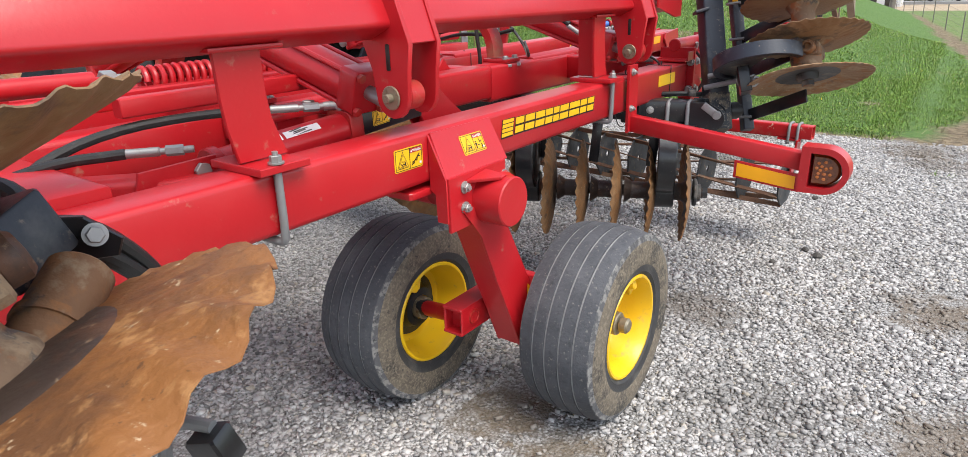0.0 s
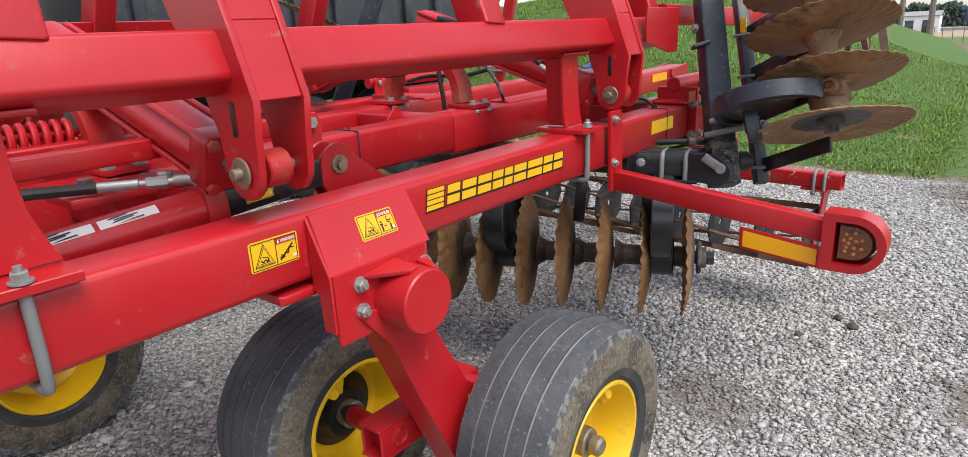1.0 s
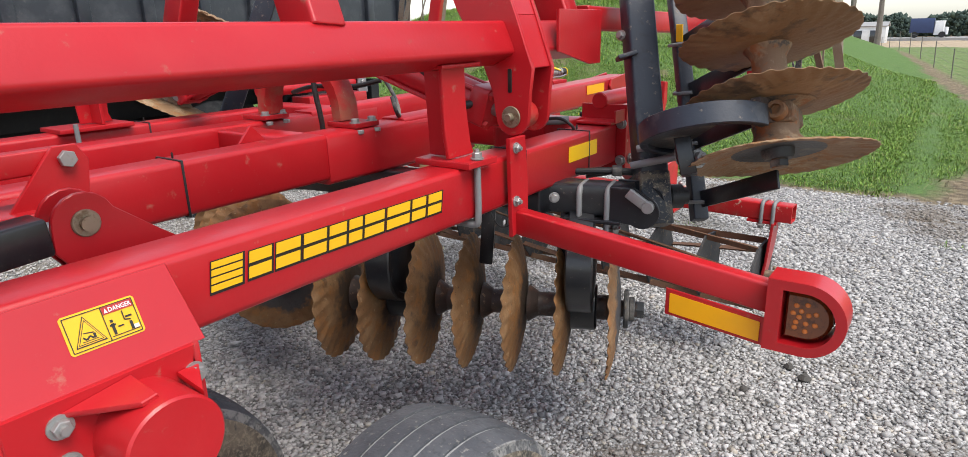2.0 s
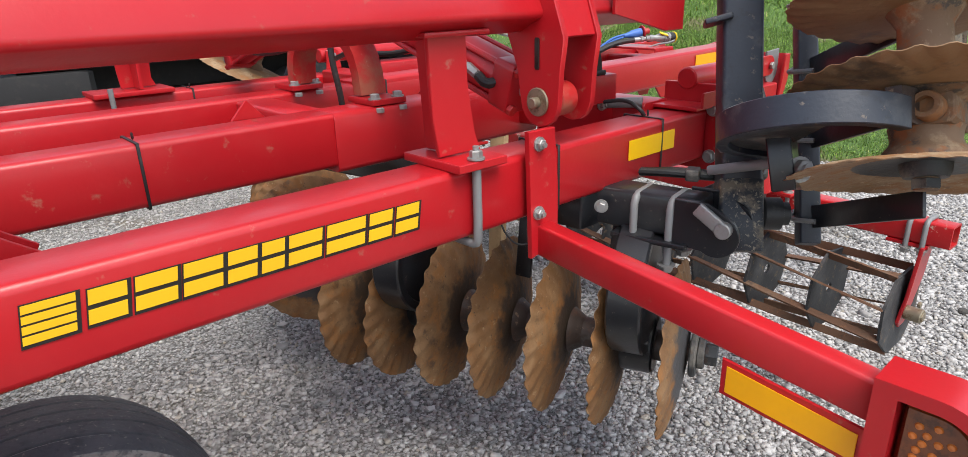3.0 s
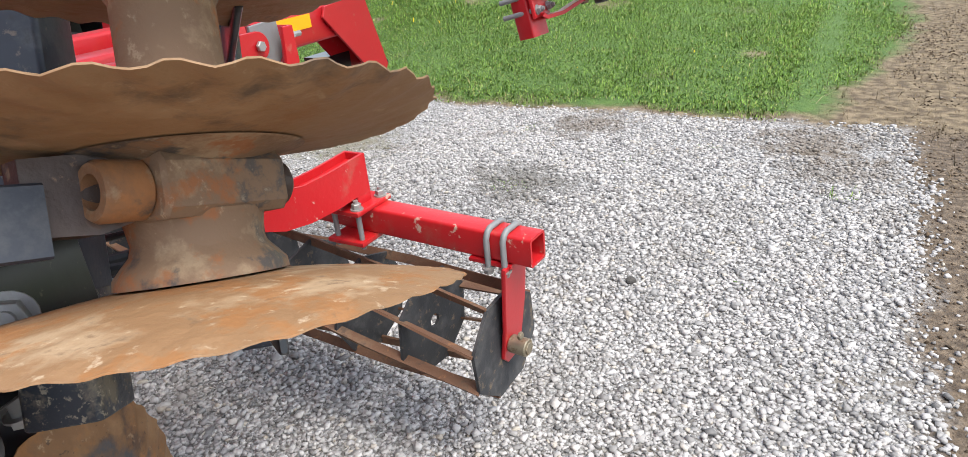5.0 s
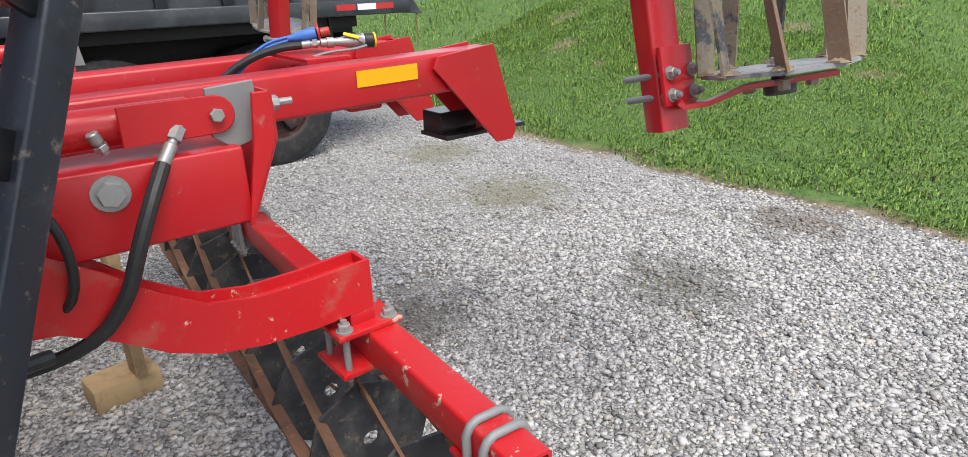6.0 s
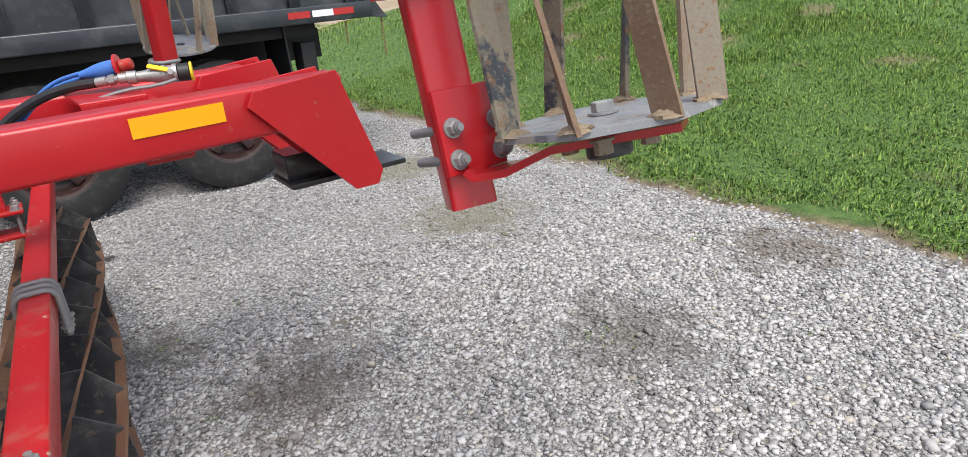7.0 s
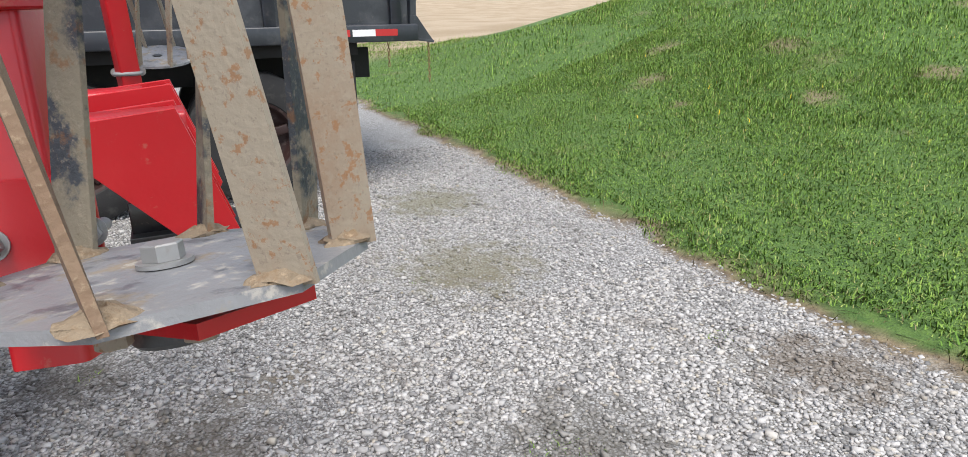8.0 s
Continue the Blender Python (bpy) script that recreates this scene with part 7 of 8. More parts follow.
end_b = Build().plate([(-1.33, 3.515, 1.25), (-1.135, 3.515, 1.25), (-1.135, 3.515, 0.985), (-1.33, 3.515, 0.985)], 0.014)
end_bracket = add("end_bracket", end_b, RED, "red bolted end bracket of the side rail")
add("flange", Build().plate([(-1.34, 3.40, 1.188), (-1.34, 3.52, 1.188), (-1.15, 3.52, 1.188), (-1.15, 3.40, 1.188)], 0.010).plate([(-1.145, 3.42, 1.19), (-1.145, 3.52, 1.19), (-1.145, 3.52, 1.235), (-1.145, 3.42, 1.235)], 0.008), RED, parent=end_bracket)
for z in (1.176, 1.03):
    add("bolt", Build().bolt((-1.14, 3.56, z), (1, 0, 0), 0.015, 0.014, True), ZINC, parent=end_bracket)
    add("bolt", Build().bolt((-1.155, 3.508, z), (0, -1, 0), 0.015, 0.014, True), ZINC, parent=end_bracket)
hose("cable", [(-1.16, 3.60, 1.22), (-1.12, 3.66, 1.15), (-1.13, 3.66, 1.02), (-1.20, 3.60, 0.96), (-1.3, 3.5, 0.95)], 0.008)

# bolts and hangers beneath the side rail near the gang beam
for x, y, z in ((-1.231, 2.981, 0.948), (-1.151, 2.968, 0.997)):
    add("bolt", Build().bolt((x, y, z), (0.55, -0.83, 0), 0.0125, 0.014, True), ZINC, parent=gang_beam)
drop = Build().beam((-1.237, 2.98, 1.03), (-1.237, 2.98, 0.93), 0.10, 0.10, up=(0, 1, 0), r=0.006)
add("gang_mount", drop, BLACK, parent=gang_beam)
hose("hose", [(-1.20, 3.16, 1.045), (-1.08, 3.20, 1.052), (-0.98, 3.26, 1.045), (-0.93, 3.40, 1.02), (-1.02, 3.6, 0.99)], 0.012)
hose("hose", [(-1.22, 3.20, 1.03), (-1.10, 3.25, 1.045), (-1.0, 3.33, 1.03), (-1.05, 3.55, 0.98)], 0.012)
add("hose_clamp", Build().box((-1.03, 3.20, 1.058), (0.035, 0.05, 0.03), pose(0, 0, 0, 0, 0, 25)), GREYSTEEL)

# rear linkage box above the rolling basket
link_box = Build().beam((-1.25, 3.525, 1.135), (-1.25, 3.965, 1.135), 0.155, 0.145, r=0.006)
rear_link = add("linkage_box", link_box, RED, "red linkage box carrying a small cylinder")
lip = Build().plate([(-1.172, 3.955, 1.055), (-1.172, 4.03, 1.215), (-1.172, 4.025, 1.30), (-1.172, 3.995, 1.30), (-1.172, 3.985, 1.215)], 0.010)
lip.plate([(-1.172, 3.96, 1.055), (-1.172, 4.03, 1.215), (-1.172, 4.028, 1.30), (-1.33, 4.028, 1.30), (-1.33, 4.03, 1.215), (-1.33, 3.96, 1.055)], 0.010)
add("end_lip", lip, RED, parent=rear_link)
slave = add("linkage_cylinder", Build().cyl((-1.25, 3.50, 1.262), (-1.25, 3.905, 1.262), 0.034, 24, chamfer=0.004), RED, "small red linkage cylinder", rear_link)
fan = [(3.925, 1.312), (4.012, 1.318), (4.016, 1.262), (4.010, 1.228), (3.992, 1.206), (3.968, 1.200), (3.950, 1.206), (3.925, 1.225)]
add("link_plate", Build().plate([(-1.206, y, z) for y, z in fan], 0.008), GALV, "galvanised link plate", rear_link)
tongue = [(3.78, 1.300), (3.935, 1.300)] + [(3.935 + 0.034 * math.sin(radians(a)), 1.266 + 0.034 * math.cos(radians(a))) for a in range(20, 180, 20)] + [(3.935, 1.232), (3.78, 1.232)]
add("rod_eye", Build().plate([(-1.197, y, z) for y, z in tongue], 0.008), RED, "red cylinder end tongue", rear_link)
add("bolt", Build().bolt((-1.193, 3.935, 1.266), (1, 0, 0), 0.012, 0.010, False), ZINC, parent=rear_link)
add("bolt", Build().bolt((-1.20, 4.035, 1.272), (0, 1, 0), 0.013, 0.014, True, 0.03), ZINC, parent=rear_link)
add("bolt", Build().bolt((-1.172, 3.742, 1.168), (1, 0, 0), 0.021, 0.012, True), ZINC, parent=rear_link)
fitting((-1.17, 3.825, 1.195), (-1.205, 3.88, 1.262), 0.014)
fitting((-1.21, 3.74, 1.262), (-1.215, 3.755, 1.225), 0.013)
hose("hose", [(-1.17, 3.828, 1.20), (-1.13, 3.79, 1.15), (-1.12, 3.755, 1.08), (-1.125, 3.725, 1.0), (-1.15, 3.66, 0.92), (-1.22, 3.5, 0.88)], 0.013)

# the same linkage on the far side
far_link = add("linkage_cylinder", Build().cyl((-3.11, 3.25, 1.262), (-3.11, 3.93, 1.262), 0.034, 24, chamfer=0.004), RED, "small red linkage cylinder on the far side")
add("linkage_box", Build().beam((-3.11, 3.525, 1.135), (-3.11, 3.965, 1.135), 0.155, 0.145, r=0.006), RED)
for y in (3.30, 3.96):
    add("lug", Build().plate([(-3.065, y - 0.035, 1.20), (-3.065, y + 0.045, 1.20), (-3.065, y + 0.035, 1.285), (-3.065, y, 1.305), (-3.065, y - 0.03, 1.285)], 0.012), RED if y < 3.5 else GALV, parent=far_link)
    add("bolt", Build().bolt((-3.058, y, 1.262), (1, 0, 0), 0.015, 0.012, False), ZINC, parent=far_link)

# coupler and light plug stowed on the inner rails
CA, CB = Vector((-2.16, 4.60, 1.286)), Vector((-2.108, 4.79, 1.284))
cd = (CB - CA).normalized()
coupler = add("hose_coupler", Build().lathe([(0.0, 0.001), (0.0, 0.014), (0.020, 0.014), (0.022, 0.018), (0.045, 0.018), (0.047, 0.014), (0.070, 0.016), (0.095, 0.022), (0.112, 0.022), (0.113, 0.025), (0.122, 0.025), (0.123, 0.022), (0.140, 0.023), (0.141, 0.026), (0.152, 0.026), (0.153, 0.001)], CA, cd, 28), ZINC, "silver hose coupler with a yellow lever")
add("coupler_cap", Build().cyl(CA + cd * 0.152, CA + cd * 0.186, 0.025, 20, chamfer=0.003), DARKRUBBER, "black rubber cap", coupler)
add("cap_ring", Build().cyl(CA + cd * 0.186, CA + cd * 0.193, 0.028, 20, chamfer=0.002), PLASTIC_Y, "yellow cap ring", coupler)
add("lever", Build().beam(CA + cd * 0.075 + Vector((0.016, 0, 0.028)), CA + cd * 0.125 + Vector((0.024, 0, 0.012)), 0.016, 0.006, up=(0.6, 0, 0.8), r=0.002), PLASTIC_Y, "yellow lever", coupler)
add("lever_pivot", Build().bolt(CA + cd * 0.13 + Vector((0.022, 0, 0.006)), (1, -0.2, 0.2), 0.009, 0.006, False), ZINC, parent=coupler)
fitting((-2.190, 4.545, 1.281), CA, 0.016, coupler)
add("wire_rest", Build().sweep([(-2.10, 4.52, 1.245), (-2.085, 4.60, 1.262), (-2.075, 4.68, 1.262), (-2.07, 4.73, 1.272)], 0.005, 8, smooth=1), GALV, "thin steel rest rod", coupler)
add("coupler_tray", Build().plate([(-2.36, 4.46, 1.252), (-2.02, 4.48, 1.246), (-2.02, 4.64, 1.246), (-2.36, 4.64, 1.252)], 0.010), RED, "red coupler tray", coupler)
add("tray_lip", Build().plate([(-2.02, 4.48, 1.246), (-2.02, 4.64, 1.246), (-2.02, 4.64, 1.225), (-2.02, 4.48, 1.225)], 0.008), RED, parent=coupler)
hose("hose", [(-2.190, 4.545, 1.281), (-2.225, 4.48, 1.276), (-2.265, 4.40, 1.252), (-2.30, 4.31, 1.20), (-2.32, 4.24, 1.12), (-2.32, 4.20, 1.02)], 0.014)
for k, (mt, lb) in enumerate(((PLASTIC_Y, "yellow wire"), (DARKRUBBER, "black wire"), (GREYSTEEL, "grey taped cable"))):
    hose("cable", [(-2.27 - 0.012 * k, 4.43, 1.262), (-2.30 - 0.012 * k, 4.36, 1.235 - 0.006 * k), (-2.33, 4.28, 1.17 - 0.01 * k), (-2.34, 4.20, 1.06)], 0.006 + 0.002 * k, mt, lb)
SA, SB2 = Vector((-2.232, 4.515, 1.302)), Vector((-2.190, 4.605, 1.316))
sd = (SB2 - SA).normalized()
plug = add("light_plug", Build().lathe([(0.0, 0.001), (0.0, 0.010), (0.02, 0.013), (0.045, 0.019), (0.07, 0.022), (0.098, 0.022), (0.100, 0.001)], SA, sd, 24), BLUE, "blue rubber light plug with two blue wires")
add("plug_disc", Build().cyl(SB2 + sd * 0.002, SB2 + sd * 0.010, 0.034, 24, chamfer=0.002), RED, "red plug disc", plug)
add("plug_cap", Build().cyl(SB2 + sd * 0.010, SB2 + sd * 0.045, 0.016, 16, chamfer=0.004), RED_WORN, "red plug cap", plug)
for dz in (0.006, -0.006):
    hose("wire", [SA + Vector((0, 0, dz)), (-2.26, 4.455, 1.288 + dz), (-2.285, 4.40, 1.25 + dz), (-2.31, 4.33, 1.18 + dz)], 0.0055, BLUE, "blue wire", plug)

# ---- things lying about ----
block = empty("wood_block", "weathered wooden block with an upright board on the gravel", "wood block", m=pose(-2.56, 3.80, 0.0, 0, 0, 8))
part("block", Build().box((0, 0, 0.05), (0.15, 0.24, 0.10)), WOOD, block)
part("board", Build().beam((0.05, 0.05, 0.10), (0.10, 0.04, 0.95), 0.085, 0.042, up=(0, 1, 0), r=0.003), WOOD, block)
SCRAP = (-4.446, 4.478)
CLOD = mat("dark_clod", (0.07, 0.065, 0.06), 0.9, 0, (), 0.004, 60)
for k, (x, y, s) in enumerate(((-0.70, 5.25, 0.024), (-0.46, 4.02, 0.028), (-0.54, 4.10, 0.022), (-0.66, 3.79, 0.02))):
    rr = random.Random(k)
    b = Build()
    rows = []
    for i in range(1, 6):
        th = math.pi * i / 6
        rows.append([(s * rr.uniform(0.75, 1.15) * math.sin(th) * math.cos(2 * math.pi * j / 9), s * rr.uniform(0.75, 1.15) * math.sin(th) * math.sin(2 * math.pi * j / 9), s * 0.8 * math.cos(th)) for j in range(9)])
    b.rings(rows, True)
    tagged(part("clod", b, CLOD, m=pose(x, y, s * 0.6)), "small dark clod lying on the gravel", "clod", "clods on the gravel")


tagged(part("metal_scrap", Build().plate([(-0.09, -0.012, 0), (0.0, -0.016, 0), (0.09, -0.006, 0), (0.085, 0.012, 0), (-0.02, 0.016, 0), (-0.085, 0.010, 0)], 0.012), CLOD, m=pose(SCRAP[0], SCRAP[1], 0.026, 4, 0, 85)), "dark strip of scrap lying on the gravel", "scrap")


# ---- dump truck parked beyond the harrow ----
TRUCK_K = mat("black_truck_paint", (0.022, 0.026, 0.034), 0.38, 0, [((0.085, 0.088, 0.095), 4.0, 0.5, 0.25, 0.7, 0.7), ((0.14, 0.13, 0.12), 20.0, 0.6, 0.15, 0.5, 0.9)], 0.001, 40, 0.2)
UNDER = mat("black_chassis", (0.010, 0.010, 0.011), 0.7, 0, [((0.05, 0.045, 0.04), 9.0, 0.55, 0.2, 0.6, 0.9)], 0.001, 60)
TYRE = mat("truck_tyre", (0.017, 0.017, 0.018), 0.8, 0, [((0.065, 0.063, 0.06), 14.0, 0.50, 0.2, 0.7, 0.95)], 0.001, 90)
HUBRED = mat("dark_red_wheel", (0.03, 0.013, 0.012), 0.5, 0, [((0.15, 0.12, 0.10), 15.0, 0.55, 0.2, 0.6, 0.9)], 0.001, 70)
CHROME = mat("chrome", (0.75, 0.75, 0.76), 0.12, 1.0)
CHAINY = mat("rusty_chain", (0.30, 0.22, 0.10), 0.6, 0.4, [((0.15, 0.09, 0.05), 40.0, 0.5, 0.15, 0.8, 0.8)], 0.0004, 150)
truck = empty("dump_truck", "black dump truck with a dirty steel bed parked beyond the harrow", "truck")


def tpart(name, b, material, label="", parent=None):
    return part(name, b, material, parent or truck, label)


bed_ob = tpart("bed", Build().plate([(-7.60, 2.70, 1.27), (-5.36, 2.70, 1.27), (-5.36, 6.92, 1.27), (-7.60, 6.92, 1.27)], 0.05), TRUCK_K, "black steel dump bed streaked with dirt")
for x in (-5.36, -7.60):
    tpart("side_wall", Build().plate([(x, 2.73, 1.30), (x, 6.90, 1.30), (x, 6.90, 2.35), (x, 2.73, 2.35)], 0.05), TRUCK_K, parent=bed_ob)
tpart("front_wall", Build().plate([(-7.57, 2.70, 1.30), (-5.39, 2.70, 1.30), (-5.39, 2.70, 2.60), (-7.57, 2.70, 2.60)], 0.05), TRUCK_K, parent=bed_ob)
tpart("tailgate", Build().plate([(-7.60, 6.95, 1.26), (-5.36, 6.95, 1.26), (-5.36, 7.00, 2.35), (-7.60, 7.00, 2.35)], 0.05), TRUCK_K, parent=bed_ob)
tpart("bed_rail", Build().beam((-5.30, 2.66, 1.275), (-5.30, 6.95, 1.275), 0.11, 0.13, r=0.012), TRUCK_K, parent=bed_ob)
tpart("bed_rail", Build().beam((-5.30, 2.66, 2.33), (-5.30, 6.95, 2.33), 0.10, 0.10, r=0.012), TRUCK_K, parent=bed_ob)
for k in range(9):
    y = 2.95 + 0.48 * k
    tpart("rib", Build().beam((-5.315, y, 1.34), (-5.315, y, 2.28), 0.07, 0.09, up=(0, 1, 0), r=0.01), TRUCK_K, parent=bed_ob)
apron = Build().plate([(-5.30, 6.90, 1.22), (-5.30, 7.10, 1.20), (-5.30, 7.05, 1.27), (-5.30, 6.96, 1.40), (-5.30, 6.90, 1.40)], 0.03)
apron.plate([(-5.28, 6.92, 1.225), (-7.6, 6.92, 1.225), (-7.6, 7.10, 1.20), (-5.28, 7.10, 1.20)], 0.02)
tpart("apron", apron, TRUCK_K, parent=bed_ob)
tape = Build()
for k, y in enumerate((6.22, 6.42, 6.60)):
    tape.plate([(-5.243, y, 1.255), (-5.243, y + 0.18, 1.255), (-5.243, y + 0.18, 1.305), (-5.243, y, 1.305)], 0.002, k % 2, 0.0005)
tpart("marking_tape", tape, (DECAL_R, DECAL_W), "red and white marking tape", bed_ob)
for y, drop in ((6.72, 0.20), (7.06, 0.36)):
    links = Build()
    for i in range(int(drop / 0.028)):
        c = Vector((-5.31, y, 1.20 - 0.028 * i))
        ax = (1, 0) if i % 2 else (0, 1)
        pts = [c + Vector((ax[0] * 0.009 * math.cos(t), ax[1] * 0.009 * math.cos(t), 0.018 * math.sin(t))) for t in [2 * math.pi * j / 8 for j in range(9)]]
        links.sweep(pts, 0.0035, 6)
    tpart("chain", links, CHAINY, "hanging rusty chain", bed_ob)
chassis = Build()
for x in (-6.05, -6.90):
    chassis.beam((x, -1.5, 1.0), (x, 6.75, 1.0), 0.09, 0.26, r=0.01)
chassis.box((-6.47, 5.0, 0.55), (1.7, 0.16, 0.16)).box((-6.47, 6.6, 1.0), (0.9, 0.1, 0.25)).box((-6.47, 3.6, 0.75), (0.7, 1.6, 0.35))
tpart("chassis", chassis, UNDER, "dark chassis frame")
tpart("under_body", Build().box((-6.48, 4.4, 1.16), (2.1, 4.2, 0.10)), UNDER)
flap = Build().plate([(-5.40, 6.22, 1.20), (-5.95, 6.22, 1.20), (-5.95, 6.24, 0.45), (-5.40, 6.24, 0.45)], 0.015)
tpart("mud_flap", flap, DARKRUBBER, "black rubber mud flap")
tpart("tail_lamp_box", Build().box((-5.50, 6.40, 0.85), (0.20, 0.12, 0.42)), UNDER)
tpart("fuel_tank", Build().box((-5.55, 2.35, 0.85), (0.5, 0.75, 0.5), ch=0.04), UNDER)


def truck_wheel(x, y):
    R, W = 0.505, 0.27
    t = Build().lathe([(-W / 2, 0.30), (-W / 2 - 0.01, 0.38), (-W / 2 + 0.01, R - 0.03), (-W / 2 + 0.03, R), (W / 2 - 0.03, R), (W / 2 - 0.01, R - 0.03), (W / 2 + 0.01, 0.38), (W / 2, 0.30), (W / 2 - 0.02, 0.285)], (0, 0, 0), (1, 0, 0), 56)
    w = part("wheel", t, TYRE, truck, "black truck tyre on a dark red wheel", pose(x, y, 0.505))
    rim = Build().lathe([(W / 2 - 0.01, 0.295), (W / 2 - 0.02, 0.27), (0.03, 0.25), (0.0, 0.22), (-0.02, 0.15), (0.04, 0.11), (0.05, 0.0)], (0, 0, 0), (1, 0, 0), 40)
    part("rim", rim, HUBRED, w)
    part("hub_cap", Build().lathe([(0.05, 0.085), (0.11, 0.08), (0.15, 0.06), (0.165, 0.001)], (0, 0, 0), (1, 0, 0), 28), CHROME, w, "polished hub cap")
    for k in range(5):
        a = radians(72 * k + 15)
        part("spoke", Build().beam((0.03, 0.09 * math.cos(a), 0.09 * math.sin(a)), (0.06, 0.25 * math.cos(a), 0.25 * math.sin(a)), 0.07, 0.04, up=(1, 0, 0), r=0.008), HUBRED, w)
    return w


for x, y in ((-5.52, 5.66), (-5.82, 5.66), (-7.40, 5.66), (-5.52, 4.42), (-7.40, 4.42), (-5.60, 0.55), (-7.35, 0.55)):
    truck_wheel(x, y)
GLASS = mat("dark_cab_glass", (0.02, 0.022, 0.025), 0.06, 0, (), 0, 60, 0.6)
cab = Build().box((-6.48, 1.55, 1.75), (2.2, 1.5, 1.9), ch=0.08).box((-6.48, 0.2, 1.35), (1.9, 1.5, 1.1), ch=0.10)
cab_ob = tpart("cab", cab, TRUCK_K, "black truck cab")
tpart("side_window", Build().plate([(-5.376, 1.05, 1.95), (-5.376, 2.05, 1.95), (-5.376, 2.05, 2.55), (-5.376, 1.20, 2.55)], 0.006), GLASS, "dark side window", cab_ob)
tpart("grab_bar", Build().cyl((-5.33, 0.86, 1.2), (-5.33, 0.86, 2.5), 0.02, 10), PLASTIC_Y, parent=cab_ob)
tpart("step_box", Build().box((-5.5, 1.5, 0.62), (0.35, 0.7, 0.40), ch=0.03), UNDER, parent=cab_ob)


# ---- fence, road, bare trees, evergreens and buildings in the distance ----
POST = mat("grey_fence_post", (0.16, 0.145, 0.13), 0.8, 0, (), 0.001, 80)
BARK = mat("bare_tree_bark", (0.19, 0.16, 0.14), 0.9, 0, [((0.10, 0.085, 0.07), 6.0, 0.5, 0.2, 0.7, 0.9)], 0.01, 20)
fence = empty("wire_fence", "thin wire fence on metal posts along the field", "fence")
fence_pts = [Vector((3.55 - 0.168 * y, y, 0)) for y in (16.5, 19.5, 22.5, 25.5, 28.5, 31.5, 35.0, 39.0, 43.0)]
for p in fence_pts:
    z = float(height(p.x, p.y))
    part("post", Build().cyl((p.x, p.y, z - 0.05), (p.x - 0.04, p.y, z + 0.78), 0.014, 8), POST, fence)
for h in (0.18, 0.36, 0.54, 0.72):
    part("wire", Build().sweep([(p.x, p.y, float(height(p.x, p.y)) + h) for p in fence_pts], 0.003, 5), POST, fence)
ROADM = mat("grey_road", (0.30, 0.30, 0.30), 0.9, 0, (), 0.002, 30)
road_z = float(height(0.0, 140.0))
tagged(part("road", Build().box((90, 140, road_z + 0.25), (290, 9, 0.5)), ROADM), "pale grey road beyond the field", "road", kind="structure")


def bare_tree(x, y, h, seed, r=0.16):
    rr = random.Random(seed)
    t = empty("bare_tree", "leafless tree with a grey-brown trunk at the field edge", "tree", "bare trees along the field", pose(x, y, float(height(x, y))))
    trunk = Build()
    pts = [Vector((0.25 * math.sin(0.5 * k + seed) * k / 8, 0.2 * math.cos(0.7 * k) * k / 8, h * k / 8)) for k in range(9)]
    loops = []
    for k, p in enumerate(pts):
        q = r * (1 - 0.85 * k / 8)
        loops.append([p + Vector((q * math.cos(2 * math.pi * j / 8), q * math.sin(2 * math.pi * j / 8), 0)) for j in range(8)])
    trunk.rings(loops, True)
    part("trunk", trunk, BARK, t)
    twigs = Build()
    for k in range(26):
        f = rr.uniform(0.25, 0.98)
        p = Vector((0.25 * math.sin(0.5 * f * 8 + seed) * f, 0.2 * math.cos(0.7 * f * 8) * f, h * f))
        a, el, ln = rr.uniform(0, 2 * math.pi), rr.uniform(0.3, 1.1), rr.uniform(0.12, 0.34) * h * (1.15 - f)
        d = Vector((math.cos(a) * math.cos(el), math.sin(a) * math.cos(el), math.sin(el)))
        mid = p + d * ln * 0.5 + Vector((0, 0, 0.05 * ln))
        twigs.sweep([p, mid, p + d * ln + Vector((0, 0, 0.2 * ln))], 0.022 * (1.2 - f), 4)
        for _ in range(4):
            g = rr.uniform(0.3, 1.0)
            o = p + d * ln * g
            e = Vector((rr.uniform(-1, 1), rr.uniform(-1, 1), rr.uniform(0.1, 1))).normalized() * ln * rr.uniform(0.25, 0.5)
            twigs.sweep([o, o + e * 0.5 + Vector((0, 0, 0.02)), o + e], 0.009, 3)
    part("branches", twigs, BARK, t)
    return t


for k, (x, y, h, r) in enumerate(((-5.05, 55.5, 11.0, 0.21), (-4.4, 36.0, 8.5, 0.11), (-5.1, 37.0, 9.5, 0.14), (-5.8, 35.5, 8.0, 0.10), (-6.6, 37.0, 9.0, 0.13), (-4.8, 39.0, 9.0, 0.12))):
    bare_tree(x, y, h, k + 3, r)
# the bluish haze of distance is mixed into these greens
PINE = island_material("dark_evergreen", [(0.0, (0.030, 0.050, 0.042)), (0.6, (0.045, 0.070, 0.056)), (1.0, (0.065, 0.095, 0.070))], 0.8)
k = 16000
tx = rng.uniform(-55, 160, k)
ty = rng.uniform(165, 185, k)
crown = 5.0 + 1.2 * np.sin(tx * 0.11) + 0.8 * np.sin(tx * 0.37 + 1) + 0.6 * np.sin(tx * 0.9)
tz = height(tx, ty) + rng.random(k) * crown
s = rng.uniform(0.25, 0.55, k)
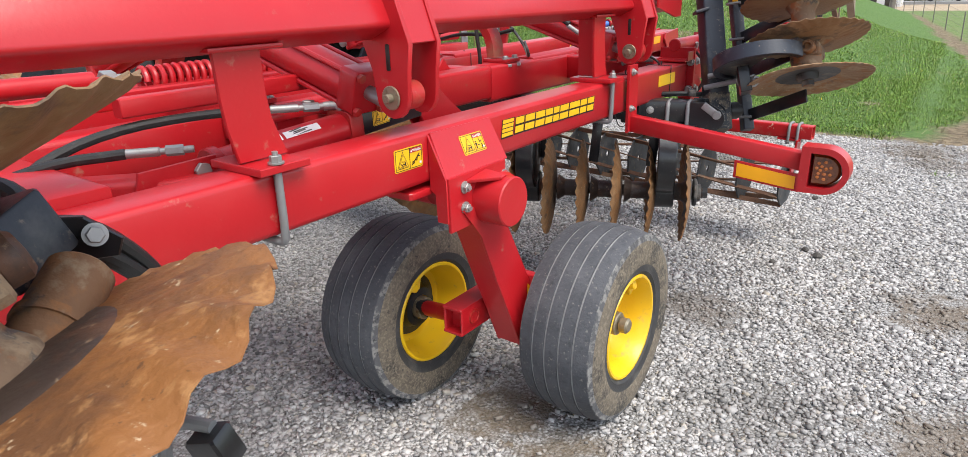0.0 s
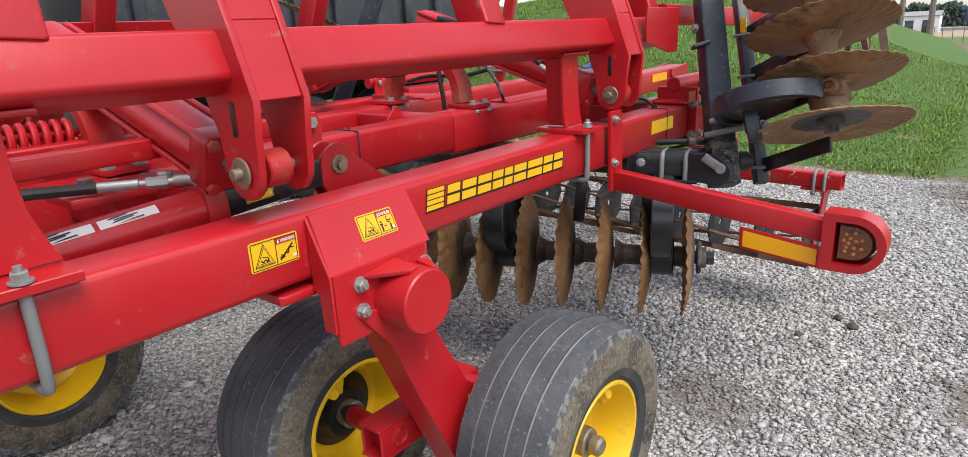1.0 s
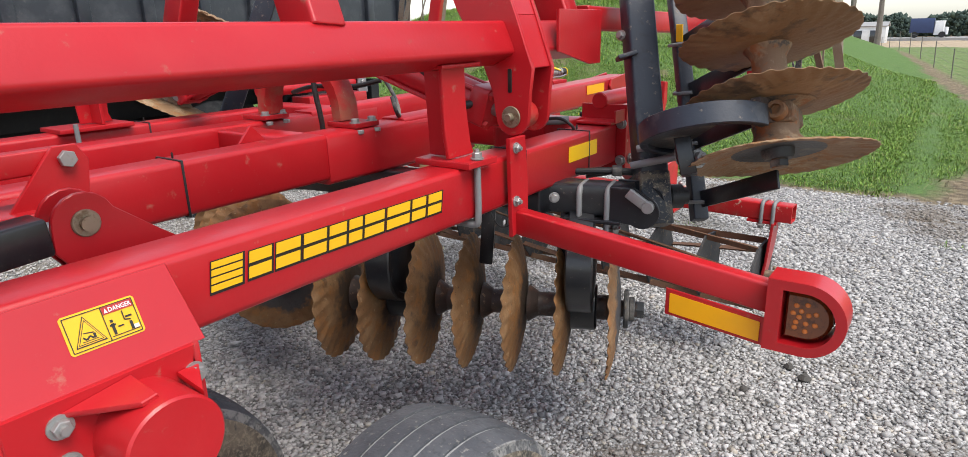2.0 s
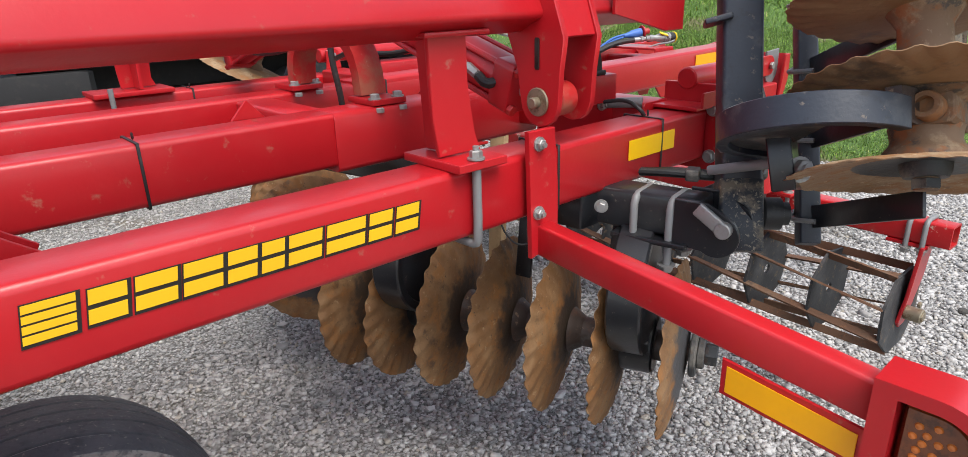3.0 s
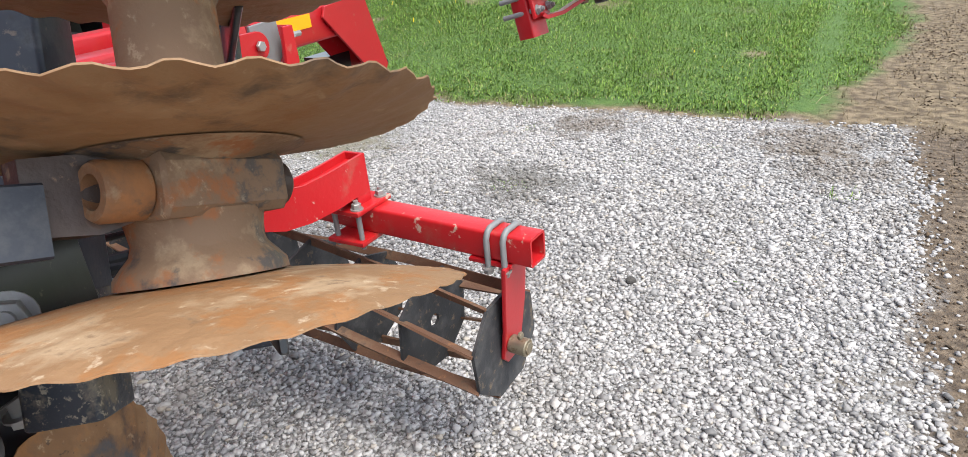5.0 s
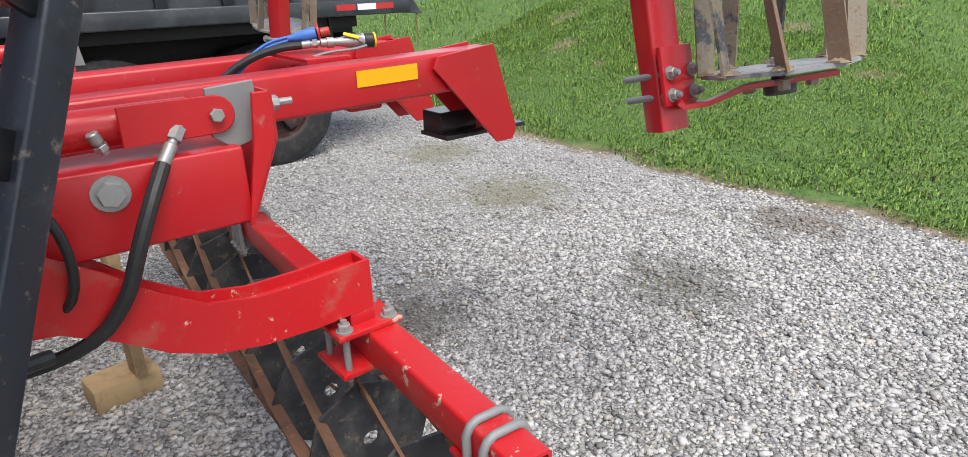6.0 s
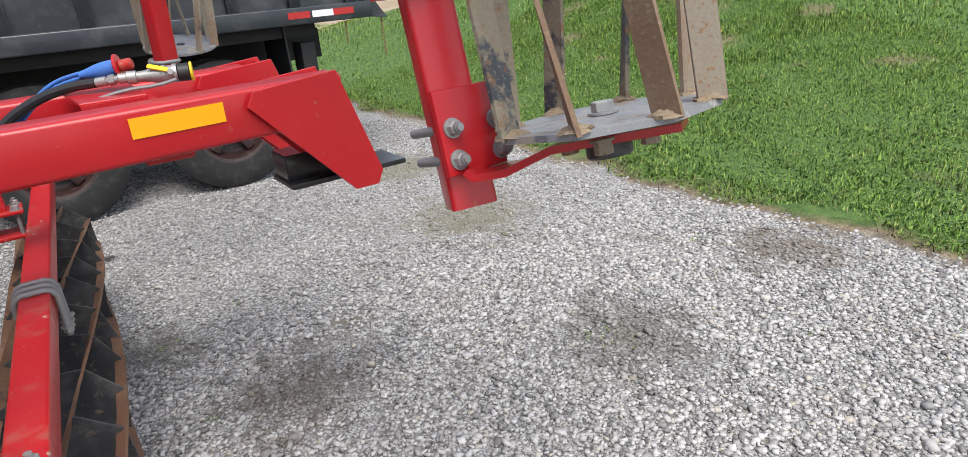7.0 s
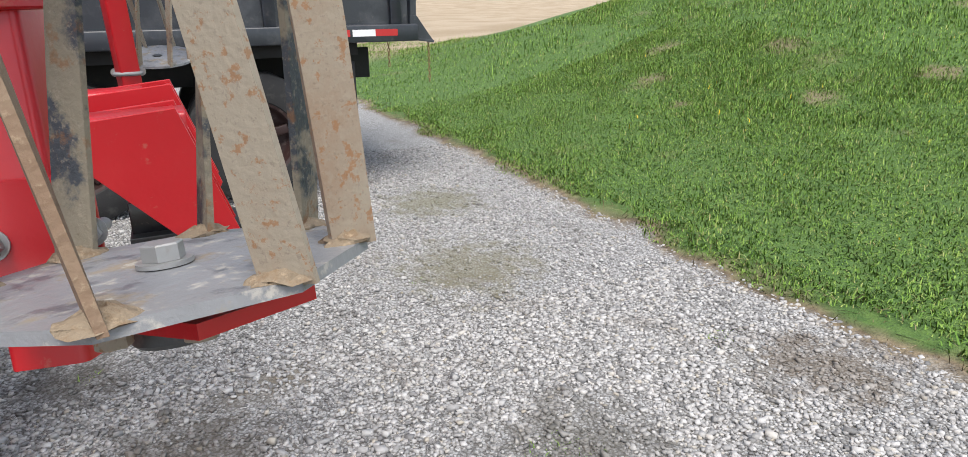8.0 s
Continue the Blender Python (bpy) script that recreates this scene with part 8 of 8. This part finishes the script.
octa = np.array([(1, 0, 0), (-1, 0, 0), (0, 1, 0), (0, -1, 0), (0, 0, 1.3), (0, 0, -0.9)], float)
tri8 = np.array([(0, 2, 4), (2, 1, 4), (1, 3, 4), (3, 0, 4), (2, 0, 5), (1, 2, 5), (3, 1, 5), (0, 3, 5)])
pv = octa[None] * s[:, None, None] * rng.uniform(0.6, 1.4, (k, 6, 1)) + np.stack([tx, ty, tz], -1)[:, None]
tagged(part("evergreen_wood", bulk_mesh("evergreen_wood", pv.reshape(-1, 3), (tri8[None] + (np.arange(k) * 6)[:, None, None]).reshape(-1, 3), PINE)), "dark evergreen wood beyond the road", "wood", kind="stuff")
k = 5000
a = rng.uniform(radians(163), radians(200), k)
dist = rng.uniform(90, 120, k)
bx, by = dist * np.cos(a), dist * np.sin(a)
bz = height(bx, by) + rng.random(k) * (6 + 2 * np.sin(a * 40))
BARE = island_material("bare_wood", [(0.0, (0.16, 0.14, 0.125)), (1.0, (0.30, 0.27, 0.25))], 0.9)
bv = octa[None] * np.array([0.35, 0.35, 1.4]) * rng.uniform(0.5, 1.2, (k, 1, 1)) + np.stack([bx, by, bz], -1)[:, None]
tagged(part("leafless_wood", bulk_mesh("leafless_wood", bv.reshape(-1, 3), (tri8[None] + (np.arange(k) * 6)[:, None, None]).reshape(-1, 3), BARE)), "grey-brown leafless wood on the horizon", "wood", kind="stuff")
WHITEP = mat("white_metal_sheet", (0.72, 0.73, 0.74), 0.5, 0, [((0.5, 0.5, 0.5), 0.4, 0.5, 0.2, 0.4, 0.6)], 0, 60)
shed = empty("metal_shed", "pale metal shed behind the bare trees", "building", m=pose(-12.4, 121.0, float(height(-12, 121))))
part("wall", Build().box((0, 0, 1.25), (5.0, 4.0, 2.5)), WHITEP, shed)
part("roof", Build().plate([(-2.7, -2.2, 2.5), (2.7, -2.2, 2.5), (2.7, 0, 3.1), (-2.7, 0, 3.1)], 0.12).plate([(-2.7, 2.2, 2.5), (2.7, 2.2, 2.5), (2.7, 0, 3.1), (-2.7, 0, 3.1)], 0.12), ROADM, shed)
for x in (-1.2, 1.0):
    part("door", Build().box((x, -2.03, 0.95), (1.1, 0.08, 1.9)), GLASS, shed)


def lorry(x, y):
    t = empty("lorry", "white lorry with a dark blue trailer on the far road", "truck", m=pose(x, y, road_z + 0.5))
    part("cab", Build().box((2.2, 0, 1.6), (1.5, 2.2, 2.3), ch=0.15).box((3.2, 0, 1.1), (0.6, 2.0, 1.2), ch=0.2), WHITEP, t)
    part("windscreen", Build().plate([(2.99, -0.95, 1.85), (2.99, 0.95, 1.85), (2.99, 0.95, 2.5), (2.99, -0.95, 2.5)], 0.03), GLASS, t)
    part("trailer", Build().box((-0.3, 0, 2.0), (3.4, 2.3, 2.4)), mat("blue_trailer", (0.03, 0.05, 0.13), 0.5), t)
    for wx in (2.7, -1.2):
        part("wheel", Build().cyl((wx, -1.2, 0.5), (wx, 1.2, 0.5), 0.5, 16), TYRE, t)
    return t


lorry(-6.0, 139.0)


def parked_car(x, y, turn):
    t = empty("car", "small white car on the far road", "car", "cars on the far road", pose(x, y, road_z + 0.5, 0, 0, turn))
    part("body", Build().box((0, 0, 0.65), (4.4, 1.8, 0.7), ch=0.15), WHITEP, t)
    part("cabin", Build().box((-0.2, 0, 1.2), (2.4, 1.6, 0.6), ch=0.2), GLASS, t)
    for wx in (1.4, -1.4):
        part("wheel", Build().cyl((wx, -0.9, 0.33), (wx, 0.9, 0.33), 0.33, 14), TYRE, t)
    return t


parked_car(-14.5, 139, 3)
parked_car(5.0, 139, 2)
parked_car(12.0, 141, 0)
